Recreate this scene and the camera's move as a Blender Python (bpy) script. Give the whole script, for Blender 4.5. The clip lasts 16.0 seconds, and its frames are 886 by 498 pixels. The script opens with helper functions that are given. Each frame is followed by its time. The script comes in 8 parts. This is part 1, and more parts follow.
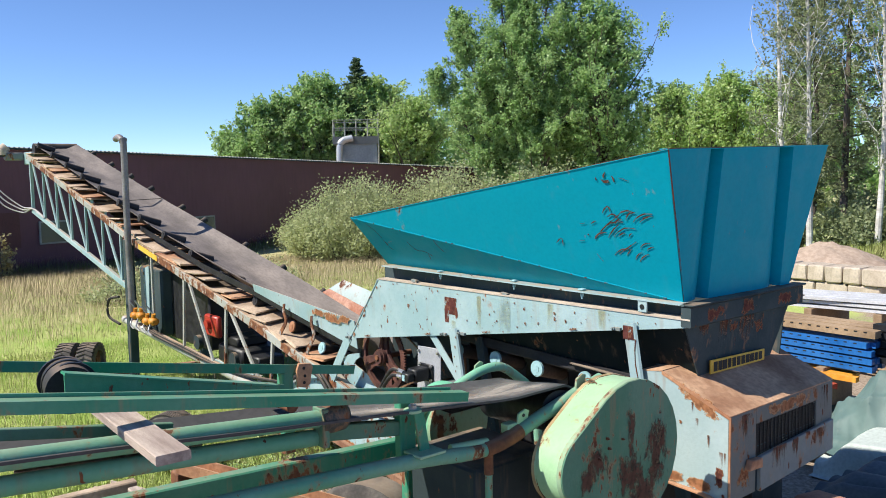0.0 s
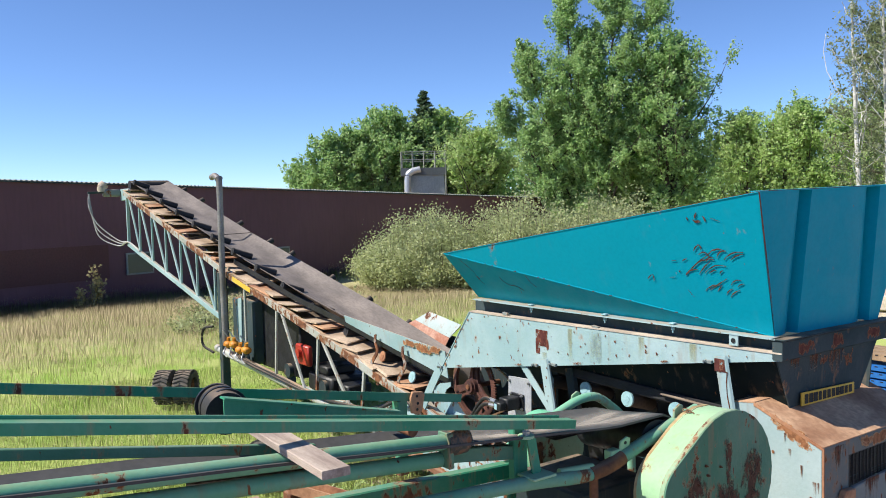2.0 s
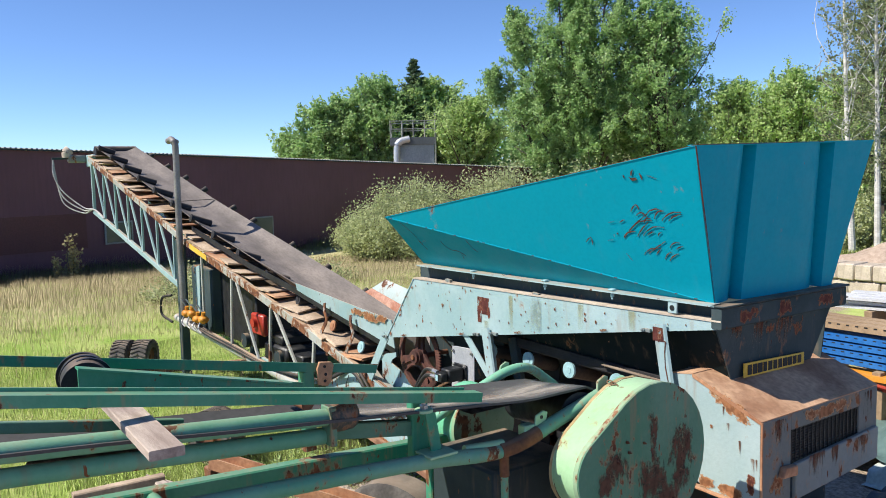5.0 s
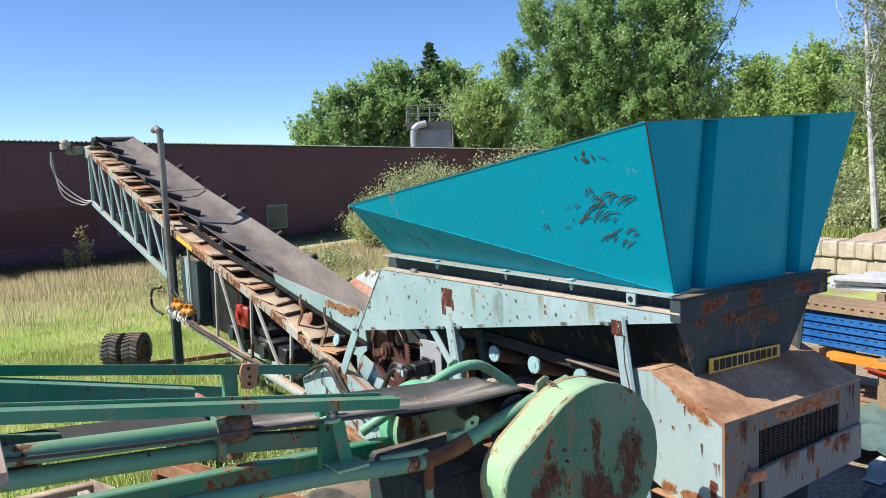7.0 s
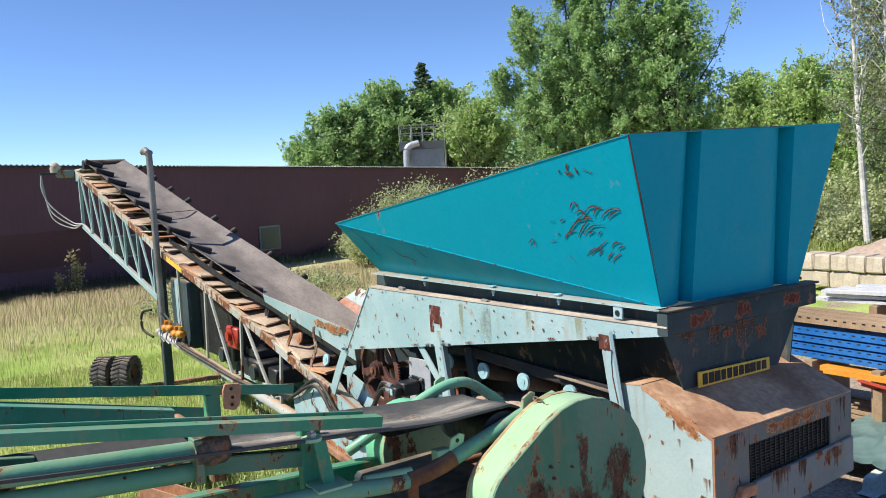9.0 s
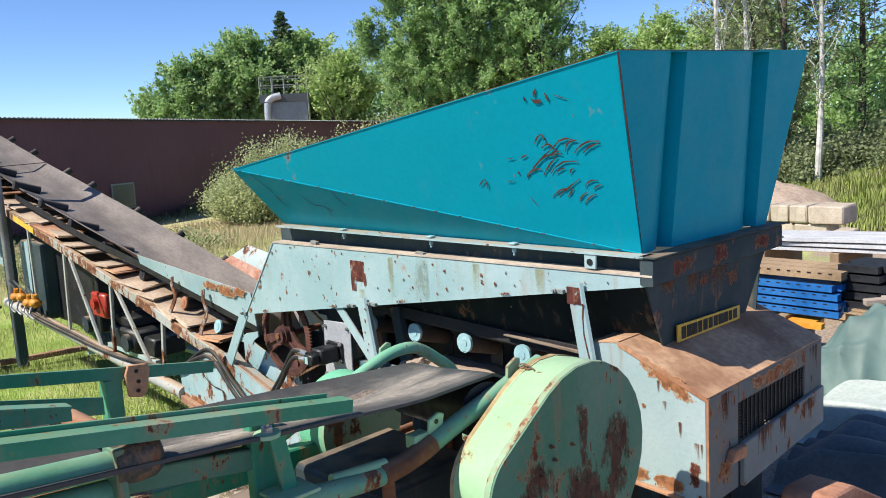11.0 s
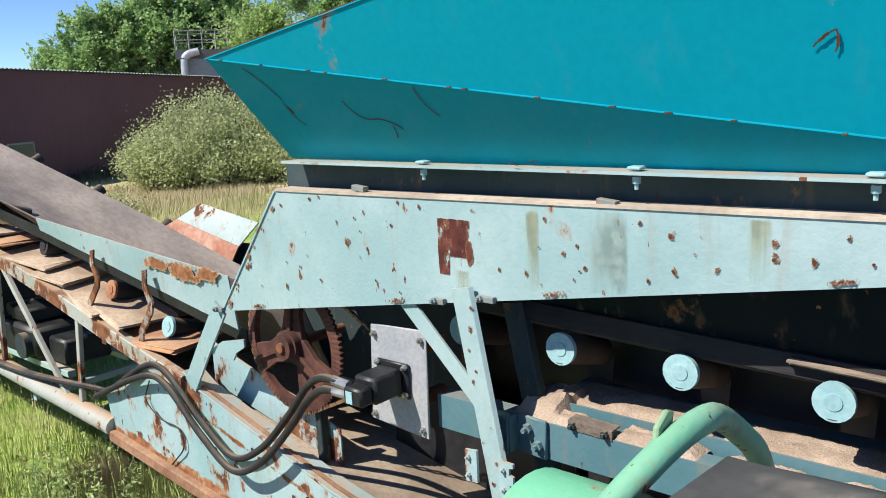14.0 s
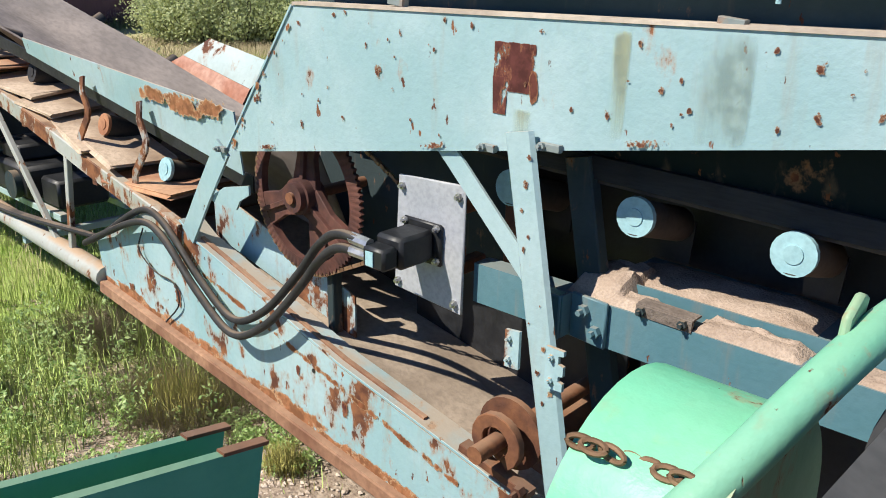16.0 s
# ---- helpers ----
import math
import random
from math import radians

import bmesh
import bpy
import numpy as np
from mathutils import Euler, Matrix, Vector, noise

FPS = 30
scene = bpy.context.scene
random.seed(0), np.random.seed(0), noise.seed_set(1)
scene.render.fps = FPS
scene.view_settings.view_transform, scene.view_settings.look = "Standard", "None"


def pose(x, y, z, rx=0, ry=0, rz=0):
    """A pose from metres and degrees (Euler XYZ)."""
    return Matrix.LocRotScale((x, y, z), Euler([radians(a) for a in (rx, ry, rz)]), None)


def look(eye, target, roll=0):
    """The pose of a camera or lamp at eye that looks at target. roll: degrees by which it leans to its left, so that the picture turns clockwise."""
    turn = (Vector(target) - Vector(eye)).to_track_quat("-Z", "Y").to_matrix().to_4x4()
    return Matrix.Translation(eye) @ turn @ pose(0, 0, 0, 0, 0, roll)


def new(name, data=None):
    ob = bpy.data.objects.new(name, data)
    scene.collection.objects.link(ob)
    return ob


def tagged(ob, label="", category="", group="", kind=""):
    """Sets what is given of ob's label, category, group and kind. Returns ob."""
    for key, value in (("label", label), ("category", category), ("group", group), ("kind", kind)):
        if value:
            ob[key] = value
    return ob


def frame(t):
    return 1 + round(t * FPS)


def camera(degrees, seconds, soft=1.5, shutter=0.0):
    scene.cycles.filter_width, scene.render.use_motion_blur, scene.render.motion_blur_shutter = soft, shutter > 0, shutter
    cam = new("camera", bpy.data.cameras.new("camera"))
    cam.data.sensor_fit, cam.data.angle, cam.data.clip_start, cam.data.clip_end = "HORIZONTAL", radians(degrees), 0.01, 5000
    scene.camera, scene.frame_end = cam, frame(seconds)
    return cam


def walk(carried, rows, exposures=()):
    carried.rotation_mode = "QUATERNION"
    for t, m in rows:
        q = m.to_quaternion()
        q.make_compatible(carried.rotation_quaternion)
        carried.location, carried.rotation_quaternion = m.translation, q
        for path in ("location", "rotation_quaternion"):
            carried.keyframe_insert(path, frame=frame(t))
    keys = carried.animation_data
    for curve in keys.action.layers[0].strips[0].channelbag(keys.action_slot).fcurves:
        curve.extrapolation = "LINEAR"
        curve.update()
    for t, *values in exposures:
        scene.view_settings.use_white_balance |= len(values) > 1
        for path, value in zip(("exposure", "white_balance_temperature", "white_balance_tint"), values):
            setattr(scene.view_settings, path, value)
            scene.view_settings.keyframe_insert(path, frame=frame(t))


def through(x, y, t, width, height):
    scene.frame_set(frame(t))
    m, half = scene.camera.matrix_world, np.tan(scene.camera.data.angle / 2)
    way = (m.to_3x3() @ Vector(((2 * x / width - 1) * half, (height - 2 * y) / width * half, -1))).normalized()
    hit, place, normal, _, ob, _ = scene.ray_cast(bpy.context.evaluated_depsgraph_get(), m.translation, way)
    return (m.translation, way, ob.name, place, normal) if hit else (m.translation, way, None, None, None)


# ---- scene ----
cam = camera(56.6, 16.0, 0.95)
PATH = [
    (0, (2.886, -4.296, 3.052), (1.353, -3.025, 2.865), -1.01),
    (0.5, (3.008, -4.417, 3.119), (1.418, -3.212, 2.980), -0.20),
    (1, (3.047, -4.579, 3.148), (1.405, -3.445, 3.028), -0.99),
    (1.5, (3.056, -4.712, 3.155), (1.404, -3.590, 3.037), -1.42),
    (2, (3.028, -4.718, 3.142), (1.398, -3.564, 3.028), -1.44),
    (2.5, (3.020, -4.712, 3.136), (1.423, -3.514, 3.017), -1.03),
    (3, (3.031, -4.693, 3.127), (1.452, -3.476, 2.970), -1.07),
    (3.5, (3.056, -4.512, 3.121), (1.503, -3.268, 2.920), -2.09),
    (4, (3.052, -4.265, 3.088), (1.498, -3.024, 2.874), -2.50),
    (4.5, (3.024, -4.158, 3.053), (1.438, -2.956, 2.853), -1.51),
    (4.7, (2.995, -4.144, 3.043), (1.387, -2.969, 2.858), -1.08),
    (7, (2.984, -3.479, 3.017), (1.328, -2.380, 2.799), -2.47),
    (7.5, (2.991, -3.446, 3.003), (1.344, -2.331, 2.788), -3.03),
    (8, (3.003, -3.436, 3.007), (1.350, -2.324, 2.828), -3.24),
    (8.2, (3.004, -3.420, 3.007), (1.349, -2.309, 2.842), -3.14),
    (10.3, (2.694, -3.403, 2.945), (1.096, -2.225, 2.708), -2.97),
    (10.5, (2.544, -3.392, 2.937), (0.986, -2.165, 2.676), -2.93),
    (11, (2.137, -3.334, 2.885), (0.703, -1.972, 2.590), -3.31),
    (11.5, (1.712, -3.195, 2.886), (0.308, -1.801, 2.588), -3.60),
    (12, (1.283, -3.097, 2.806), (-0.156, -1.737, 2.523), -3.62),
    (12.5, (0.812, -2.998, 2.767), (-0.659, -1.671, 2.493), -5.93),
    (13, (0.341, -2.694, 2.638), (-1.156, -1.392, 2.389), -5.91),
    (13.5, (-0.010, -2.462, 2.547), (-1.431, -1.085, 2.253), -4.76),
    (14, (-0.260, -2.291, 2.497), (-1.545, -0.806, 2.118), -2.72),
    (14.5, (-0.465, -2.091, 2.434), (-1.672, -0.564, 1.974), -0.20),
    (15, (-0.646, -1.948, 2.366), (-1.862, -0.452, 1.834), 1.80),
    (15.5, (-0.705, -1.950, 2.284), (-1.951, -0.510, 1.672), 2.29),
    (16, (-0.689, -1.956, 2.245), (-1.954, -0.551, 1.592), 1.16),
]
walk(cam, [(t, look(eye, target, roll)) for t, eye, target, roll in PATH])

# ---- light ----
SUN = Vector((0.42, 1.0, -1.24)).normalized()
world = bpy.data.worlds.new("sky")
scene.world = world
world.use_nodes = True
wn = world.node_tree
sky = wn.nodes.new("ShaderNodeTexSky")
sky.sky_type, sky.sun_disc = "NISHITA", False
sky.altitude = 2500
sky.sun_elevation = math.asin(-SUN.z)
sky.sun_rotation = math.atan2(-SUN.x, -SUN.y)
sky.air_density, sky.dust_density, sky.ozone_density = 0.8, 0.0, 5.0
tint = wn.nodes.new("ShaderNodeMix")
tint.data_type, tint.blend_type = "RGBA", "MULTIPLY"
tint.inputs[0].default_value = 1.0
tint.inputs[7].default_value = (0.90, 0.965, 1.075, 1)
wn.links.new(sky.outputs[0], tint.inputs[6])
wn.links.new(tint.outputs[2], wn.nodes["Background"].inputs[0])
wn.nodes["Background"].inputs[1].default_value = 0.112
sun = new("sun", bpy.data.lights.new("sun", "SUN"))
sun.data.energy, sun.data.angle, sun.data.color = 4.6, radians(0.53), (1.0, 0.935, 0.83)
sun.matrix_world = Matrix.Translation((-20, -30, 50)) @ SUN.to_track_quat("-Z", "Y").to_matrix().to_4x4()
scene.view_settings.exposure = 0.62


# ---- materials ----
class Nodes:
    """A small builder for a node material."""

    def __init__(self, name, rough=0.6, metal=0.0, spec=0.4):
        self.mat = bpy.data.materials.new(name)
        self.mat.use_nodes = True
        self.tree = self.mat.node_tree
        self.bsdf = self.tree.nodes["Principled BSDF"]
        self.bsdf.inputs["Roughness"].default_value = rough
        self.bsdf.inputs["Metallic"].default_value = metal
        self.bsdf.inputs["Specular IOR Level"].default_value = spec
        self.place = self.add("ShaderNodeTexCoord").outputs["Object"]

    def add(self, kind):
        return self.tree.nodes.new(kind)

    def link(self, a, b):
        self.tree.links.new(a, b)

    def put(self, socket, value):
        if isinstance(value, bpy.types.NodeSocket):
            self.link(value, socket)
        elif isinstance(value, tuple) and len(value) == 3 and socket.type == "RGBA":
            socket.default_value = (*value, 1)
        else:
            socket.default_value = value

    def noise(self, scale, detail=4, stretch=(1, 1, 1), rough=0.55):
        mapping = self.add("ShaderNodeMapping")
        mapping.inputs["Scale"].default_value = stretch
        self.link(self.place, mapping.inputs[0])
        n = self.add("ShaderNodeTexNoise")
        n.inputs["Scale"].default_value, n.inputs["Detail"].default_value, n.inputs["Roughness"].default_value = scale, detail, rough
        self.link(mapping.outputs[0], n.inputs[0])
        return n.outputs[0]

    def ramp(self, value, low, high, a=0.0, b=1.0):
        r = self.add("ShaderNodeMapRange")
        r.interpolation_type = "SMOOTHSTEP"
        for socket, v in zip(r.inputs[:5], (value, low, high, a, b)):
            self.put(socket, v)
        return r.outputs[0]

    def mix(self, factor, a, b):
        m = self.add("ShaderNodeMix")
        m.data_type = "RGBA"
        self.put(m.inputs[0], factor)
        self.put(m.inputs[6], a)
        self.put(m.inputs[7], b)
        return m.outputs[2]

    def math(self, op, a, b=0.0):
        m = self.add("ShaderNodeMath")
        m.operation, m.use_clamp = op, False
        self.put(m.inputs[0], a)
        self.put(m.inputs[1], b)
        return m.outputs[0]

    def upward(self, low=0.5, high=0.95):
        g = self.add("ShaderNodeNewGeometry")
        s = self.add("ShaderNodeSeparateXYZ")
        self.link(g.outputs["Normal"], s.inputs[0])
        return self.ramp(s.outputs[2], low, high)

    def island(self):
        return self.add("ShaderNodeNewGeometry").outputs["Random Per Island"]

    def each(self):
        return self.add("ShaderNodeObjectInfo").outputs["Random"]

    def bump(self, value, depth, strength=0.6):
        b = self.add("ShaderNodeBump")
        b.inputs["Distance"].default_value, b.inputs["Strength"].default_value = depth, strength
        self.link(value, b.inputs["Height"])
        self.link(b.outputs[0], self.bsdf.inputs["Normal"])

    def done(self, colour, rough=None, metal=None):
        self.put(self.bsdf.inputs["Base Color"], colour)
        if rough is not None:
            self.put(self.bsdf.inputs["Roughness"], rough)
        if metal is not None:
            self.put(self.bsdf.inputs["Metallic"], metal)
        return self.mat


RUST = (0.25, 0.105, 0.047)
RUST_DARK = (0.095, 0.038, 0.023)
SAND = (0.42, 0.30, 0.20)


def painted(name, colour, rust=0.5, chips=0.5, dust=0.6, fade=0.25, rough=0.45, streak=0.4, spec=0.28, grain=1.0, relief=0.0025):
    """Old machine paint: faded patches, rust chips and streaks, sand dust on what faces up."""
    m = Nodes(name, rough, 0, spec)
    pale = tuple(c + (0.62 - c) * fade for c in colour)
    deep = tuple(c * (1 - 0.35 * fade) for c in colour)
    c = m.mix(m.ramp(m.noise(1.7, 5), 0.35, 0.68), deep, pale)
    c = m.mix(m.ramp(m.noise(38, 3), 0.35, 0.75, 0, 0.16), c, tuple(k * 0.6 for k in colour))
    grime = m.ramp(m.noise(3.2, 6, (4, 4, 0.55)), 0.56, 0.78, 0, streak)
    c = m.mix(grime, c, (0.30, 0.20, 0.12))
    blotch = m.math("ADD", m.math("MULTIPLY", m.noise(2.6 * grain, 8, (1, 1, 0.7), 0.62), 0.55), m.math("MULTIPLY", m.noise(11 * grain, 7, (1, 1, 0.55), 0.66), 0.45))
    patch = m.ramp(blotch, 0.655 - 0.16 * rust, 0.675 - 0.16 * rust)
    speck = m.ramp(m.noise(21, 5, (1, 1, 0.42)), 0.735 - 0.11 * chips, 0.76 - 0.11 * chips)
    bare = m.math("MAXIMUM", patch, speck)
    tone = m.mix(m.ramp(m.noise(13, 6), 0.35, 0.65), RUST_DARK, RUST)
    halo = m.ramp(blotch, 0.615 - 0.16 * rust, 0.67 - 0.16 * rust, 0, 0.55)
    c = m.mix(halo, c, (0.36, 0.19, 0.10))
    c = m.mix(bare, c, tone)
    top = m.math("MULTIPLY", m.upward(0.6, 0.97), m.ramp(m.noise(5, 6), 0.3, 0.6, 0.25 * dust, dust))
    c = m.mix(top, c, SAND)
    m.bump(m.math("SUBTRACT", m.noise(60, 3), m.math("MULTIPLY", bare, 0.9)), relief, 0.5)
    return m.done(c, m.math("MAXIMUM", m.math("MULTIPLY", m.math("MAXIMUM", bare, top), 0.85), m.ramp(m.noise(6, 4), 0.3, 0.7, rough - 0.08, rough + 0.12)))


def mottled(name, a, b, scale=4.0, rough=0.8, metal=0.0, fine=45.0, depth=0.003, stretch=(1, 1, 1), dust=0.0):
    """A plain surface of two tones at two scales."""
    m = Nodes(name, rough, metal)
    c = m.mix(m.ramp(m.noise(scale, 6, stretch), 0.3, 0.7), a, b)
    c = m.mix(m.ramp(m.noise(fine, 4, stretch), 0.35, 0.7, 0, 0.35), c, tuple(k * 0.55 for k in a))
    if dust:
        c = m.mix(m.math("MULTIPLY", m.upward(0.6, 0.97), m.ramp(m.noise(5, 6), 0.3, 0.6, 0.2 * dust, dust)), c, SAND)
    m.bump(m.noise(fine, 5, stretch), depth)
    return m.done(c, m.ramp(m.noise(scale * 2, 4), 0.3, 0.7, max(rough - 0.1, 0.05), min(rough + 0.1, 1)))


def leafy(name, dark, light, through=0.42, rough=0.5, dry=None):
    """Leaves: a tone for each, lit partly from behind."""
    m = Nodes(name, rough, 0, 0.3)
    c = m.mix(m.island(), dark, light)
    c = m.mix(m.ramp(m.noise(0.45, 3), 0.35, 0.65, 0, 0.45), c, tuple(k * 0.7 for k in light))
    if dry:
        c = m.mix(m.ramp(m.noise(0.55, 5), 0.49, 0.62, 0, 0.6), c, dry)
        c = m.mix(m.ramp(m.noise(2.3, 4), 0.45, 0.70, 0, 0.5), c, tuple(k * 0.55 for k in dark))
    m.put(m.bsdf.inputs["Base Color"], c)
    t = m.add("ShaderNodeBsdfTranslucent")
    m.link(c, t.inputs[0])
    mixer = m.add("ShaderNodeMixShader")
    mixer.inputs[0].default_value = through
    m.link(m.bsdf.outputs[0], mixer.inputs[1])
    m.link(t.outputs[0], mixer.inputs[2])
    m.link(mixer.outputs[0], m.tree.nodes["Material Output"].inputs[0])
    return m.mat


BLUE = painted("pale_blue_paint", (0.30, 0.455, 0.475), rust=0.12, chips=0.5, dust=0.75, fade=0.22)
BLUE_RUSTY = painted("rusty_pale_blue_paint", (0.295, 0.475, 0.505), rust=0.72, chips=0.7, dust=0.9, fade=0.25)
# dark slate blue; on bin end and inner posts, frame paint with shade mixed in
BLUE_DARK = painted("slate_and_shaded_blue_paint", (0.036, 0.060, 0.066), rust=0.30, chips=0.4, dust=0.8, fade=0.05, rough=0.8, spec=0.1)
TEAL = painted("teal_hopper_paint", (0.0, 0.32, 0.44), rust=0.0, chips=0.0, dust=0.03, fade=0.0, rough=0.5, streak=0.05, spec=0.1, relief=0.0008)
GREEN = painted("green_paint", (0.022, 0.255, 0.138), rust=0.46, chips=0.55, dust=0.28, fade=0.12, streak=0.6)
MINT = painted("mint_green_paint", (0.32, 0.56, 0.31), rust=0.12, chips=0.25, dust=0.15, fade=0.18, streak=0.5)
MINT_EDGE = painted("rust_edged_mint_paint", (0.25, 0.42, 0.25), rust=0.66, chips=0.6, dust=0.2, fade=0.18, streak=0.6)
# rusty mint, its green lowered for the shaded side of the chain guard
MINT_RUSTY_SHADED = painted("rusty_shaded_mint_green_paint", (0.085, 0.225, 0.14), rust=0.52, chips=0.7, dust=0.2, fade=0.10, streak=0.75, spec=0.1, grain=2.4)
SEA = painted("sea_green_tube_paint", (0.125, 0.355, 0.225), spec=0.15, rust=0.44, chips=0.5, grain=1.5, dust=0.25, fade=0.15)
# grimy steel whose base is also darkened for the shade under the hopper
GRIMY_SHADED = painted("grimy_shaded_dark_steel", (0.030, 0.046, 0.050), rust=0.15, chips=0.4, dust=0.5, fade=0.0, rough=0.7)
BARREL = mottled("brown_dusty_roller", (0.045, 0.034, 0.028), (0.10, 0.075, 0.058), 6, 0.75, 0.0, 40, 0.002, dust=0.3)
SAND_LEDGE = mottled("sand_caked_ledge", (0.44, 0.36, 0.29), (0.62, 0.53, 0.43), 4, 0.9, 0.0, 30, 0.004)
RUSTY = mottled("rusty_steel", RUST_DARK, RUST, 6, 0.85, 0.0, 40, 0.004, dust=0.3)
RUST_PLATE = mottled("orange_rusted_plate", (0.24, 0.09, 0.045), (0.60, 0.33, 0.18), 2.2, 0.85, 0.0, 30, 0.003, dust=0.35)
GREY_PLATE = mottled("grey_plate", (0.34, 0.36, 0.39), (0.42, 0.43, 0.45), 5, 0.5, 0.0, 60, 0.001)
STEEL = mottled("worn_steel", (0.42, 0.42, 0.42), (0.55, 0.54, 0.52), 6, 0.42, 0.85, 50, 0.001)
SKIRT_RUBBER = mottled("grey_skirt_rubber", (0.016, 0.016, 0.019), (0.036, 0.035, 0.037), 4, 0.85, 0.0, 40, 0.002, (0.4, 1, 3))
RUBBER = mottled("black_rubber", (0.016, 0.016, 0.017), (0.035, 0.034, 0.033), 6, 0.7, 0.0, 60, 0.002, dust=0.35)
# black paint, and the sheets that stand for shade inside the feeder
BLACK = mottled("black_paint_and_shade", (0.012, 0.013, 0.015), (0.025, 0.026, 0.028), 8, 0.5, 0.0, 60, 0.001)
BELT = mottled("dusty_conveyor_belt", (0.125, 0.108, 0.098), (0.24, 0.205, 0.182), 1.1, 0.75, 0.0, 14, 0.002, (1, 3.5, 1))
BELT_PALE = mottled("sand_dusted_belt", (0.052, 0.052, 0.053), (0.082, 0.079, 0.077), 0.9, 0.72, 0.0, 26, 0.0008)
PLANK = mottled("sandy_brown_boards", (0.26, 0.18, 0.12), (0.58, 0.45, 0.33), 2.5, 0.9, 0.0, 40, 0.005)
WOOD = mottled("weathered_pale_wood", (0.28, 0.215, 0.18), (0.52, 0.43, 0.36), 3.0, 0.85, 0.0, 40, 0.003, (1, 9, 9))
SANDY = mottled("sand", (0.35, 0.262, 0.20), (0.49, 0.385, 0.305), 9, 0.95, 0.0, 130, 0.010)
CAP = mottled("roller_cap_paint", (0.30, 0.51, 0.555), (0.37, 0.57, 0.60), 6, 0.45, 0.0, 50, 0.001)
YELLOW = mottled("yellow_paint", (0.70, 0.44, 0.05), (0.80, 0.54, 0.09), 6, 0.5)
ORANGE = mottled("orange_enamel", (0.55, 0.20, 0.02), (0.66, 0.30, 0.04), 6, 0.5)
RED = mottled("red_enamel", (0.34, 0.03, 0.02), (0.45, 0.05, 0.03), 6, 0.4)
INK = mottled("dark_sign_ink", (0.015, 0.015, 0.015), (0.02, 0.02, 0.02), 6, 0.6)
SCRATCH = mottled("dark_rust_scratch", (0.07, 0.028, 0.02), (0.16, 0.06, 0.03), 14, 0.9)
FLANGE = mottled("flaking_rusty_flange", (0.17, 0.075, 0.042), (0.40, 0.23, 0.14), 3.5, 0.9, 0.0, 35, 0.004, dust=0.3)
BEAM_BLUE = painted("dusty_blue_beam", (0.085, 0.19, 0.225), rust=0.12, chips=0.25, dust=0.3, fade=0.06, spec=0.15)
HOOP = painted("rust_patched_aqua_tube", (0.16, 0.45, 0.29), rust=0.48, chips=0.8, dust=0.1, fade=0.15, streak=0.6, grain=2.0)
AQUA = painted("aqua_green_paint", (0.15, 0.52, 0.31), rust=0.10, chips=0.35, dust=0.1, fade=0.12, streak=0.4)
WORN_BAR = painted("worn_slate_bar", (0.19, 0.225, 0.22), rust=0.55, chips=0.6, dust=0.4, fade=0.1, spec=0.1)
TYRE = mottled("dusty_tyre_rubber", (0.055, 0.051, 0.047), (0.18, 0.162, 0.142), 6, 0.9, 0.0, 40, 0.003, dust=0.4)
DECK = mottled("sandy_steel_deck", (0.20, 0.155, 0.115), (0.42, 0.34, 0.26), 2.5, 0.9, 0.0, 40, 0.005)
SPROCKET = mottled("dark_red_brown_iron", (0.060, 0.026, 0.022), (0.15, 0.060, 0.042), 7, 0.85, 0.0, 40, 0.003)
HOOD_TOP = mottled("tan_rusted_plate", (0.29, 0.145, 0.08), (0.66, 0.43, 0.27), 2.6, 0.9, 0.0, 30, 0.003)
# hood paint with rust, darkened for the shade on the hood's end
HOOD_END = painted("rusty_shaded_hood_end", (0.17, 0.185, 0.17), rust=0.50, chips=0.5, dust=0.3, fade=0.03, rough=0.8, spec=0.08)
GRIT = mottled("grey_brown_grit", (0.15, 0.12, 0.10), (0.29, 0.235, 0.19), 9, 0.95, 0.0, 70, 0.012)
FLAKY = painted("flaking_pale_paint", (0.40, 0.50, 0.48), rust=0.6, chips=0.7, dust=0.3, fade=0.2)
BRASS = mottled("rusty_chain", (0.16, 0.09, 0.05), (0.30, 0.19, 0.11), 20, 0.7, 0.4)


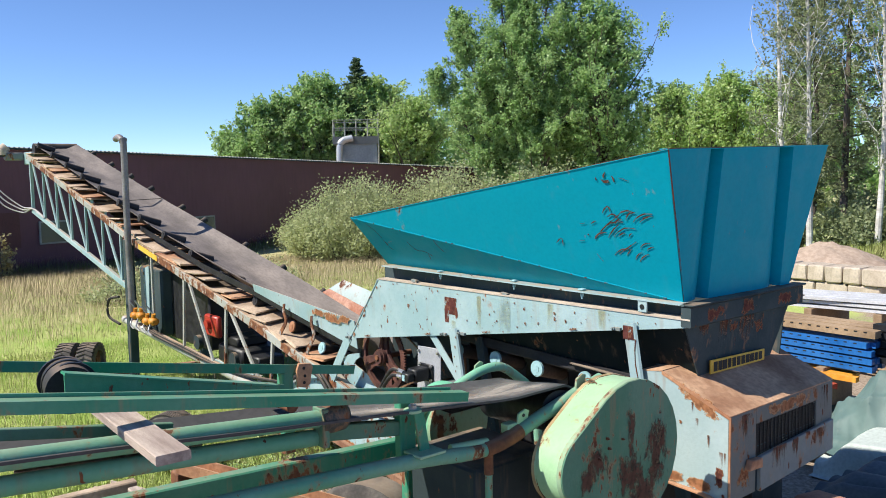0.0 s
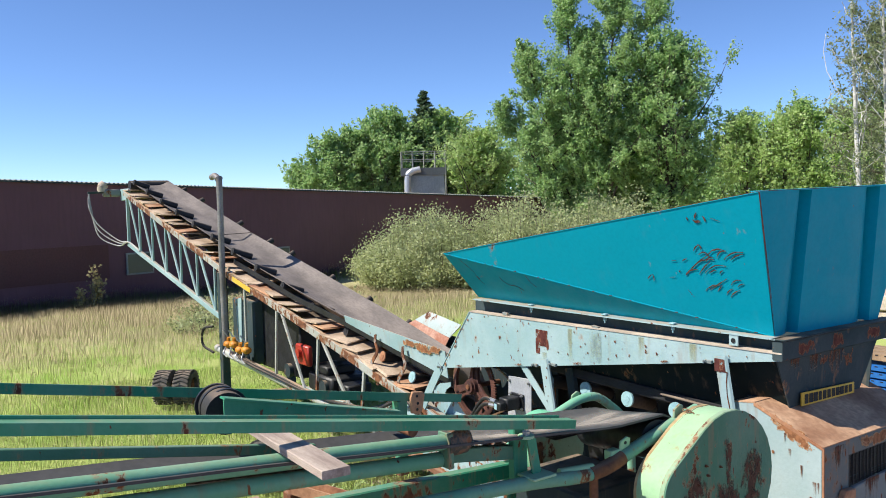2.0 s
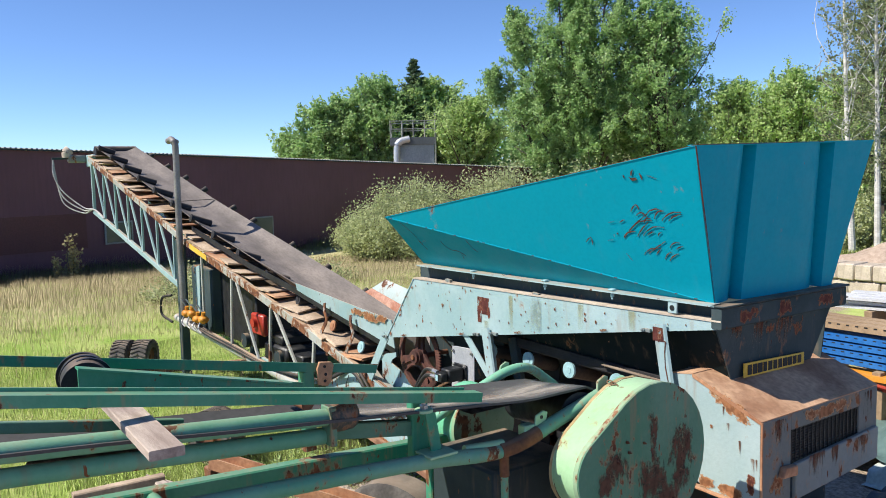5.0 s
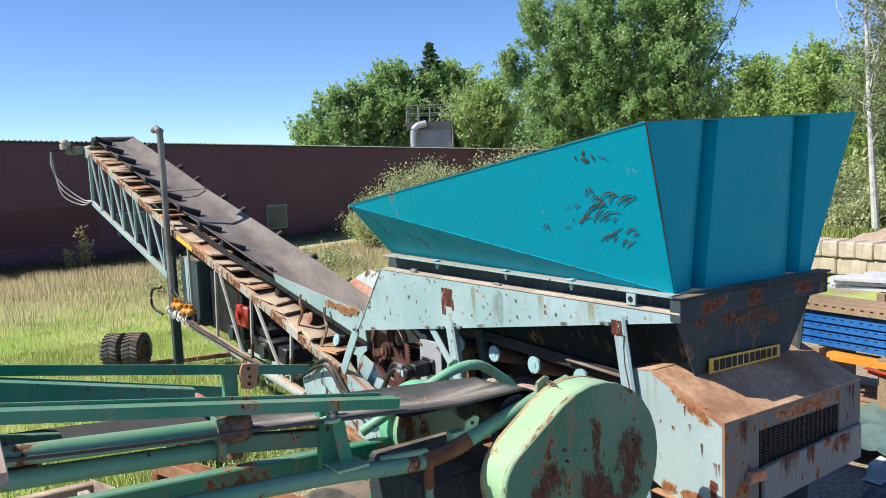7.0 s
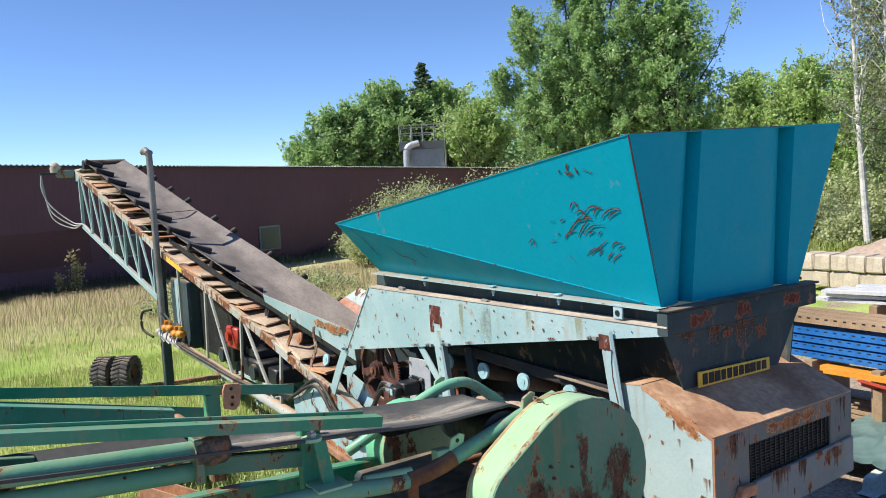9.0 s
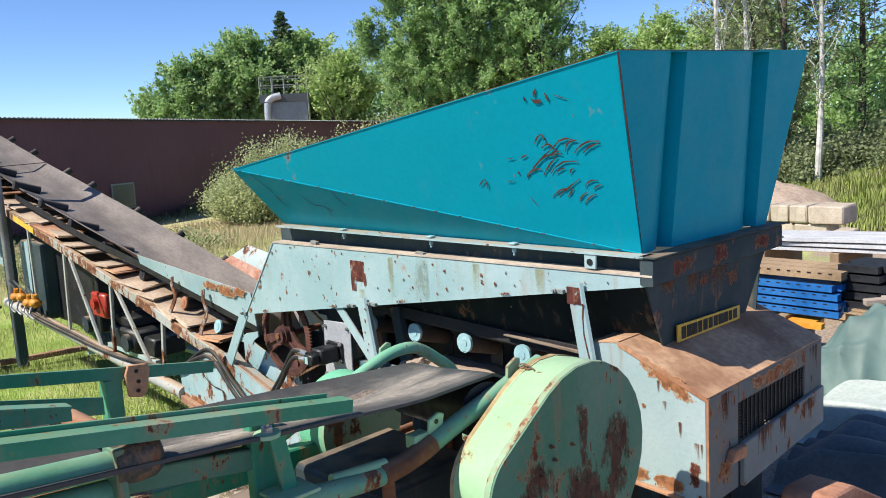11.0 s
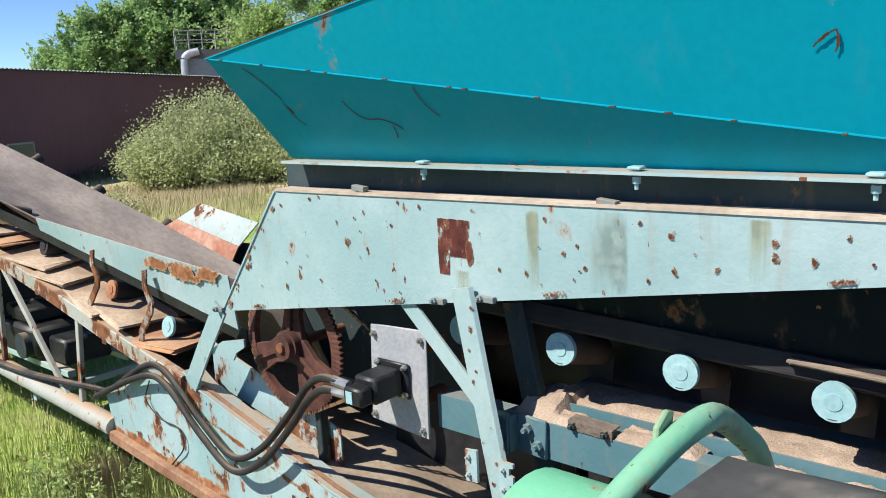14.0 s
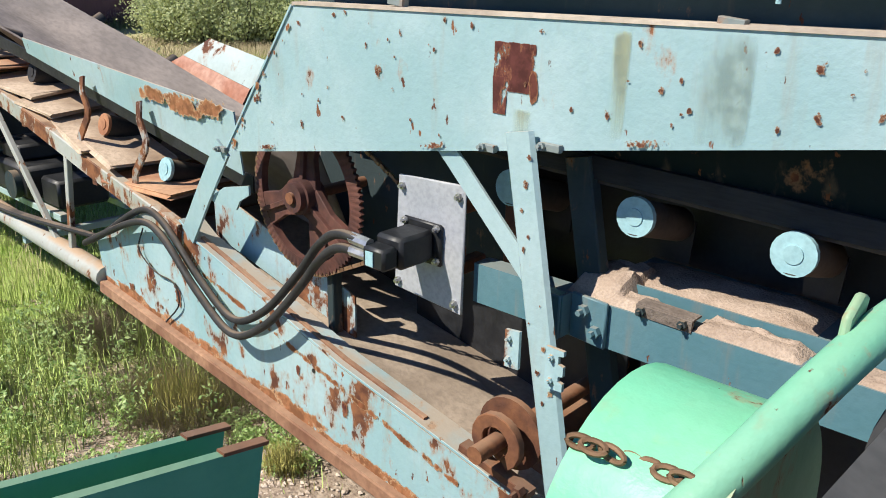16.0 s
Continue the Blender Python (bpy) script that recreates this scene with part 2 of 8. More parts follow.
def film_of(name, inner, outer, cover=0.5, soft=0.03, fade_low=0.0, scale=3.0, stretch=(1, 1, 1), strength=1.0):
    """A stain or rust bloom with a ragged border, thinning out towards the edges of its patch."""
    m = Nodes(name, 0.85, 0, 0.2)
    tc_ = m.add("ShaderNodeTexCoord")
    s_ = m.add("ShaderNodeSeparateXYZ")
    m.link(tc_.outputs["UV"], s_.inputs[0])
    u, v = s_.outputs[0], s_.outputs[1]
    across = m.math("SUBTRACT", m.math("MULTIPLY", u, 2.0), 1.0)
    along = m.math("SUBTRACT", m.math("MULTIPLY", v, 2.0), 1.0)
    side = m.math("SUBTRACT", 1.0, m.math("MULTIPLY", across, across))
    if fade_low < 0:
        shape = m.math("MULTIPLY", m.ramp(side, 0.0, 0.22), m.ramp(m.math("SUBTRACT", 1.0, m.math("MULTIPLY", along, along)), 0.0, 0.22))
    elif fade_low > 0.5:
        shape = m.math("MULTIPLY", side, m.math("MULTIPLY", v, m.ramp(v, 1.0, 0.92)))
    else:
        shape = m.math("MULTIPLY", side, m.math("SUBTRACT", 1.0, m.math("MULTIPLY", along, along)))
    grain = m.math("SUBTRACT", m.noise(scale * 4, 8, stretch, 0.68), 0.5)
    value = m.math("ADD", m.math("MULTIPLY", shape, 0.7), m.math("MULTIPLY", grain, 2.0))
    edge = 0.95 - 0.8 * cover
    alpha = m.math("MULTIPLY", m.ramp(value, edge - soft, edge + soft, 0, strength), m.ramp(shape, 0.02, 0.10))
    m.put(m.bsdf.inputs["Alpha"], alpha)
    return m.done(m.mix(m.ramp(value, edge, edge + 0.16), outer, m.mix(m.ramp(m.noise(26, 5), 0.35, 0.65), inner, tuple(k * 0.55 for k in inner))))


BLOOM = film_of("dark_rust_bloom", (0.13, 0.042, 0.030), (0.26, 0.12, 0.06), 0.56, 0.03, 0, 4, (1, 1, 0.6))
BLOOM_ORANGE = film_of("orange_rust_bloom", (0.24, 0.09, 0.04), (0.42, 0.26, 0.14), 0.55, 0.08, 0, 5, (1, 1, 0.6))
BAND = film_of("rust_band", (0.34, 0.15, 0.07), (0.52, 0.33, 0.19), 0.74, 0.07, 0.0, 4)
RUN = film_of("rust_run", (0.12, 0.05, 0.03), (0.26, 0.14, 0.08), 0.60, 0.14, 0.6, 3.0, (3, 3, 0.35), 0.85)
CHIP = film_of("rust_chip", (0.12, 0.045, 0.028), (0.34, 0.20, 0.12), 0.50, 0.06, 0, 14)
PATINA = film_of("brown_rust_patina", (0.125, 0.062, 0.04), (0.17, 0.125, 0.075), 0.60, 0.16, 0, 5, (1, 1, 0.5), 0.85)
BLOOM_FULL = film_of("dark_red_rust", (0.115, 0.036, 0.030), (0.22, 0.09, 0.05), 0.54, 0.03, -1, 5, (1, 1, 0.5))
DUST = film_of("beige_sand_dust", (0.50, 0.44, 0.375), (0.42, 0.375, 0.325), 0.70, 0.32, 0, 0.4, (1.0, 0.6, 1), 0.92)
STAIN = film_of("yellow_water_stain", (0.42, 0.38, 0.16), (0.40, 0.42, 0.24), 0.85, 0.4, 0.7, 1.5, (3, 3, 0.2), 0.45)
FADED = film_of("greyish_faded_patch", (0.37, 0.46, 0.40), (0.36, 0.47, 0.44), 0.9, 0.4, 0.3, 1.5, (2, 2, 0.3), 0.45)


# ---- mesh helpers ----
def thing(name, at, label, category, group="", kind=""):
    ob = new(name)
    ob.location = at
    return tagged(ob, label, category, group, kind)


def mesh_of(name, bm, material, smooth=False):
    data = bpy.data.meshes.new(name)
    bm.normal_update()
    bm.to_mesh(data)
    bm.free()
    data.materials.append(material)
    if smooth:
        data.polygons.foreach_set("use_smooth", [True] * len(data.polygons))
        data.set_sharp_from_angle(angle=radians(38))
    return data


def under(ob, parent):
    if parent is not None:
        ob.parent = parent
        if parent.type == "EMPTY":
            ob.matrix_parent_inverse = Matrix.Translation(-parent.location)
    return ob


def part(name, bm, material, parent=None, label="", smooth=True):
    return tagged(under(new(name, mesh_of(name, bm, material, smooth)), parent), label)


def shared(name, data, at, parent, turn=(0, 0, 0)):
    ob = under(new(name, data), parent)
    ob.matrix_basis = pose(*at, *turn)
    return ob


def B():
    return bmesh.new()


def film(name, corners, material, parent, label=""):
    """A flat stain lying on a surface, its corners from lower left round."""
    b_ = B()
    uv = b_.loops.layers.uv.new("uv")
    face = b_.faces.new([b_.verts.new(p) for p in corners])
    for loop, c_ in zip(face.loops, ((0, 0), (1, 0), (1, 1), (0, 1))):
        loop[uv].uv = c_
    return part(name, b_, material, parent, label, False)


def sweep(bm, pts, profile, up=(0, 0, 1)):
    """A closed profile of (side, up) along a line of points, capped."""
    pts = [Vector(p) for p in pts]
    rings = []
    for i, p in enumerate(pts):
        a = (p - pts[i - 1]).normalized() if i else None
        b = (pts[i + 1] - p).normalized() if i + 1 < len(pts) else None
        way = ((a or b) + (b or a)).normalized()
        u = Vector(up)
        if abs(way.dot(u)) > 0.97:
            u = Vector((1, 0, 0)) if abs(way.x) < 0.9 else Vector((0, 1, 0))
        side = way.cross(u).normalized()
        u = side.cross(way)
        k = 1.0
        if a and b:
            k = 1 / max(0.5, math.cos(a.angle(b) / 2))
        rings.append([bm.verts.new(p + side * s * k + u * v * k) for s, v in profile])
    n = len(profile)
    for r, q in zip(rings, rings[1:]):
        for i in range(n):
            bm.faces.new((r[i], r[(i + 1) % n], q[(i + 1) % n], q[i]))
    bm.faces.new(rings[0][::-1])
    bm.faces.new(rings[-1])
    bmesh.ops.recalc_face_normals(bm, faces=bm.faces[:])
    return bm


def circle(r, n=12):
    return [(r * math.cos(2 * math.pi * i / n), r * math.sin(2 * math.pi * i / n)) for i in range(n)]


def oblong(w, h):
    e = min(w, h) * 0.1
    w, h = w / 2, h / 2
    return [(-w + e, -h), (w - e, -h), (w, -h + e), (w, h - e), (w - e, h), (-w + e, h), (-w, h - e), (-w, -h + e)]


def ell(w, h, t):
    """An L: a flat leg w wide on top, an upright leg h deep at its outer edge."""
    return [(0, 0), (0, -h), (t, -h), (t, -t), (w, -t), (w, 0)]


def tube(bm, pts, r, n=12):
    return sweep(bm, pts, circle(r, n))


def bar(bm, p, q, w, h, up=(0, 0, 1)):
    return sweep(bm, [p, q], oblong(w, h), up)


def box(bm, lo, hi, edge=0.004):
    r = bmesh.ops.create_cube(bm, size=1)["verts"]
    for v in r:
        v.co = Vector([(a + b) / 2 + c * (b - a) for a, b, c in zip(lo, hi, v.co)])
    if edge:
        bmesh.ops.bevel(bm, geom=list({e for v in r for e in v.link_edges}), offset=edge, segments=1, affect="EDGES")
    return bm


def prism(bm, poly, axis, lo, hi, edge=0.0):
    """A polygon in the plane across an axis, from lo to hi along it."""
    def at(p, k):
        return {"x": (k, p[0], p[1]), "y": (p[0], k, p[1]), "z": (p[0], p[1], k)}[axis]
    a = [bm.verts.new(at(p, lo)) for p in poly]
    b = [bm.verts.new(at(p, hi)) for p in poly]
    faces = [bm.faces.new(a), bm.faces.new(b)]
    for i in range(len(poly)):
        j = (i + 1) % len(poly)
        faces.append(bm.faces.new((a[i], a[j], b[j], b[i])))
    bmesh.ops.recalc_face_normals(bm, faces=faces)
    if edge:
        bmesh.ops.bevel(bm, geom=list({e for f in faces for e in f.edges}), offset=edge, segments=1, affect="EDGES")
    return bm


def panel(bm, corners, thick, cuts=0, sag=0.0, seed=0):
    """A sheet between four corners, thick to its back; sag: how far it is dented."""
    c = [Vector(p) for p in corners]
    n = (c[1] - c[0]).cross(c[3] - c[0]).normalized()
    k = cuts + 1
    grids = []
    for depth in (0, thick):
        grid = []
        for i in range(k + 1):
            row = []
            for j in range(k + 1):
                s, t = i / k, j / k
                p = (c[0] * (1 - s) + c[1] * s) * (1 - t) + (c[3] * (1 - s) + c[2] * s) * t
                dent = sag * noise.noise(p * 1.3 + Vector((seed, 0, 0))) * 16 * s * (1 - s) * t * (1 - t) if sag else 0
                row.append(bm.verts.new(p + n * (dent - depth)))
            grid.append(row)
        grids.append(grid)
    f, g = grids
    for i in range(k):
        for j in range(k):
            bm.faces.new((f[i][j], f[i + 1][j], f[i + 1][j + 1], f[i][j + 1]))
            bm.faces.new((g[i][j], g[i][j + 1], g[i + 1][j + 1], g[i + 1][j]))
    for i in range(k):
        bm.faces.new((f[i][0], g[i][0], g[i + 1][0], f[i + 1][0]))
        bm.faces.new((f[i][k], f[i + 1][k], g[i + 1][k], g[i][k]))
        bm.faces.new((f[0][i], f[0][i + 1], g[0][i + 1], g[0][i]))
        bm.faces.new((f[k][i], g[k][i], g[k][i + 1], f[k][i + 1]))
    bmesh.ops.recalc_face_normals(bm, faces=bm.faces[:])
    return bm


def heap(bm, centre, size, seed=0, n=26, rough=0.25):
    """A low heap with an uneven skin, flat below."""
    cx, cy, cz = centre
    sx, sy, sz = size
    rows = []
    for i in range(n + 1):
        row = []
        for j in range(n + 1):
            u, v = 2 * i / n - 1, 2 * j / n - 1
            d = math.hypot(u, v)
            p = Vector((u * 2.3 + seed, v * 2.3, seed * 0.7))
            h = max(0.0, 1 - d * d) ** 1.2 + rough * noise.fractal(p * 1.4, 0.9, 2.1, 5) * max(0.0, 1 - d)
            row.append(bm.verts.new((cx + u * sx, cy + v * sy, cz + sz * h)))
        rows.append(row)
    for i in range(n):
        for j in range(n):
            bm.faces.new((rows[i][j], rows[i + 1][j], rows[i + 1][j + 1], rows[i][j + 1]))
    return bm


def bolt(bm, at, way, r=0.014, h=0.014):
    p, w = Vector(at), Vector(way).normalized()
    sweep(bm, [p, p + w * h], circle(r, 6))
    sweep(bm, [p + w * h * 0.5, p + w * h * 1.9], circle(r * 0.5, 6))
    return bm


# ---- the ground ----
def land(x, y):
    """The height of the ground: a flat yard, a meadow that falls to the shed, a grass bank behind the yard."""
    z = 0.05 * noise.noise(Vector((x * 0.5, y * 0.5, 0))) + 0.12 * noise.noise(Vector((x * 0.11, y * 0.11, 3)))
    z -= 0.13 * min(1, max(0, (-x - 11) / 14))
    z += 0.22 * min(1, max(0, (-x - 15) / 9)) * min(1, max(0, (5 - y) / 5))
    bank = min(1, max(0, (y - 17) / 9)) * min(1, max(0, (x + 12) / 6))
    z += 1.0 * bank * bank * (3 - 2 * bank)
    return z - 0.06


GROUND = Nodes("meadow_and_gravel_ground", 0.95, 0, 0.2)
g = GROUND
soil = g.mix(g.ramp(g.noise(30, 8), 0.3, 0.7), (0.22, 0.165, 0.125), (0.44, 0.355, 0.275))
turf = g.mix(g.ramp(g.noise(0.9, 6), 0.35, 0.65), (0.25, 0.38, 0.07), (0.44, 0.50, 0.17))
turf = g.mix(g.ramp(g.noise(24, 5), 0.35, 0.7, 0, 0.4), turf, (0.24, 0.33, 0.07))
xyz = g.add("ShaderNodeSeparateXYZ")
g.link(g.place, xyz.inputs[0])
thatch = g.ramp(g.math("ADD", g.math("MULTIPLY", xyz.outputs[0], -0.10), g.math("MULTIPLY", g.noise(0.5, 6), 1.3)), 2.05, 2.75, 0, 0.8)
turf = g.mix(thatch, turf, (0.47, 0.41, 0.24))
worn = g.math("ADD", g.math("MULTIPLY", g.math("ADD", xyz.outputs[0], g.ramp(xyz.outputs[1], -1.0, -1.6, 0, -2.2)), 0.22), g.math("MULTIPLY", g.noise(0.8, 6), 3.2))
yard = g.ramp(worn, 0.25, 0.75)
g.bump(g.noise(26, 8), 0.03, 0.8)
GROUND = g.done(g.mix(yard, turf, soil))


def ground_sheet():
    bm = B()
    xs = [-900, -420, -200, -120, -80, -60] + [-50 + i for i in range(70)] + [22, 27, 40, 80, 200, 420, 900]
    ys = [-900, -420, -200, -100, -50, -30] + [-22 + i for i in range(66)] + [46, 52, 70, 110, 200, 420, 900]
    grid = [[bm.verts.new((x, y, land(x, y))) for y in ys] for x in xs]
    for i in range(len(xs) - 1):
        for j in range(len(ys) - 1):
            bm.faces.new((grid[i][j], grid[i + 1][j], grid[i + 1][j + 1], grid[i][j + 1]))
    ob = part("ground", bm, GROUND)
    tagged(ob, "grassy meadow running into a worn gravel yard", "ground", kind="structure")


ground_sheet()


# ---- the hopper on the feeder ----
def hopper():
    base = [Vector(p) for p in ((-3.14, 0.05, 2.232), (-0.005, 0.012, 2.228), (0.05, 1.18, 2.232), (-3.17, 1.18, 2.232))]
    rim = [Vector(p) for p in ((-3.195, -0.31, 2.664), (0.103, -0.322, 3.156), (0.15, 1.49, 3.186), (-3.195, 1.49, 2.68))]
    h = thing("feed_hopper", (-1.6, 0.6, 2.232), "large teal painted steel feed hopper with scratched flared sides", "hopper")

    def facet(name, corners, thick=0.008, cuts=6, sag=0.012, seed=0):
        return part(name, panel(B(), corners, thick, cuts, sag, seed), TEAL, h)
    crease = base[1]
    near = facet("upper_side_panel", (crease, rim[1], rim[0] * 0.5 + rim[1] * 0.5, crease * 0.5 + rim[0] * 0.5), cuts=8, seed=1)
    # the upper side panel is a triangle, cut into two sheets along its middle
    b = B()
    for corners in ((rim[0], crease * 0.5 + rim[0] * 0.5, rim[0] * 0.5 + rim[1] * 0.5),):
        n = (corners[1] - corners[0]).cross(corners[2] - corners[0]).normalized() * -0.008
        a = [b.verts.new(p) for p in corners]
        c = [b.verts.new(p + n) for p in corners]
        b.faces.new(a)
        b.faces.new(c[::-1])
        for i in range(3):
            j = (i + 1) % 3
            b.faces.new((a[j], a[i], c[i], c[j]))
        bmesh.ops.recalc_face_normals(b, faces=b.faces[:])
    part("upper_side_tip", b, TEAL, h)
    b = B()
    corners = (rim[0], base[0], base[1])
    n = Vector((0, 0.006, 0.005))
    a = [b.verts.new(p) for p in corners]
    c = [b.verts.new(p + n) for p in corners]
    b.faces.new(a)
    b.faces.new(c[::-1])
    for i in range(3):
        j = (i + 1) % 3
        b.faces.new((a[j], a[i], c[i], c[j]))
    bmesh.ops.recalc_face_normals(b, faces=b.faces[:])
    part("lower_side_panel", b, TEAL, h)
    # the end sheet, folded in by two tapering grooves
    b = B()
    folds = ((0.0, -0.322, 0.0), (0.01, 0.06, 0.0), (0.09, 0.115, 0.016), (0.16, 0.165, 0.048), (0.22, 0.21, 0.105), (0.235, 0.224, 0.0), (0.83, 0.81, 0.0), (0.91, 0.88, 0.016), (0.99, 0.95, 0.048), (1.05, 1.02, 0.105), (1.065, 1.034, 0.0), (1.18, 1.49, 0.0))
    rows = []
    for back in (0.0, 0.008):
        lo = [b.verts.new((0.05 * y0 / 1.18 - back - d * 0.75, y0, 2.232)) for y0, y1, d in folds]
        hi = [b.verts.new((0.103 + 0.047 * (y1 + 0.322) / 1.812 - back - d, y1, 3.156 + 0.03 * (y1 + 0.322) / 1.812)) for y0, y1, d in folds]
        rows.append((lo, hi))
        for i in range(len(folds) - 1):
            b.faces.new((lo[i], lo[i + 1], hi[i + 1], hi[i]))
    for k in (0, 1):
        for i in range(len(folds) - 1):
            b.faces.new((rows[0][k][i], rows[0][k][i + 1], rows[1][k][i + 1], rows[1][k][i]))
    bmesh.ops.recalc_face_normals(b, faces=b.faces[:])
    part("end_panel", b, TEAL, h)
    facet("far_side_panel", (base[2], base[3], rim[3], rim[2]), seed=4)
    facet("low_end_panel", (base[3], base[0], rim[0], rim[3]), seed=5)
    # thin rust along the rims and the corner
    for p, q in ((rim[0], rim[1]), (rim[1], rim[2]), (rim[2], rim[3])):
        part("rim_lip", bar(B(), p, q, 0.008, 0.006), TEAL, h)
        part("rim_rust", bar(B(), p + Vector((0, 0, 0.004)), q + Vector((0, 0, 0.003)), 0.009, 0.004), SCRATCH, h, "thin rust along the rim")
    part("rim_flange", bar(B(), rim[1] + Vector((-0.05, 0.06, 0.004)), rim[2] + Vector((-0.05, 0, 0.004)), 0.11, 0.006), TEAL, h)
    part("crease_weld", bar(B(), rim[0] + Vector((0.03, -0.002, -0.002)), base[1] + Vector((0, -0.002, 0.002)), 0.005, 0.005), TEAL, h)
    part("corner_seam", bar(B(), base[1], rim[1], 0.007, 0.007), SCRATCH, h, "rusty welded corner seam")
    # rust scratches on the side
    rnd = random.Random(5)
    nrm = (rim[1] - crease).cross(rim[0] - crease).normalized()
    if nrm.y > 0:
        nrm = -nrm
    eu, ev = (rim[1] - rim[0]).normalized(), None
    ev = nrm.cross(eu).normalized()
    if ev.z < 0:
        ev = -ev
    def scratch(u, v, du, dv, bow, width=0.005):
        """A curved stroke from (u, v) along (du, dv), bowed to its left by bow, thick in its middle."""
        line = []
        for k in range(8):
            f = k / 7
            p = Vector((-0.35, -0.17, 2.66)) + eu * (u + du * f - dv * bow * 4 * f * (1 - f)) + ev * (v + dv * f + du * bow * 4 * f * (1 - f) + rnd.uniform(-0.002, 0.002))
            line.append(p + nrm * (0.0035 - (p - crease).dot(nrm)))
        b_ = B()
        sweep(b_, line, oblong(width * 0.8, 0.0014), nrm)
        sweep(b_, [q + nrm * 0.0006 for q in line[2:6]], oblong(width * 1.5, 0.0014), nrm)
        part("scratch", b_, SCRATCH, h)
    # the upper tangle of bowed strokes
    for u, v, du, dv, bow in ((-0.09, 0.137, 0.055, 0.04, 0.05), (-0.04, 0.177, 0.01, -0.037, 0.3), (-0.06, 0.11, 0.078, -0.035, 0.32), (-0.124, 0.036, 0.165, 0.02, 0.12), (-0.217, -0.017, 0.105, 0.02, 0.12),
                               (-0.222, -0.029, 0.25, 0.135, 0.04), (-0.11, -0.028, 0.118, 0.078, 0.04), (0.014, 0.102, 0.138, 0.003, 0.18), (0.068, 0.068, 0.078, 0.04, 0.2), (0.116, 0.048, 0.155, 0.034, 0.14),
                               (0.163, 0.04, 0.103, 0.03, 0.1), (-0.02, 0.055, 0.06, 0.02, 0.2)):
        scratch(u, v, du, dv, bow, 0.006)
    # the looser ones below it
    for u, v, du, dv, bow in ((-0.064, -0.029, 0.178, 0.033, 0.15), (-0.031, -0.034, 0.062, 0.02, 0.12), (0.044, -0.046, 0.035, 0.024, 0.1), (-0.11, -0.152, 0.127, 0.028, 0.12), (-0.073, -0.151, 0.16, 0.068, 0.02),
                               (-0.019, -0.165, 0.052, 0.039, 0.05), (0.101, -0.127, 0.083, 0.023, 0.16), (0.143, -0.145, 0.056, 0.015, 0.1), (0.038, -0.194, 0.06, 0.037, 0.1), (0.064, -0.213, 0.084, 0.04, 0.1),
                               (-0.209, 0.076, 0.044, 0.013, 0.1), (-0.557, -0.023, 0.059, 0.031, 0.06), (-0.498, 0.008, -0.013, -0.054, 0.1)):
        scratch(u, v, du, dv, bow, 0.005)
    # a bare spot above, with hairlines
    for u, v, du, dv, bow in ((-0.008, 0.354, 0.053, -0.021, -0.2), (0.002, 0.345, 0.04, -0.006, -0.1), (0.012, 0.358, 0.026, 0.034, 0.1), (0.077, 0.363, 0.003, -0.043, 0.1), (-0.263, 0.013, 0.004, -0.01, 0.0), (-0.05, 0.36, 0.008, 0.003, 0.0)):
        scratch(u, v, du, dv, bow, 0.008)
    for u, v, du, dv in ((0.125, 0.343, 0.061, -0.033), (-0.36, -0.03, 0.05, 0.0), (-0.30, 0.09, 0.05, 0.0), (-0.25, -0.13, 0.03, -0.06), (-1.55, -0.19, 0.03, -0.02), (-1.47, -0.2, 0.03, 0.0)):
        scratch(u, v, du, dv, 0.0, 0.0022)
    low = (base[0] - rim[0]).cross(base[1] - rim[0]).normalized()
    low = -low if low.y > 0 else low
    for x0, z0, x1, z1, bow, wide in ((-3.0, 2.62, -2.905, 2.485, 0.06, 0.004), (-2.91, 2.47, -2.867, 2.37, -0.15, 0.003), (-2.905, 2.45, -2.89, 2.42, 0.0, 0.009), (-2.561, 2.47, -2.453, 2.393, -0.22, 0.004),
                                      (-2.455, 2.395, -2.341, 2.353, 0.10, 0.005), (-2.385, 2.368, -2.398, 2.318, 0.1, 0.004), (-2.171, 2.512, -2.126, 2.404, -0.14, 0.004)):
        line = []
        for k in range(8):
            f = k / 7
            x, z = x0 + (x1 - x0) * f - (z1 - z0) * bow * 4 * f * (1 - f), z0 + (z1 - z0) * f + (x1 - x0) * bow * 4 * f * (1 - f)
            p = Vector((x, -0.31 * (z - 2.232) / 0.432, z))
            line.append(p - low * (p - rim[0]).dot(low) + low * 0.004)
        part("scratch", sweep(B(), line, oblong(wide, 0.0014), low), SCRATCH, h)
    for k in range(16):
        p = (rim[0] + Vector((0.03, 0, 0))).lerp(base[1], (k + rnd.uniform(0.1, 0.9)) / 16)
        part("rust_speck", bar(B(), p + Vector((-0.006, -0.006, 0)), p + Vector((rnd.uniform(0.004, 0.02), -0.006, 0)), 0.004, 0.005), SCRATCH, h)


hopper()


# ---- the feeder under the hopper ----
feeder = thing("belt_feeder", (-1.6, 0.6, 0.0), "pale blue belt feeder frame with chipped rusty paint", "feeder")
for y, name in ((-0.066, "side_plate"), (1.24, "side_plate")):
    part(name, prism(B(), [(-3.13, 2.10), (0.09, 2.135), (0.09, 2.095), (-3.61, 1.495)], "y", y, y + 0.010), BLUE, feeder)
    part("top_flange", prism(B(), [(-3.13, 2.101), (0.09, 2.136), (0.09, 2.146), (-3.13, 2.112)], "y", min(y - 0.006, y + 0.06), max(y + 0.016, y + 0.085)), SAND_LEDGE, feeder, "sand-caked top ledge")
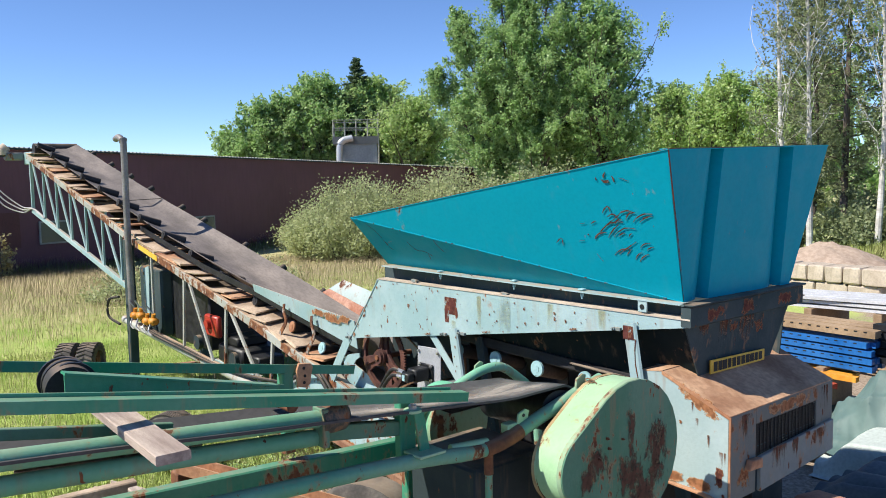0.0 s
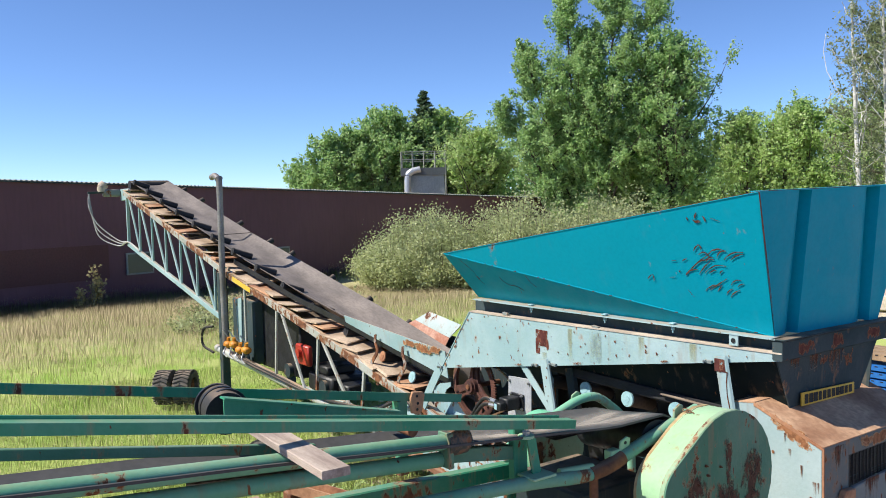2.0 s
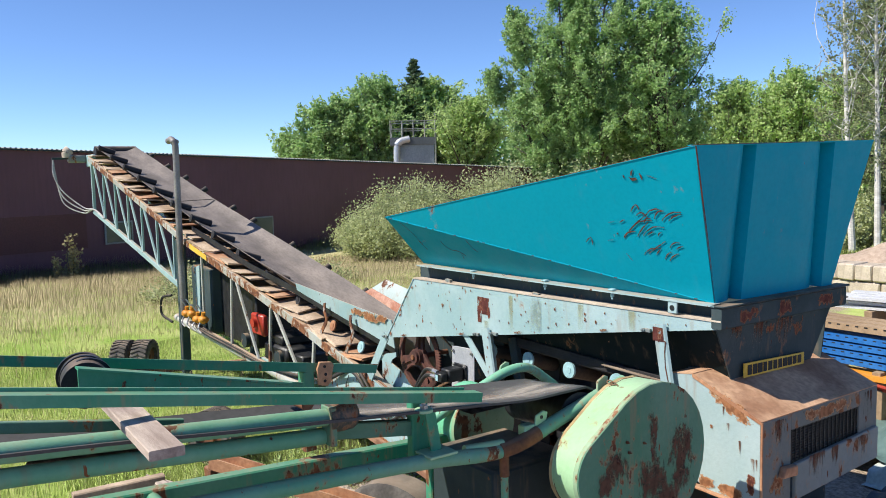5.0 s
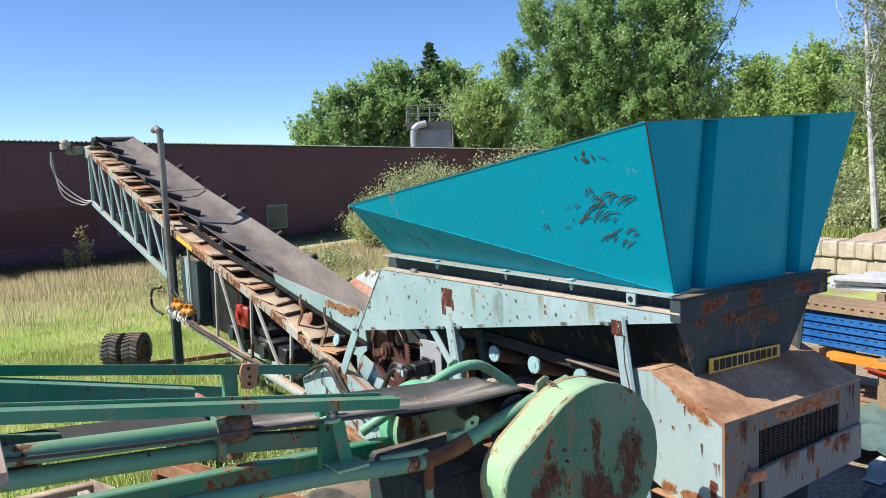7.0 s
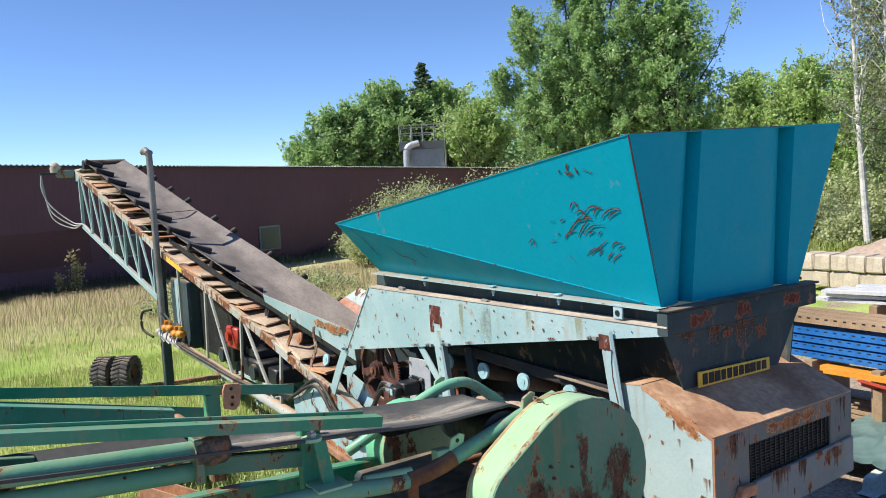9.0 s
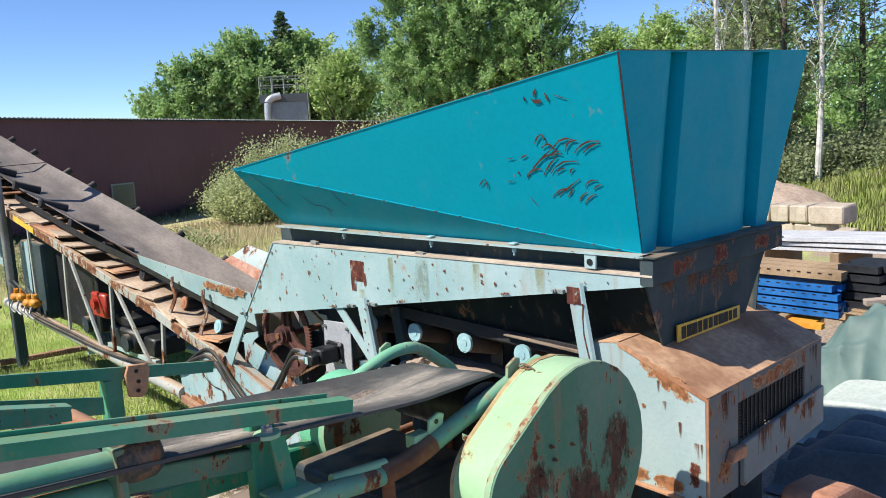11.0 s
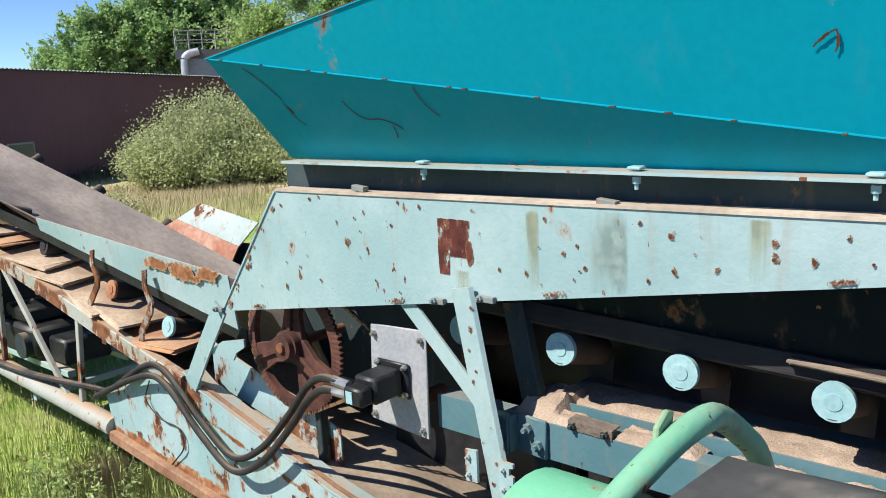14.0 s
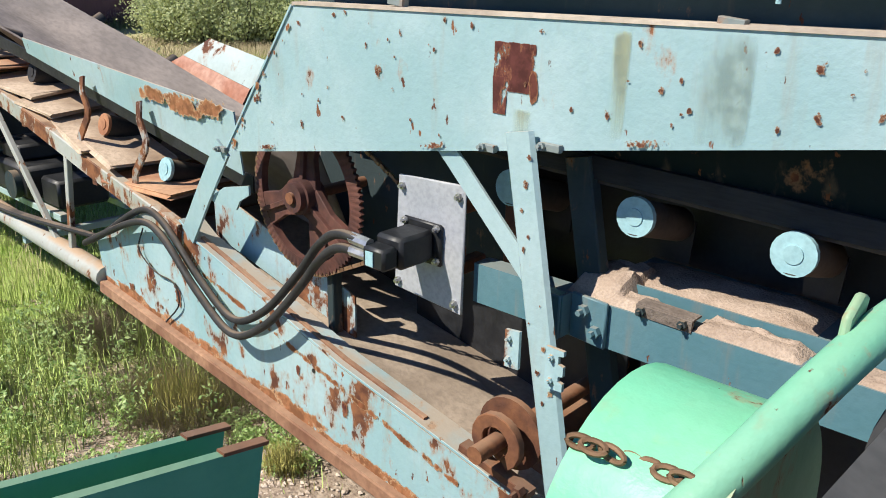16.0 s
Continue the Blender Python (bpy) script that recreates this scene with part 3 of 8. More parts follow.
# stains, chips and rust on the near side plate
Y = -0.0685
film("rust_patch", [(-2.212, Y, 1.90), (-2.052, Y, 1.90), (-2.052, Y, 2.048), (-2.212, Y, 2.048)], BLOOM_FULL, feeder, "dark red rust patch")
film("rust_patch", [(-2.205, Y - 0.0004, 1.832), (-2.155, Y - 0.0004, 1.832), (-2.15, Y - 0.0004, 1.95), (-2.21, Y - 0.0004, 1.95)], BLOOM_FULL, feeder, "dark red rust patch")
film("rust_patch", [(-2.085, Y - 0.0006, 1.85), (-2.035, Y - 0.0006, 1.85), (-2.04, Y - 0.0006, 1.99), (-2.085, Y - 0.0006, 1.99)], BLOOM, feeder, "dark red rust patch")
film("rust_run", [(-2.13, Y - 0.001, 1.70), (-2.06, Y - 0.001, 1.70), (-2.06, Y - 0.001, 1.865), (-2.13, Y - 0.001, 1.865)], STAIN, feeder, "rust run")
film("water_stain", [(-1.825, Y, 1.80), (-1.765, Y, 1.80), (-1.765, Y, 2.10), (-1.825, Y, 2.10)], STAIN, feeder, "yellowish water stain")
film("faded_patch", [(-1.58, Y, 1.835), (-1.44, Y, 1.845), (-1.44, Y, 2.115), (-1.58, Y, 2.115)], FADED, feeder, "greyish faded patch")
film("water_stain", [(-1.085, Y, 1.92), (-1.01, Y, 1.92), (-1.01, Y, 2.12), (-1.085, Y, 2.12)], STAIN, feeder, "yellowish water stain")
film("water_stain", [(-0.62, Y, 1.985), (-0.55, Y, 1.985), (-0.55, Y, 2.125), (-0.62, Y, 2.125)], STAIN, feeder, "yellowish water stain")
rnd = random.Random(21)
CHIPS = ((-2.91, 2.08, 3), (-3.10, 2.04, 2), (-2.85, 2.09, 2), (-2.59, 2.04, 1), (-2.75, 1.99, 1), (-2.69, 1.91, 4), (-2.62, 1.86, 2), (-2.95, 1.83, 1), (-3.10, 1.68, 2), (-2.87, 1.73, 2), (-2.54, 1.77, 1), (-2.40, 2.09, 1), (-2.04, 2.08, 2),
         (-1.74, 2.07, 1), (-1.67, 1.96, 2), (-1.62, 1.99, 1), (-1.93, 1.88, 1), (-1.82, 1.88, 2), (-1.59, 1.92, 2), (-1.40, 2.08, 1), (-1.30, 2.05, 3), (-1.21, 2.05, 1), (-1.29, 1.94, 3), (-1.16, 1.96, 2), (-1.00, 2.05, 2), (-1.00, 2.01, 2), (-0.90, 2.01, 2), (-0.82, 2.08, 1), (-2.29, 2.08, 1), (-2.44, 2.00, 1), (-3.28, 1.66, 1))
small = [(rnd.uniform(-3.1, -0.15), rnd.random(), 1) for i in range(18)]
for i, (x, z, k) in enumerate(CHIPS + tuple((x, 1.53 + (x + 3.61) * 0.1622 + (2.09 - 1.53 - (x + 3.61) * 0.1622) * f, 0.55) for x, f, _ in small)):
    w = 0.005 + 0.0046 * k * rnd.uniform(0.75, 1.25)
    h = w * rnd.uniform(0.9, 1.8)
    film("rust_chip", [(x - w, Y - 0.0012 - 0.00005 * i, z - h), (x + w, Y - 0.0012 - 0.00005 * i, z - h), (x + w, Y - 0.0012 - 0.00005 * i, z + h), (x - w, Y - 0.0012 - 0.00005 * i, z + h)], CHIP, feeder)
# rust along the slanted edge
for i in range(14):
    f = rnd.random()
    x, z, w = -3.58 + 0.47 * f + rnd.uniform(0.0, 0.03), 1.515 + 0.59 * f, rnd.uniform(0.008, 0.022)
    film("rust_chip", [(x - w, Y - 0.0045 - 0.00005 * i, z - w * 1.6), (x + w, Y - 0.0045 - 0.00005 * i, z - w * 1.6), (x + w, Y - 0.0045 - 0.00005 * i, z + w * 1.6), (x - w, Y - 0.0045 - 0.00005 * i, z + w * 1.6)], BLOOM_ORANGE if i % 2 else CHIP, feeder)
for i in range(4):
    x = -3.3 + 0.8 * i + rnd.uniform(-0.08, 0.08)
    z = 1.495 + (x + 3.61) * 0.1622
    w = rnd.uniform(0.05, 0.14)
    film("edge_rust", [(x - w, Y - 0.0056 - 0.00005 * i, z + 0.002 - w * 0.16), (x + w, Y - 0.0056 - 0.00005 * i, z + 0.002 + w * 0.16), (x + w, Y - 0.0056 - 0.00005 * i, z + 0.035 + w * 0.16), (x - w, Y - 0.0056 - 0.00005 * i, z + 0.035 - w * 0.16)], CHIP, feeder)
part("slant_edge", bar(B(), (-3.612, -0.068, 1.50), (-3.135, -0.068, 2.10), 0.010, 0.010, (0, 1, 0)), BLUE_RUSTY, feeder, "rust-chipped slanted edge")
film("rust_patch", [(-0.385, -0.1005, 1.965), (-0.295, -0.1005, 1.965), (-0.305, -0.1005, 2.058), (-0.39, -0.1005, 2.058)], BLOOM_FULL, feeder, "dark rust patch on the post")
b = B()
for (x0, z0), (x1, z1), w in (((-0.345, 1.965), (-0.322, 1.978), 0.008), ((-0.322, 1.978), (-0.287, 1.970), 0.007), ((-0.287, 1.972), (-0.292, 1.90), 0.008), ((-0.292, 1.902), (-0.287, 1.815), 0.006), ((-0.287, 1.817), (-0.270, 1.745), 0.008), ((-0.270, 1.747), (-0.252, 1.675), 0.007)):
    bar(b, (x0, -0.0985, z0), (x1, -0.0985, z1), w, 0.003, (0, 1, 0))
part("rust_run", b, SCRATCH, feeder, "thin dark rust run down the post")
for i, (z, dx, w) in enumerate(((1.655, 0.012, 0.016), (1.575, -0.012, 0.011), (1.50, 0.002, 0.009), (1.46, -0.022, 0.012), (1.30, 0.018, 0.006), (1.235, -0.03, 0.008), (1.17, 0.015, 0.014), (1.08, -0.02, 0.012), (1.03, 0.022, 0.018), (0.99, -0.012, 0.010), (1.735, 0.034, 0.018))):
    x = -2.083 + (1.77 - z) * 0.197 + dx
    film("rust_chip", [(x - w, -0.1005 - 0.00005 * i, z - w * 1.4), (x + w, -0.1005 - 0.00005 * i, z - w * 1.4), (x + w, -0.1005 - 0.00005 * i, z + w * 1.4), (x - w, -0.1005 - 0.00005 * i, z + w * 1.4)], BLOOM_ORANGE if i in (6, 8) else CHIP, feeder)
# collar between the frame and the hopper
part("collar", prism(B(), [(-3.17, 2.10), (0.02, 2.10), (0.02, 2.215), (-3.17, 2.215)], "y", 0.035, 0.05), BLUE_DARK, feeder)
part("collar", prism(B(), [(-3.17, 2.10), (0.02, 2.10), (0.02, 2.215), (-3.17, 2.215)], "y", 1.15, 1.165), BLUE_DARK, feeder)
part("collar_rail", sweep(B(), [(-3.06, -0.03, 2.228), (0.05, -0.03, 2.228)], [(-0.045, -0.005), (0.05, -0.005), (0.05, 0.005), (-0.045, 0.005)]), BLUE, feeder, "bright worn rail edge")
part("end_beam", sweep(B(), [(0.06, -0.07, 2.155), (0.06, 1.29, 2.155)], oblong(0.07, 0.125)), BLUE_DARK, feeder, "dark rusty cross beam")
part("end_lip", box(B(), (0.02, -0.08, 2.221), (0.115, 1.3, 2.233)), GRIMY_SHADED, feeder)
for x in (-2.275, -1.42, -0.767):
    clip = part("rail_clamp", box(B(), (x - 0.022, -0.072, 2.237), (x + 0.022, -0.03, 2.248), 0.003), CAP, feeder)
    part("clamp_bolt", bolt(B(), (x, -0.05, 2.215), (0, 0, -1), 0.013, 0.02), CAP, clip)
part("lifting_lug", prism(B(), [(-0.29, 2.15), (-0.22, 2.15), (-0.22, 2.235), (-0.29, 2.235)], "y", -0.075, -0.063, 0.003), BLUE, feeder)
b = B()
tube(b, [(-0.255, -0.0755, 2.185), (-0.255, -0.079, 2.185)], 0.017)
part("lug_hole", b, BLACK, feeder)
for x, w in ((-3.62, 0.05), (-2.205, 0.05), (-1.985, 0.07), (-0.45, 0.06)):
    z = 1.495 + (x + 3.61) * 0.1622 + 0.01
    b = B()
    bar(b, (x - w / 2, -0.078, z), (x + w / 2, -0.078, z), 0.02, 0.022)
    bolt(b, (x - w * 0.3, -0.087, z), (0, -1, 0.2), 0.013, 0.014)
    part("hinge_clip", b, WORN_BAR, feeder)
for x in (-2.62, -1.52):
    part("catch", bar(B(), (x - 0.03, -0.05, 2.135), (x + 0.035, -0.05, 2.128), 0.03, 0.022), WORN_BAR, feeder)
# posts
for tx_, tz_, lean in ((-2.089, 1.80, 0.197), (-0.345, 2.07, 0.175)):
    for y in (-0.085, 1.28):
        top, foot = Vector((tx_, y, tz_)), Vector((tx_ + lean * (tz_ - 0.12), y, 0.12))
        s = 1 if y < 0 else -1
        part("post", sweep(B(), [foot, top], [(-0.040, -0.012 * s), (0.040, -0.012 * s), (0.052, 0.0), (0.052, 0.10 * s), (0.042, 0.10 * s), (0.042, 0.004 * s), (-0.046, 0.004 * s), (-0.052, 0.0)], (0, 1, 0)), BLUE, feeder)
    # the frame's blue, darkened here for the shade behind the post
    part("inner_post", bar(B(), Vector((tx_ + 0.055 + lean * (tz_ - 0.12), 0.16, 0.12)), Vector((tx_ + 0.055, 0.16, tz_ - 0.1)), 0.09, 0.05, (0, 1, 0)), BLUE_DARK, feeder, "inner post with shade put into its blue")
part("brace", bar(B(), (-2.43, -0.045, 1.725), (-2.04, -0.045, 1.345), 0.012, 0.066, (1, 0, 0.7)), BLUE, feeder)
part("brace", bar(B(), (-2.43, 1.2, 1.725), (-2.04, 1.2, 1.345), 0.012, 0.066, (1, 0, 0.7)), BLUE, feeder)
for x0, x1, z0, z1 in ((-2.078, -2.024, 1.075, 1.205), (-1.925, -1.862, 1.06, 1.195)):
    b = B()
    edge = [(x0, z0), (x1, z0 + 0.004), (x1, z1), (x0, z1 - 0.006)]
    if x0 > -2:
        edge = [(x0, z0), (x1, z0 + 0.004), (x1, z0 + 0.03), (x1 - 0.016, z0 + 0.034), (x1 - 0.016, z0 + 0.05), (x1, z0 + 0.054), (x1, z0 + 0.085), (x1 - 0.018, z0 + 0.09), (x1 - 0.018, z1 - 0.02), (x1, z1 - 0.016), (x1, z1), (x0, z1)]
    prism(b, edge, "y", -0.122, -0.110)
    for z in (z0 + 0.03, z1 - 0.03):
        bolt(b, ((x0 + x1) / 2 - 0.01, -0.122, z), (0, -1, 0), 0.010, 0.010)
    part("post_bracket", b, BLUE_RUSTY, feeder)
# long beams below the rollers
for y in (0.10, 1.15):
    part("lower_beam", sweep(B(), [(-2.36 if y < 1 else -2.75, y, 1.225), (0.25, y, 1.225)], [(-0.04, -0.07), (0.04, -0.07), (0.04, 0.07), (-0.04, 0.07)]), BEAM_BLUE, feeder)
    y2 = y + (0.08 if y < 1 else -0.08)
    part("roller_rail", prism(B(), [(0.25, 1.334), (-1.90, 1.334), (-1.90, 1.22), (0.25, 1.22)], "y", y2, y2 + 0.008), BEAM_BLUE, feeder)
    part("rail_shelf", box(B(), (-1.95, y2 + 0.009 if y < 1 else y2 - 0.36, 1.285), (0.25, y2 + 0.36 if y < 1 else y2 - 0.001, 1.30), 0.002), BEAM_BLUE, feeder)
b = B()
prism(b, [(-1.955, 1.165), (-1.83, 1.155), (-1.83, 1.305), (-1.955, 1.312)], "y", 0.040, 0.056, 0.004)
prism(b, [(-2.015, 1.17), (-1.957, 1.165), (-1.957, 1.312), (-1.995, 1.312), (-2.015, 1.29)], "y", -0.02, -0.008, 0.004)
box(b, (-1.966, -0.008, 1.17), (-1.954, 0.042, 1.31), 0.002)
for x, z in ((-1.905, 1.265), (-1.86, 1.208)):
    bolt(b, (x, 0.040, z), (0, -1, 0), 0.02, 0.02)
part("clevis_plate", b, BEAM_BLUE, feeder)
b = B()
bar(b, (-1.745, 0.062, 1.312), (-1.57, 0.062, 1.308), 0.012, 0.036)
bar(b, (-1.745, 0.09, 1.329), (-1.57, 0.09, 1.325), 0.05, 0.006)
part("angle_cleat", b, GRIT, feeder, "grit-caked angle cleat")
for x in (-1.725, -1.595):
    part("cleat_bolt", bolt(B(), (x, 0.056, 1.312), (0, -1, 0), 0.014, 0.014), GRIMY_SHADED, feeder)
# rollers of the feed belt
SKIRT_SAND = mottled("sand_streaked_angle", (0.16, 0.115, 0.085), (0.40, 0.32, 0.25), 3, 0.9, 0.0, 30, 0.003, (1, 6, 6))
# inner skirt and bin side: the shade they hang in darkens this base
SKIRT = painted("shade_darkened_skirt_steel", (0.011, 0.020, 0.022), spec=0.08, rust=0.1, chips=0.42, dust=0.2, fade=0.0, rough=0.7)
for x in (-2.26, -1.805, -1.35, -0.885, -0.43):
    for y, s in ((0.12, 1), (1.06, -1)):
        r = part("roller", tube(B(), [(x, y, 1.565), (x, y + s * 0.27, 1.485)], 0.056, 18), BARREL, feeder, "brown dusty roller")
        b = B()
        tube(b, [(x, y - s * 0.012, 1.566), (x, y + s * 0.006, 1.565)], 0.060, 20)
        sweep(b, [(x, y - s * 0.016, 1.566), (x, y - s * 0.010, 1.566)], circle(0.026, 16))
        part("roller_cap", b, CAP, r, "pale blue end cap")
        part("roller_bracket", prism(B(), [(x - 0.05, 1.36), (x + 0.05, 1.36), (x + 0.058, 1.50), (x - 0.058, 1.50)], "y", y + s * 0.278, y + s * 0.288), BLACK, feeder)
part("feed_belt", panel(B(), [(-3.3, 0.22, 1.635), (-0.02, 0.22, 1.63), (-0.02, 1.04, 1.63), (-3.3, 1.04, 1.635)][::-1], 0.012, 3), RUBBER, feeder)
part("belt_edge", sweep(B(), [(-3.2, 0.16, 1.715), (-2.5, 0.16, 1.695), (-1.2, 0.155, 1.650), (-0.05, 0.16, 1.615)], oblong(0.018, 0.072)), SKIRT_RUBBER, feeder, "frayed grey rubber skirt")
part("belt_lip", sweep(B(), [(-3.2, 0.185, 1.665), (-2.5, 0.185, 1.648), (-1.2, 0.18, 1.604), (-0.05, 0.185, 1.572)], oblong(0.03, 0.010)), BARREL, feeder, "dusty brown belt edge")
part("skirt_angle", sweep(B(), [(-1.02, 0.142, 1.668), (-0.5, 0.142, 1.648), (-0.28, 0.142, 1.640)], ell(0.034, 0.02, 0.006)), SKIRT_SAND, feeder, "sandy skirt angle")
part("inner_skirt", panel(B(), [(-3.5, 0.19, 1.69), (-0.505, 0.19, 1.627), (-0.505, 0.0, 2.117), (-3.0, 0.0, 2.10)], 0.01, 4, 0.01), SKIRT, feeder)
part("inner_skirt", panel(B(), [(-3.5, 1.11, 1.70), (0.02, 1.11, 1.65), (0.02, 1.2, 2.12), (-3.0, 1.2, 2.10)][::-1], 0.01, 4, 0.01), GRIMY_SHADED, feeder)
for i, (x, f, w) in enumerate(((-1.93, 0.85, 0.05), (-1.80, 0.88, 0.035), (-1.52, 0.68, 0.022), (-1.60, 0.80, 0.010), (-1.31, 0.55, 0.018), (-1.27, 0.50, 0.022), (-1.38, 0.75, 0.010), (-1.02, 0.62, 0.025), (-0.93, 0.45, 0.015), (-2.05, 0.80, 0.02))):
    p = Vector((x, 0.176 - 0.176 * f, 1.650 - 0.016 * (x + 1.5) + 0.46 * f))
    q = Vector((0, -0.176, 0.46)).normalized() * w * 0.8
    film("paint_flake", [p - q - Vector((w, 0.009 + 0.0001 * i, 0)), p - q + Vector((w, -0.009 - 0.0001 * i, 0)), p + q + Vector((w, -0.009 - 0.0001 * i, 0)), p + q - Vector((w, 0.009 + 0.0001 * i, 0))], BLOOM_ORANGE, feeder, "orange rust flake")
# closed far side and floor; dark sheets and a block added for shade inside
part("rear_panel", prism(B(), [(-3.5, 0.35), (-0.1, 0.25), (-0.1, 2.08), (-3.2, 2.08)], "y", 1.225, 1.235), GRIMY_SHADED, feeder)
part("belly_panel", prism(B(), [(-2.4, 0.30), (0.2, 0.30), (0.2, 0.32), (-2.4, 0.32)], "y", 0.10, 1.22), GRIMY_SHADED, feeder)
part("bulkhead", prism(B(), [(0.2, 0.3), (1.25, 0.3), (1.25, 1.6), (0.2, 1.6)], "x", -0.02, -0.005), GRIMY_SHADED, feeder)
# added black sheets: they stand for the deep shade behind rollers and sprocket
part("shade_wall", prism(B(), [(-3.5, 0.82), (-1.99, 0.54), (-1.99, 1.62), (-3.5, 1.62)], "y", 0.62, 0.63), BLACK, feeder, "black sheet standing for the shade inside")
part("shade_wall", prism(B(), [(-1.98, 0.33), (0.15, 0.33), (0.15, 1.62), (-1.98, 1.62)], "y", 0.56, 0.57), BLACK, feeder, "black sheet standing for the shade inside")
part("shade_wall", prism(B(), [(-3.05, 0.74), (-1.99, 0.56), (-1.99, 1.12), (-3.05, 1.12)], "y", 0.50, 0.51), BLACK, feeder, "black sheet standing for the shade inside")
part("shade_cheek", prism(B(), [(-3.56, 1.10), (-2.40, 1.10), (-2.40, 1.66), (-3.5, 1.66)], "y", 0.36, 0.37), GRIMY_SHADED, feeder, "dark sheet standing for the shade behind the sprocket")
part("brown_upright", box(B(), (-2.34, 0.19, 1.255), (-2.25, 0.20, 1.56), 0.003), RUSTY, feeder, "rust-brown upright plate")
part("dark_fill_block", box(B(), (-1.75, 0.60, 0.33), (-0.5, 1.1, 1.22), 0.03), BLACK, feeder, "black block added to fill the dark inside of the frame")
part("inner_shield", prism(B(), [(-3.75, 1.0), (-2.0, 0.62), (-2.0, 2.05), (-3.25, 2.05), (-3.75, 1.62)], "y", 1.105, 1.115), GRIMY_SHADED, feeder)
# bin at the closed end
b = B()
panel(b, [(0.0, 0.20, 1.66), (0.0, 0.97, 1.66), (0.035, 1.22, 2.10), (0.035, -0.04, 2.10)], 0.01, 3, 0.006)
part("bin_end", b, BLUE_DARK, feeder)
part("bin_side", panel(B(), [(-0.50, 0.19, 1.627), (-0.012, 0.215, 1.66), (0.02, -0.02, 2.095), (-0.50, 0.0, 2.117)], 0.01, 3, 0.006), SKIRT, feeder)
for i, (y0, y1, z0, z1, mt) in enumerate(((0.30, 0.50, 1.84, 2.09, RUN), (0.55, 0.78, 1.80, 2.09, RUN), (0.72, 0.92, 1.92, 2.09, BLOOM), (0.42, 0.60, 1.96, 2.09, BLOOM), (0.05, 0.25, 1.90, 2.09, RUN))):
    film("rust_run", [(0.037 + 0.0004 * i - (2.1 - z0) * 0.078, y0, z0), (0.037 + 0.0004 * i - (2.1 - z0) * 0.078, y1, z0), (0.038 + 0.0004 * i, y1, z1), (0.038 + 0.0004 * i, y0, z1)], mt, feeder, "rust run below the beam")
for y0 in (0.05, 0.45, 0.9):
    film("rust_patch", [(0.0965, y0, 2.09), (0.0965, y0 + 0.28, 2.09), (0.0965, y0 + 0.28, 2.22), (0.0965, y0, 2.22)], BLOOM, feeder)
sign = part("name_sign", prism(B(), [(0.235, 1.752), (0.885, 1.742), (0.885, 1.818), (0.235, 1.84)], "x", 0.032, 0.040), YELLOW, feeder, "yellow sign with a row of dark marks")
for i in range(11):
    y, w = 0.2895 + 0.0541 * i, (0.021, 0.023, 0.025, 0.019, 0.021, 0.020)[i % 6]
    z, h = 1.7935 - 0.0011 * i, 0.031 - 0.0005 * i
    part("mark", box(B(), (0.0402, y - w, z - h), (0.0418, y + w, z + h), 0.002), INK, sign)


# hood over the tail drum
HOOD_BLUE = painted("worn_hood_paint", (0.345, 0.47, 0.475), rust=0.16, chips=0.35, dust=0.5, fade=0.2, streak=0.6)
hood = thing("tail_hood", (0.1, 0.6, 1.1), "rusty pale blue hood with a rust-orange top and a wire grille", "machine hood")
part("side_panel", prism(B(), [(-0.27, 1.775), (-0.12, 1.79), (0.34, 1.60), (0.34, 1.08), (0.02, 1.10), (-0.25, 1.20)], "y", -0.05, -0.04), HOOD_BLUE, hood)
film("side_rust", [(-0.06, -0.0525, 1.69), (0.338, -0.0525, 1.48), (0.338, -0.0525, 1.63), (-0.06, -0.0525, 1.80)], BAND, hood, "orange rust along the fold")
for i, (x, z, w, h_, mt) in enumerate(((0.28, 1.22, 0.05, 0.10, BLOOM), (0.30, 1.30, 0.04, 0.09, RUN), (0.31, 1.10, 0.04, 0.05, BLOOM), (0.13, 1.47, 0.02, 0.09, RUN), (0.10, 1.58, 0.02, 0.07, RUN), (0.02, 1.50, 0.02, 0.02, BLOOM_ORANGE),
                        (0.21, 1.40, 0.012, 0.07, RUN), (0.15, 1.14, 0.10, 0.05, BAND), (-0.02, 1.15, 0.08, 0.05, BAND))):
    k = -0.053 - 0.0002 * i
    film("rust_chip", [(x - w, k, z - h_), (x + w, k, z - h_), (x + w, k, z + h_), (x - w, k, z + h_)], mt, hood)
for y0, y1, z0, z1, mt in ((0.02, 0.22, 1.35, 1.60, RUN), (0.3, 0.95, 1.50, 1.60, BAND), (1.02, 1.2, 1.3, 1.6, RUN), (0.0, 0.2, 1.09, 1.3, BLOOM_ORANGE)):
    film("rust_run", [(0.3535, y0, z0), (0.3535, y1, z0), (0.3535, y1, z1), (0.3535, y0, z1)], mt, hood)
for y0, y1 in ((0.35, 0.6), (0.62, 0.75), (0.85, 1.15)):
    film("rust_run", [(0.3765, y0, 1.12), (0.3765, y1, 1.12), (0.3765, y1, 1.33), (0.3765, y0, 1.33)], RUN, hood)
part("front_fold", bar(B(), (0.352, -0.05, 1.60), (0.352, -0.052, 1.09), 0.012, 0.010, (0, 1, 0)), RUST_PLATE, hood, "rusty front edge")
part("bottom_lip", sweep(B(), [(-0.12, -0.05, 1.105), (0.15, -0.06, 1.10), (0.345, -0.055, 1.075)], oblong(0.05, 0.012)), RUST_PLATE, hood)
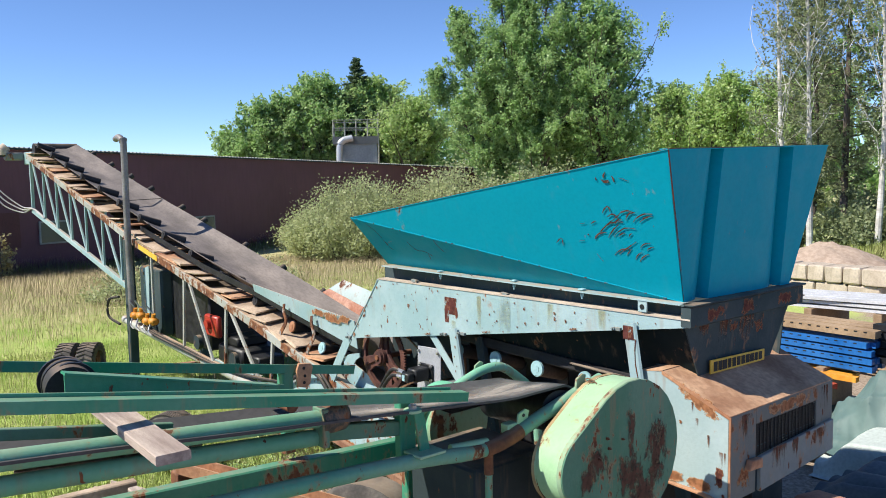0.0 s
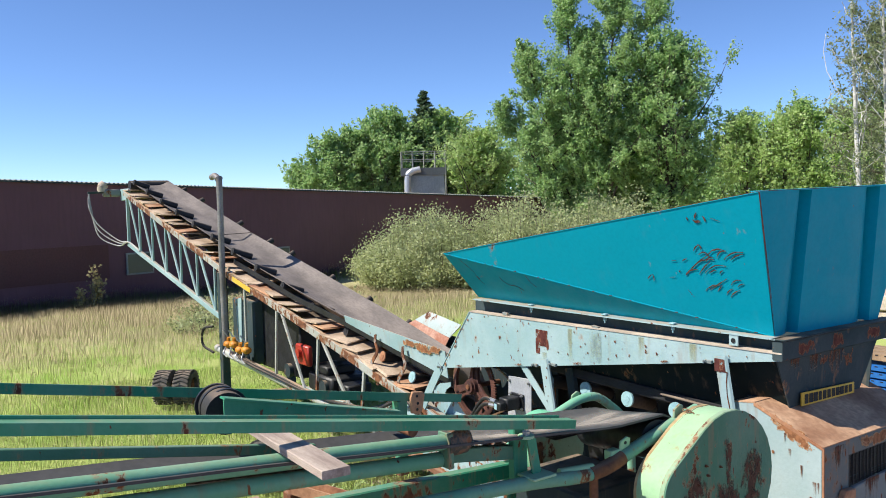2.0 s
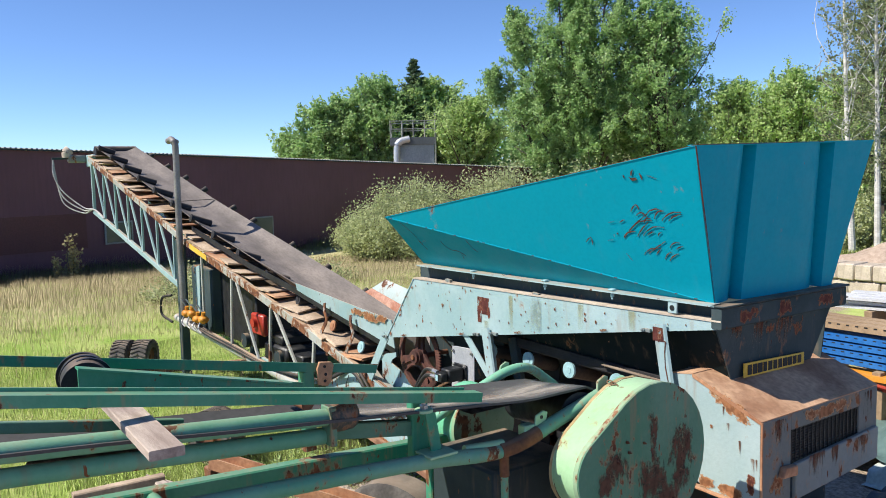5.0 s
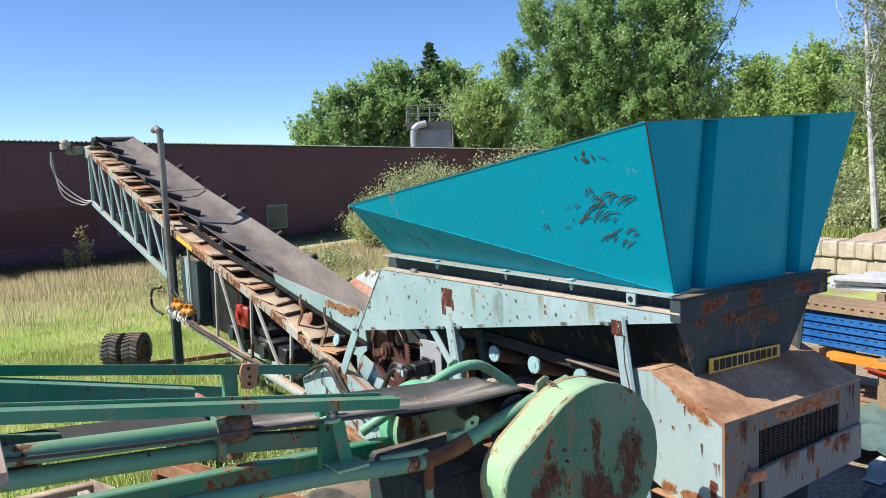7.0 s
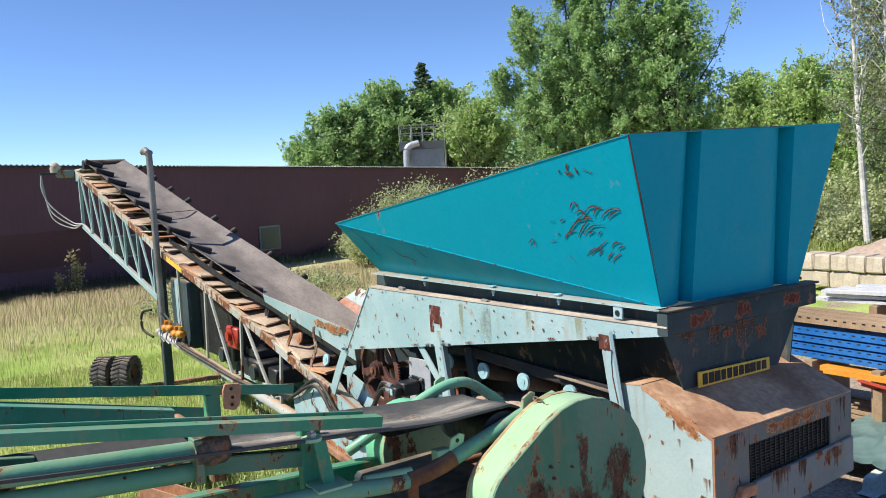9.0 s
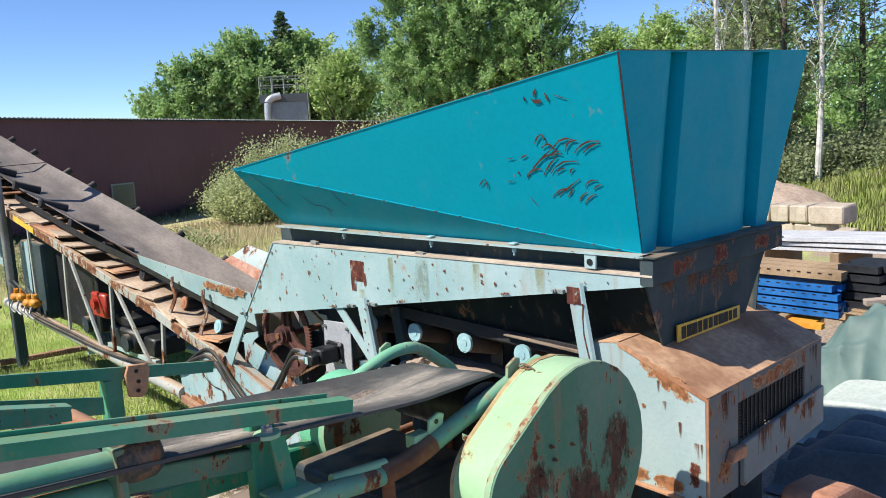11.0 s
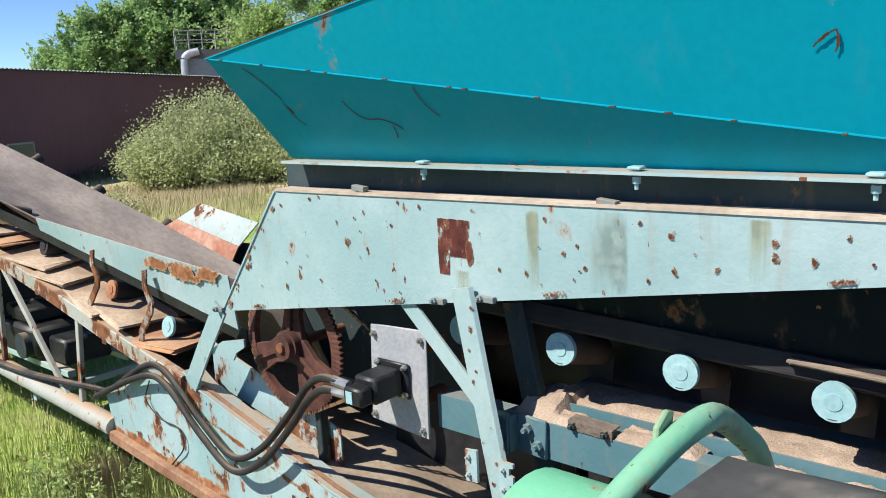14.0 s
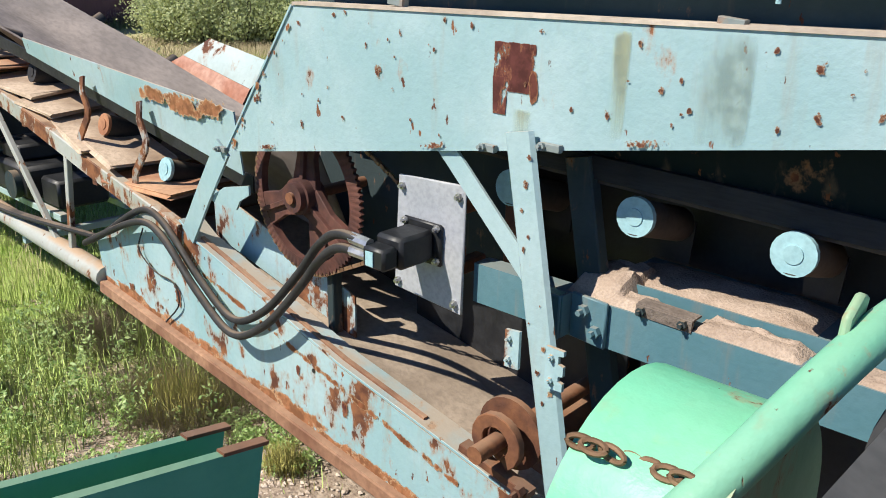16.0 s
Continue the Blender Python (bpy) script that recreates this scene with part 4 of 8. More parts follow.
part("side_panel", prism(B(), [(-0.27, 1.775), (-0.12, 1.79), (0.34, 1.60), (0.34, 1.13), (0.02, 1.10), (-0.25, 1.20)], "y", 1.21, 1.22), HOOD_BLUE, hood)
part("top_panel", panel(B(), [(-0.12, -0.052, 1.797), (0.352, -0.052, 1.606), (0.352, 1.222, 1.606), (-0.12, 1.222, 1.797)], 0.008, 6, 0.012, 2), HOOD_TOP, hood, "rust-orange dusty top plate")
part("back_panel", panel(B(), [(-0.27, -0.052, 1.78), (-0.115, -0.052, 1.80), (-0.115, 1.222, 1.80), (-0.27, 1.222, 1.78)], 0.008), HOOD_TOP, hood)
part("side_lip", panel(B(), [(-0.12, -0.056, 1.775), (0.35, -0.056, 1.585), (0.35, -0.056, 1.607), (-0.12, -0.056, 1.800)], 0.005), RUST_PLATE, hood)
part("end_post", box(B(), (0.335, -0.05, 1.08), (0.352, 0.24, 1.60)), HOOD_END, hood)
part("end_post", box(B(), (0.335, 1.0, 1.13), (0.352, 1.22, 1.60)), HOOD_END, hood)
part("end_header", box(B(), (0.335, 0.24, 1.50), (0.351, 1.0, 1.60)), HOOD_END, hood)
part("lower_bar", prism(B(), [(0.26, 1.08), (1.2, 1.13), (1.2, 1.34), (0.26, 1.30)], "x", 0.345, 0.375, 0.006), WORN_BAR, hood)
part("bar_ear", prism(B(), [(0.10, 1.25), (0.25, 1.24), (0.25, 1.30), (0.13, 1.31)], "x", 0.353, 0.395, 0.006), RUST_PLATE, hood, "bent rusty tab")
part("drum", tube(B(), [(0.12, 0.02, 1.38), (0.12, 1.15, 1.38)], 0.15, 20), RUBBER, hood, "dark tail drum")
wire = mesh_of("grille_bar", bar(B(), (0, 0, 0), (0, 0.78, 0), 0.008, 0.008), BLACK)
for i in range(12):
    shared("grille_bar", wire, (0.335, 0.23, 1.31 + 0.0165 * i), hood)
wire = mesh_of("grille_rod", bar(B(), (0, 0, 0), (0, 0, 0.2), 0.006, 0.006), BLACK)
for i in range(17):
    shared("grille_rod", wire, (0.341, 0.26 + 0.044 * i, 1.30), hood)

# chain wheel, motor and hoses
wheel = thing("chain_sprocket", (-3.24, 0.06, 1.36), "large rust-brown chain sprocket with three spokes", "sprocket")
c = Vector((-3.24, 0.05, 1.36))


def sprocket(r, teeth, depth):
    b = B()
    outer, inner = [], []
    for i in range(teeth * 2):
        a = math.pi * i / teeth
        k = r if i % 2 else r - 0.014
        outer.append((k * math.cos(a), k * math.sin(a)))
        inner.append(((r - 0.058) * math.cos(a), (r - 0.058) * math.sin(a)))
    rings = []
    for y in (-depth, depth):
        rings.append([[b.verts.new(c + Vector((p[0], y * (0.5 if ring is outer else 1), p[1]))) for p in ring] for ring in (outer, inner)])
    n = teeth * 2
    for i in range(n):
        j = (i + 1) % n
        for k in range(2):
            b.faces.new((rings[k][0][i], rings[k][0][j], rings[k][1][j], rings[k][1][i]))
            b.faces.new((rings[0][k][i], rings[0][k][j], rings[1][k][j], rings[1][k][i]))
    bmesh.ops.recalc_face_normals(b, faces=b.faces[:])
    return b


part("toothed_rim", sprocket(0.336, 84, 0.016), SPROCKET, wheel, smooth=False)
b = B()
tube(b, [c + Vector((0, -0.075, 0)), c + Vector((0, 0.05, 0))], 0.060, 22)
tube(b, [c + Vector((0, -0.05, 0)), c + Vector((0, 0.03, 0))], 0.075, 22)
part("hub", b, SPROCKET, wheel)
part("axle", tube(B(), [c + Vector((0, -0.088, 0)), c + Vector((0, 0.33, 0))], 0.024, 14), RUSTY, wheel)
part("bearing_plate", prism(B(), [(c.x - 0.055, c.z - 0.30), (c.x + 0.045, c.z - 0.30), (c.x + 0.06, c.z), (c.x - 0.06, c.z)], "y", 0.10, 0.112, 0.003), SPROCKET, wheel)
for a in (84, 203, 325):
    w = Vector((math.cos(radians(a)), 0, math.sin(radians(a))))
    n_ = Vector((-w.z, 0, w.x))
    b = B()
    ring = [c + w * 0.04 - n_ * 0.075, c + w * 0.16 - n_ * 0.052, c + w * 0.285 - n_ * 0.075, c + w * 0.285 + n_ * 0.075, c + w * 0.16 + n_ * 0.052, c + w * 0.04 + n_ * 0.075]
    prism(b, [(p.x, p.z) for p in ring], "y", c.y - 0.014, c.y + 0.014, 0.003)
    bar(b, c + w * 0.05 + Vector((0, -0.022, 0)), c + w * 0.28 + Vector((0, -0.018, 0)), 0.022, 0.022, n_)
    part("spoke", b, SPROCKET, wheel)
plate = thing("motor_plate", (-2.53, 0.0, 1.1), "grey bolted mounting plate with rusty edges", "mounting plate")
part("sheet", prism(B(), [(-2.668, 1.558), (-2.36, 1.571), (-2.366, 1.113), (-2.69, 1.136)], "y", 0.004, 0.016, 0.004), GREY_PLATE, plate)
for x, z in ((-2.645, 1.52), (-2.385, 1.53), (-2.395, 1.15), (-2.665, 1.165)):
    part("bolt", bolt(B(), (x, 0.004, z), (0, -1, 0), 0.014, 0.012), STEEL, plate, "zinc bolt")
part("stay", bar(B(), (-2.45, 0.017, 1.25), (-2.45, 0.2, 1.25), 0.05, 0.05), RUSTY, plate)
part("stay", bar(B(), (-2.45, 0.017, 1.47), (-2.45, 0.2, 1.47), 0.05, 0.05), RUSTY, plate)
motor = thing("hydraulic_motor", (-2.54, -0.07, 1.34), "black hydraulic motor bolted to the grey plate", "motor")
MX, MY, MZ = -2.54, 0.003, 1.345
part("housing", box(B(), (MX - 0.062, MY - 0.175, MZ - 0.055), (MX + 0.062, MY - 0.016, MZ + 0.055), 0.012), BLACK, motor)
part("flange", box(B(), (MX - 0.09, MY - 0.016, MZ - 0.075), (MX + 0.09, MY - 0.0005, MZ + 0.075), 0.006), BLACK, motor)
part("port_block", box(B(), (MX - 0.052, MY - 0.245, MZ - 0.045), (MX + 0.052, MY - 0.176, MZ + 0.03), 0.01), BLACK, motor)
part("type_plate", box(B(), (MX - 0.03, MY - 0.249, MZ - 0.035), (MX + 0.005, MY - 0.2455, MZ + 0.015), 0.0), CAP, motor, "pale type plate")
for x, z in ((-0.075, 0.062), (0.075, 0.062), (0.075, -0.055)):
    part("bolt", bolt(B(), (MX + x, MY - 0.016, MZ + z), (0, -1, 0), 0.013, 0.012), STEEL, motor, "zinc bolt")


def smooth_line(pts, steps=7):
    """A line that runs smoothly through the points."""
    pts = [Vector(p) for p in pts]
    pts = [pts[0] * 2 - pts[1]] + pts + [pts[-1] * 2 - pts[-2]]
    out = []
    for a, b_, c_, d in zip(pts, pts[1:], pts[2:], pts[3:]):
        for i in range(steps):
            t = i / steps
            out.append(0.5 * (2 * b_ + (c_ - a) * t + (2 * a - 5 * b_ + 4 * c_ - d) * t * t + (3 * b_ - a - 3 * c_ + d) * t ** 3))
    return out + [pts[-2]]


for k, name in ((0.0, "hose"), (1.0, "hose")):
    hose = thing("hydraulic_hose", (-3.5, -0.2, 0.8), "black hydraulic hose hanging in a loop from the motor", "hose", "motor hoses")
    o = Vector((0.06 * k, 0.03 - 0.05 * k, -0.035 * k))
    line = [(-2.58, -0.215, 1.37 - 0.04 * k), (-2.74, -0.21, 1.37 - 0.05 * k), (-2.95, -0.16, 1.26), (-3.13, -0.13, 1.08), (-3.36, -0.13, 0.86), (-3.6, -0.13, 0.75),
            (-3.85, -0.13, 0.87), (-4.15, -0.12, 1.07), (-4.38, -0.11, 1.08), (-4.75, -0.1, 0.88), (-5.05, -0.08, 0.75)]
    part("rubber", tube(B(), smooth_line([Vector(p) + (o if 1 < i < 9 else Vector((0, 0, 0))) for i, p in enumerate(line)]), 0.0175, 10), RUBBER, hose)
    part("fitting", tube(B(), [(-2.58, -0.215, 1.37 - 0.04 * k), (-2.67, -0.214, 1.375 - 0.045 * k)], 0.021, 8), STEEL, hose, "zinc hose fitting")

chain = thing("drive_chain", (-2.9, 0.0, 1.1), "rusty roller chain running round the sprocket", "chain")
b = B()
run = [(c.x + 0.334 * math.cos(radians(a)), 0.055, c.z + 0.334 * math.sin(radians(a))) for a in range(150, 292, 4)]
run += [(-3.12 + 0.56 * i / 22, 0.055, 1.05 + 0.27 * i / 22) for i in range(23)]
for i, (p, q) in enumerate(zip(run, run[1:])):
    s = 0.010 if i % 2 else 0.006
    bar(b, Vector(p) + Vector((0, -s, 0)), Vector(q) + Vector((0, -s, 0)), 0.003, 0.016)
    bar(b, Vector(p) + Vector((0, s, 0)), Vector(q) + Vector((0, s, 0)), 0.003, 0.016)
part("chain_run", b, BRASS, chain, smooth=False)
b = B()
for i in range(26):
    p = Vector((-2.55 - 0.024 * i, 0.055, 1.42 + 0.0125 * i))
    bar(b, p, p + Vector((-0.022, 0, 0.0115)), 0.018 if i % 2 else 0.010, 0.014)
part("upper_chain_run", b, BRASS, chain, smooth=False)

# sand spilled on the beams
def drift(x0, x1, y0, y1, z0, high, seed):
    """A long drift of sand with a ragged front."""
    b_ = B()
    nx, ny = int((x1 - x0) / 0.014), 12
    rows_ = []
    for i in range(nx + 1):
        x = x0 + (x1 - x0) * i / nx
        row = []
        for j in range(ny + 1):
            v = j / ny
            p = Vector((x * 6, v * 2, seed))
            h_ = high * (0.85 + 0.12 * noise.noise(p) + 0.30 * noise.noise(p * 3) + 0.10 * noise.noise(p * 9)) * min(1, 5 * v, 3 * (1 - v) + 0.5) * min(1, 8 * i / nx, 8 * (1 - i / nx))
            h_ += 0.004 * noise.noise(Vector((x * 70, v * 16, seed))) + 0.004 * noise.noise(Vector((x * 140, v * 32, seed)))
            row.append(b_.verts.new((x, y0 + (y1 - y0) * v, z0 + max(0.0, h_))))
        rows_.append(row)
    for i in range(nx):
        for j in range(ny):
            b_.faces.new((rows_[i][j], rows_[i + 1][j], rows_[i + 1][j + 1], rows_[i][j + 1]))
    bmesh.ops.recalc_face_normals(b_, faces=b_.faces[:])
    return tagged(part("sand_drift", b_, SANDY), "pinkish brown sand spilled along the feeder beam", "sand", kind="stuff")


drift(-1.93, -1.30, 0.19, 0.47, 1.302, 0.036, 2)
drift(-1.26, -0.75, 0.19, 0.42, 1.302, 0.030, 17)
drift(-0.70, 0.2, 0.19, 0.45, 1.302, 0.026, 19)
drift(-2.0, -1.80, 0.07, 0.34, 1.290, 0.078, 5)
drift(-1.86, -1.70, 0.066, 0.172, 1.293, 0.030, 7)
drift(-1.58, -1.27, 0.064, 0.172, 1.293, 0.032, 9)
drift(-1.20, -0.95, 0.064, 0.172, 1.293, 0.018, 13)
drift(-0.90, -0.3, 0.064, 0.172, 1.293, 0.028, 11)


# ---- the long conveyor ----
conv = thing("stacking_conveyor", (-9.0, 0.4, 0.0), "long pale blue lattice conveyor rising from the feeder", "conveyor")


def belt_z(x):
    return 1.60 - 0.232 * (x + 6.16)


def along(x, *knots):
    """Straight lines between (x, z) knots, given from the tail upwards."""
    for (x0, z0), (x1, z1) in zip(knots, knots[1:]):
        if x >= x1:
            break
    return z0 + (z1 - z0) * (x - x0) / (x1 - x0)


def chord_z(x):
    return along(x, (-4.05, 1.03), (-4.9, 1.20), (-5.8, 1.40), (-7.3, 1.695), (-9.4, 2.09), (-15.3, 3.50))


def near_edge(x):
    """The belt's near edge, lifted over the skirt at the tail."""
    return along(x, (-3.3, 1.60), (-3.86, 1.592), (-4.68, 1.605), (-5.93, 1.757), (-7.23, 1.975), (-9.2, 2.345), (-16.0, belt_z(-16.0)))


NEAR, FAR = -0.05, 1.08
# troughed belt
b = B()
xs = [-3.30 - 0.45 * i for i in range(28)]
prof = [(0.13, 0.0), (0.26, -0.055), (0.36, -0.085), (0.72, -0.085), (0.82, -0.055), (0.95, 0.0)]
top = []
for x in xs:
    lift, far = near_edge(x) - belt_z(x), 0.09 if x > -6.5 else max(0.0, 0.09 - (-6.5 - x) * 0.02)
    raised = (lift, lift * 0.62, lift * 0.3, far * 0.3, far * 0.7, far)
    top.append([b.verts.new((x, y, belt_z(x) + z + k + 0.012 * noise.noise(Vector((x * 0.8, y * 2, 0))))) for (y, z), k in zip(prof, raised)])
low = [[b.verts.new(v.co - Vector((0, 0, 0.014))) for v in row] for row in top]
for i in range(len(xs) - 1):
    for j in range(len(prof) - 1):
        b.faces.new((top[i][j], top[i][j + 1], top[i + 1][j + 1], top[i + 1][j]))
        b.faces.new((low[i][j], low[i + 1][j], low[i + 1][j + 1], low[i][j + 1]))
    for j in (0, len(prof) - 1):
        b.faces.new((top[i][j], top[i + 1][j], low[i + 1][j], low[i][j]))
bmesh.ops.recalc_face_normals(b, faces=b.faces[:])
part("belt", b, BELT, conv, "grey dusty rubber belt")
part("belt_repair", bar(B(), (-10.6, 0.14, belt_z(-10.6) + 0.045), (-10.8, 0.92, belt_z(-10.8) + 0.012), 0.04, 0.01), RUBBER, conv, "dark belt joint")
part("return_belt", bar(B(), (-3.6, 0.54, belt_z(-3.6) - 0.30), (-15.4, 0.54, belt_z(-15.4) - 0.26), 0.78, 0.012), RUBBER, conv)
part("head_drum", tube(B(), [(-15.55, 0.12, belt_z(-15.55) - 0.13), (-15.55, 0.96, belt_z(-15.55) - 0.13)], 0.13, 20), RUBBER, conv)
part("tail_drum", tube(B(), [(-2.12, 0.1, 0.62), (-2.12, 0.98, 0.62)], 0.13, 20), RUSTY, conv)
b = B()
tube(b, [(-2.07, -0.062, 0.82), (-2.07, -0.085, 0.82)], 0.125, 28)
tube(b, [(-2.07, -0.085, 0.82), (-2.07, -0.125, 0.82)], 0.05, 18)
part("tail_disc", b, RUSTY, conv, "rusty bearing disc")
part("tail_shaft", tube(B(), [(-2.07, 1.0, 0.82), (-2.07, -0.26, 0.82)], 0.03, 14), RUSTY, conv)
part("sprocket_strut", bar(B(), (-3.14, 0.10, 0.72), (-3.14, 0.10, 1.08), 0.05, 0.04, (1, 0, 0)), GRIMY_SHADED, conv)
part("bearing", sweep(B(), [(-2.07 + 0.075 * math.cos(radians(a)), -0.145, 0.82 + 0.075 * math.sin(radians(a))) for a in range(-60, 241, 25)], oblong(0.045, 0.03), (0, 1, 0)), RUSTY, conv)
part("bearing_foot", bar(B(), (-2.21, -0.145, 0.745), (-1.93, -0.145, 0.69), 0.05, 0.03), RUSTY, conv)
part("bearing_bolt", bolt(B(), (-1.95, -0.17, 0.71), (0, -1, 0), 0.02, 0.03), RUSTY, conv)
# idlers
for i in range(13):
    x = (-4.41, -5.02, -5.87)[i] if i < 3 else -5.87 - 0.92 * (i - 2)
    zi = belt_z(x) + 0.055
    r = part("idler", tube(B(), [(x, 0.10, zi), (x, 0.40, zi - 0.10)], 0.056, 16), RUBBER, conv, "dark idler roller")
    b = B()
    tube(b, [(x, 0.088, zi + 0.004), (x, 0.104, zi)], 0.060, 20)
    tube(b, [(x, 0.083, zi + 0.005), (x, 0.089, zi + 0.004)], 0.030, 14)
    part("idler_cap", b, (CAP, RUST_PLATE, SKIRT_RUBBER)[i] if i < 3 else SKIRT_RUBBER, r, ("white idler cap", "orange rusted idler cap", "grey idler cap")[min(i, 2)])
    part("idler", tube(B(), [(x, 1.0, belt_z(x) - 0.06), (x, 0.72, belt_z(x) - 0.15)], 0.05, 12), RUBBER, conv, "dark idler roller")
    part("idler_frame", sweep(B(), [(x + 0.07, NEAR + 0.02, belt_z(x) - 0.22), (x + 0.07, FAR - 0.02, belt_z(x) - 0.22)], oblong(0.05, 0.05)), RUSTY, conv)
for x in (-5.94, -6.95, -8.03, -9.42, -10.26, -11.6, -12.6, -13.65, -14.73):
    z = 1.575 - 0.2245 * (x + 5.94)
    part("idler_stub", tube(B(), [(x, 0.97, z - 0.05), (x, 1.09, z + 0.015)], 0.048, 12), RUBBER, conv, "stub of an idler on the far side")
# chords of the lattice
CHASSIS = painted("dust_caked_tube", (0.40, 0.42, 0.38), rust=0.55, chips=0.6, dust=1.0, fade=0.3)
CHORD = painted("sandy_rusted_chord", (0.38, 0.40, 0.36), rust=0.95, chips=0.7, dust=1.0, fade=0.25)
for y in (NEAR, FAR):
    part("top_chord", sweep(B(), [(x, y, chord_z(x)) for x in (-4.05, -4.9, -5.8, -7.3, -9.4, -15.3)], oblong(0.06, 0.10)), CHORD if y < 0 else BLUE, conv)
    part("bottom_chord", sweep(B(), [(-9.68, y, 1.37), (-15.15, y, 2.42)], oblong(0.06, 0.09)), BLUE, conv)
    part("head_post", bar(B(), (-15.12, y, 2.40), (-15.12, y, belt_z(-15.12) - 0.2), 0.06, 0.05, (1, 0, 0)), BLUE, conv)
    for i in range(6):
        x = -10.0 - 0.85 * i
        zb = 1.37 + (x + 9.68) * (-1.05 / 5.47)
        zt = belt_z(x) - 0.27
        part("lattice_upright", bar(B(), (x, y, zb), (x, y, zt), 0.035, 0.035, (1, 0, 0)), BLUE, conv)
        x2 = x - 0.72
        part("lattice_diagonal", bar(B(), (x, y, zb), (x2, y, belt_z(x2) - 0.27), 0.045, 0.03, (0, 1, 0)), BLUE, conv)
    # legs and chassis
    part("leg", bar(B(), (-9.68, y, 0.0), (-9.68, y, belt_z(-9.68) - 0.3), 0.13, 0.12, (1, 0, 0)), BLUE_DARK, conv)
    part("chassis_tube", tube(B(), [(-10.0, y, 0.86), (-4.9, y, 0.58)], 0.062, 12), CHASSIS, conv)
    for i, (x0, x1) in enumerate(((-8.75, -8.75), (-7.6, -7.7), (-7.45, -6.75), (-6.35, -6.45), (-6.25, -5.45), (-5.2, -5.3))):
        zb = 0.86 + (x1 + 10) * (-0.28 / 5.1)
        part("chassis_strut", bar(B(), (x1, y, zb), (x0, y, chord_z(x0) - 0.04), 0.04, 0.03, (0, 1, 0)), CHASSIS, conv)
part("foot_skid", bar(B(), (-10.02, -0.62, 0.05), (-9.62, 1.35, 0.05), 0.09, 0.07), FLANGE, conv)
# tail box
LEDGE = painted("sand_caked_blue_ledge", (0.25, 0.42, 0.46), rust=0.45, chips=0.6, dust=0.75, fade=0.2, grain=1.6)
for y in (NEAR - 0.005, FAR):
    part("tail_plate", prism(B(), [(-4.95, 0.80), (-4.60, 0.95), (-4.36, 1.09), (-4.06, 1.09), (-3.93, 1.013), (-3.33, 0.845), (-2.94, 0.735), (-2.25, 0.60), (-1.75, 0.49), (-1.75, 0.18), (-2.7, 0.30), (-3.6, 0.395), (-4.9, 0.52)], "y", y, y + 0.010), BLUE_RUSTY, conv)
    part("tail_flange", sweep(B(), [(-4.9, y, 0.535), (-3.6, y, 0.40), (-1.75, y, 0.19)], oblong(0.08, 0.07)), FLANGE, conv)
    inner = y + (0.055 if y < 0.5 else -0.045)
    part("tail_ledge", sweep(B(), [(-4.06, inner, 1.095), (-3.93, inner, 1.02), (-3.33, inner, 0.856), (-2.94, inner, 0.747), (-2.25, inner, 0.612), (-1.76, inner, 0.502)], oblong(0.115, 0.012)), LEDGE, conv, "blue ledge caked with sand")
    part("ledge_rib", sweep(B(), [(-3.93, inner - 0.02, 1.032), (-3.33, inner - 0.02, 0.868), (-2.94, inner - 0.02, 0.758), (-2.5, inner - 0.02, 0.672)], oblong(0.02, 0.012)), FLANGE, conv, "rusty weld along the ledge")
part("inner_plate", prism(B(), [(-4.05, 1.22), (-3.05, 0.95), (-3.05, 0.76), (-4.05, 0.98)], "y", 0.13, 0.138), BLUE_RUSTY, conv)

part("cross_board", panel(B(), [(-5.0, 0.02, 1.12), (-1.9, 0.02, 0.55), (-1.9, 1.0, 0.55), (-5.0, 1.0, 1.12)], 0.01, 4, 0.01), DECK, conv, "sandy brown deck")
# rust creeping up the near tail plate
YT = NEAR - 0.0062
rnd = random.Random(31)
def tail_low(x):
    return 0.52 + (x + 4.9) * -0.105
for i in range(13):
    x = -4.85 + 0.235 * i
    w, h_ = rnd.uniform(0.18, 0.30), rnd.uniform(0.02, 0.07)
    film("rust_bloom", [(x - w, YT - 0.0001 * i, tail_low(x - w) + 0.02), (x + w, YT - 0.0001 * i, tail_low(x + w) + 0.02), (x + w, YT - 0.0001 * i, tail_low(x + w) + 0.06 + h_), (x - w, YT - 0.0001 * i, tail_low(x - w) + 0.06 + h_)], BAND, conv)
for i in range(9):
    x = -4.0 + 0.2 * i
    z = 0.90 - (x + 4.0) * 0.235
    film("rust_bloom", [(x - 0.15, YT - 0.0015 - 0.0001 * i, z + 0.01), (x + 0.15, YT - 0.0015 - 0.0001 * i, z - 0.06), (x + 0.15, YT - 0.0015 - 0.0001 * i, z - 0.015), (x - 0.15, YT - 0.0015 - 0.0001 * i, z + 0.055)], BLOOM_ORANGE, conv)
for x, z, w, h_ in ((-4.37, 0.74, 0.05, 0.10), (-4.13, 0.69, 0.04, 0.09), (-4.6, 0.6, 0.05, 0.05), (-3.2, 0.62, 0.02, 0.04), (-2.9, 0.55, 0.03, 0.06), (-4.30, 0.58, 0.03, 0.04)):
    film("rust_bloom", [(x - w, YT - 0.0026, z - h_), (x + w, YT - 0.0026, z - h_), (x + w, YT - 0.0026, z + h_), (x - w, YT - 0.0026, z + h_)], BLOOM, conv)
for x, z in ((-3.5, 0.80), (-3.1, 0.66), (-3.82, 0.72)):
    part("plate_hole", tube(B(), [(x, YT - 0.002, z), (x, YT + 0.001, z)], 0.010, 10), BLACK, conv)
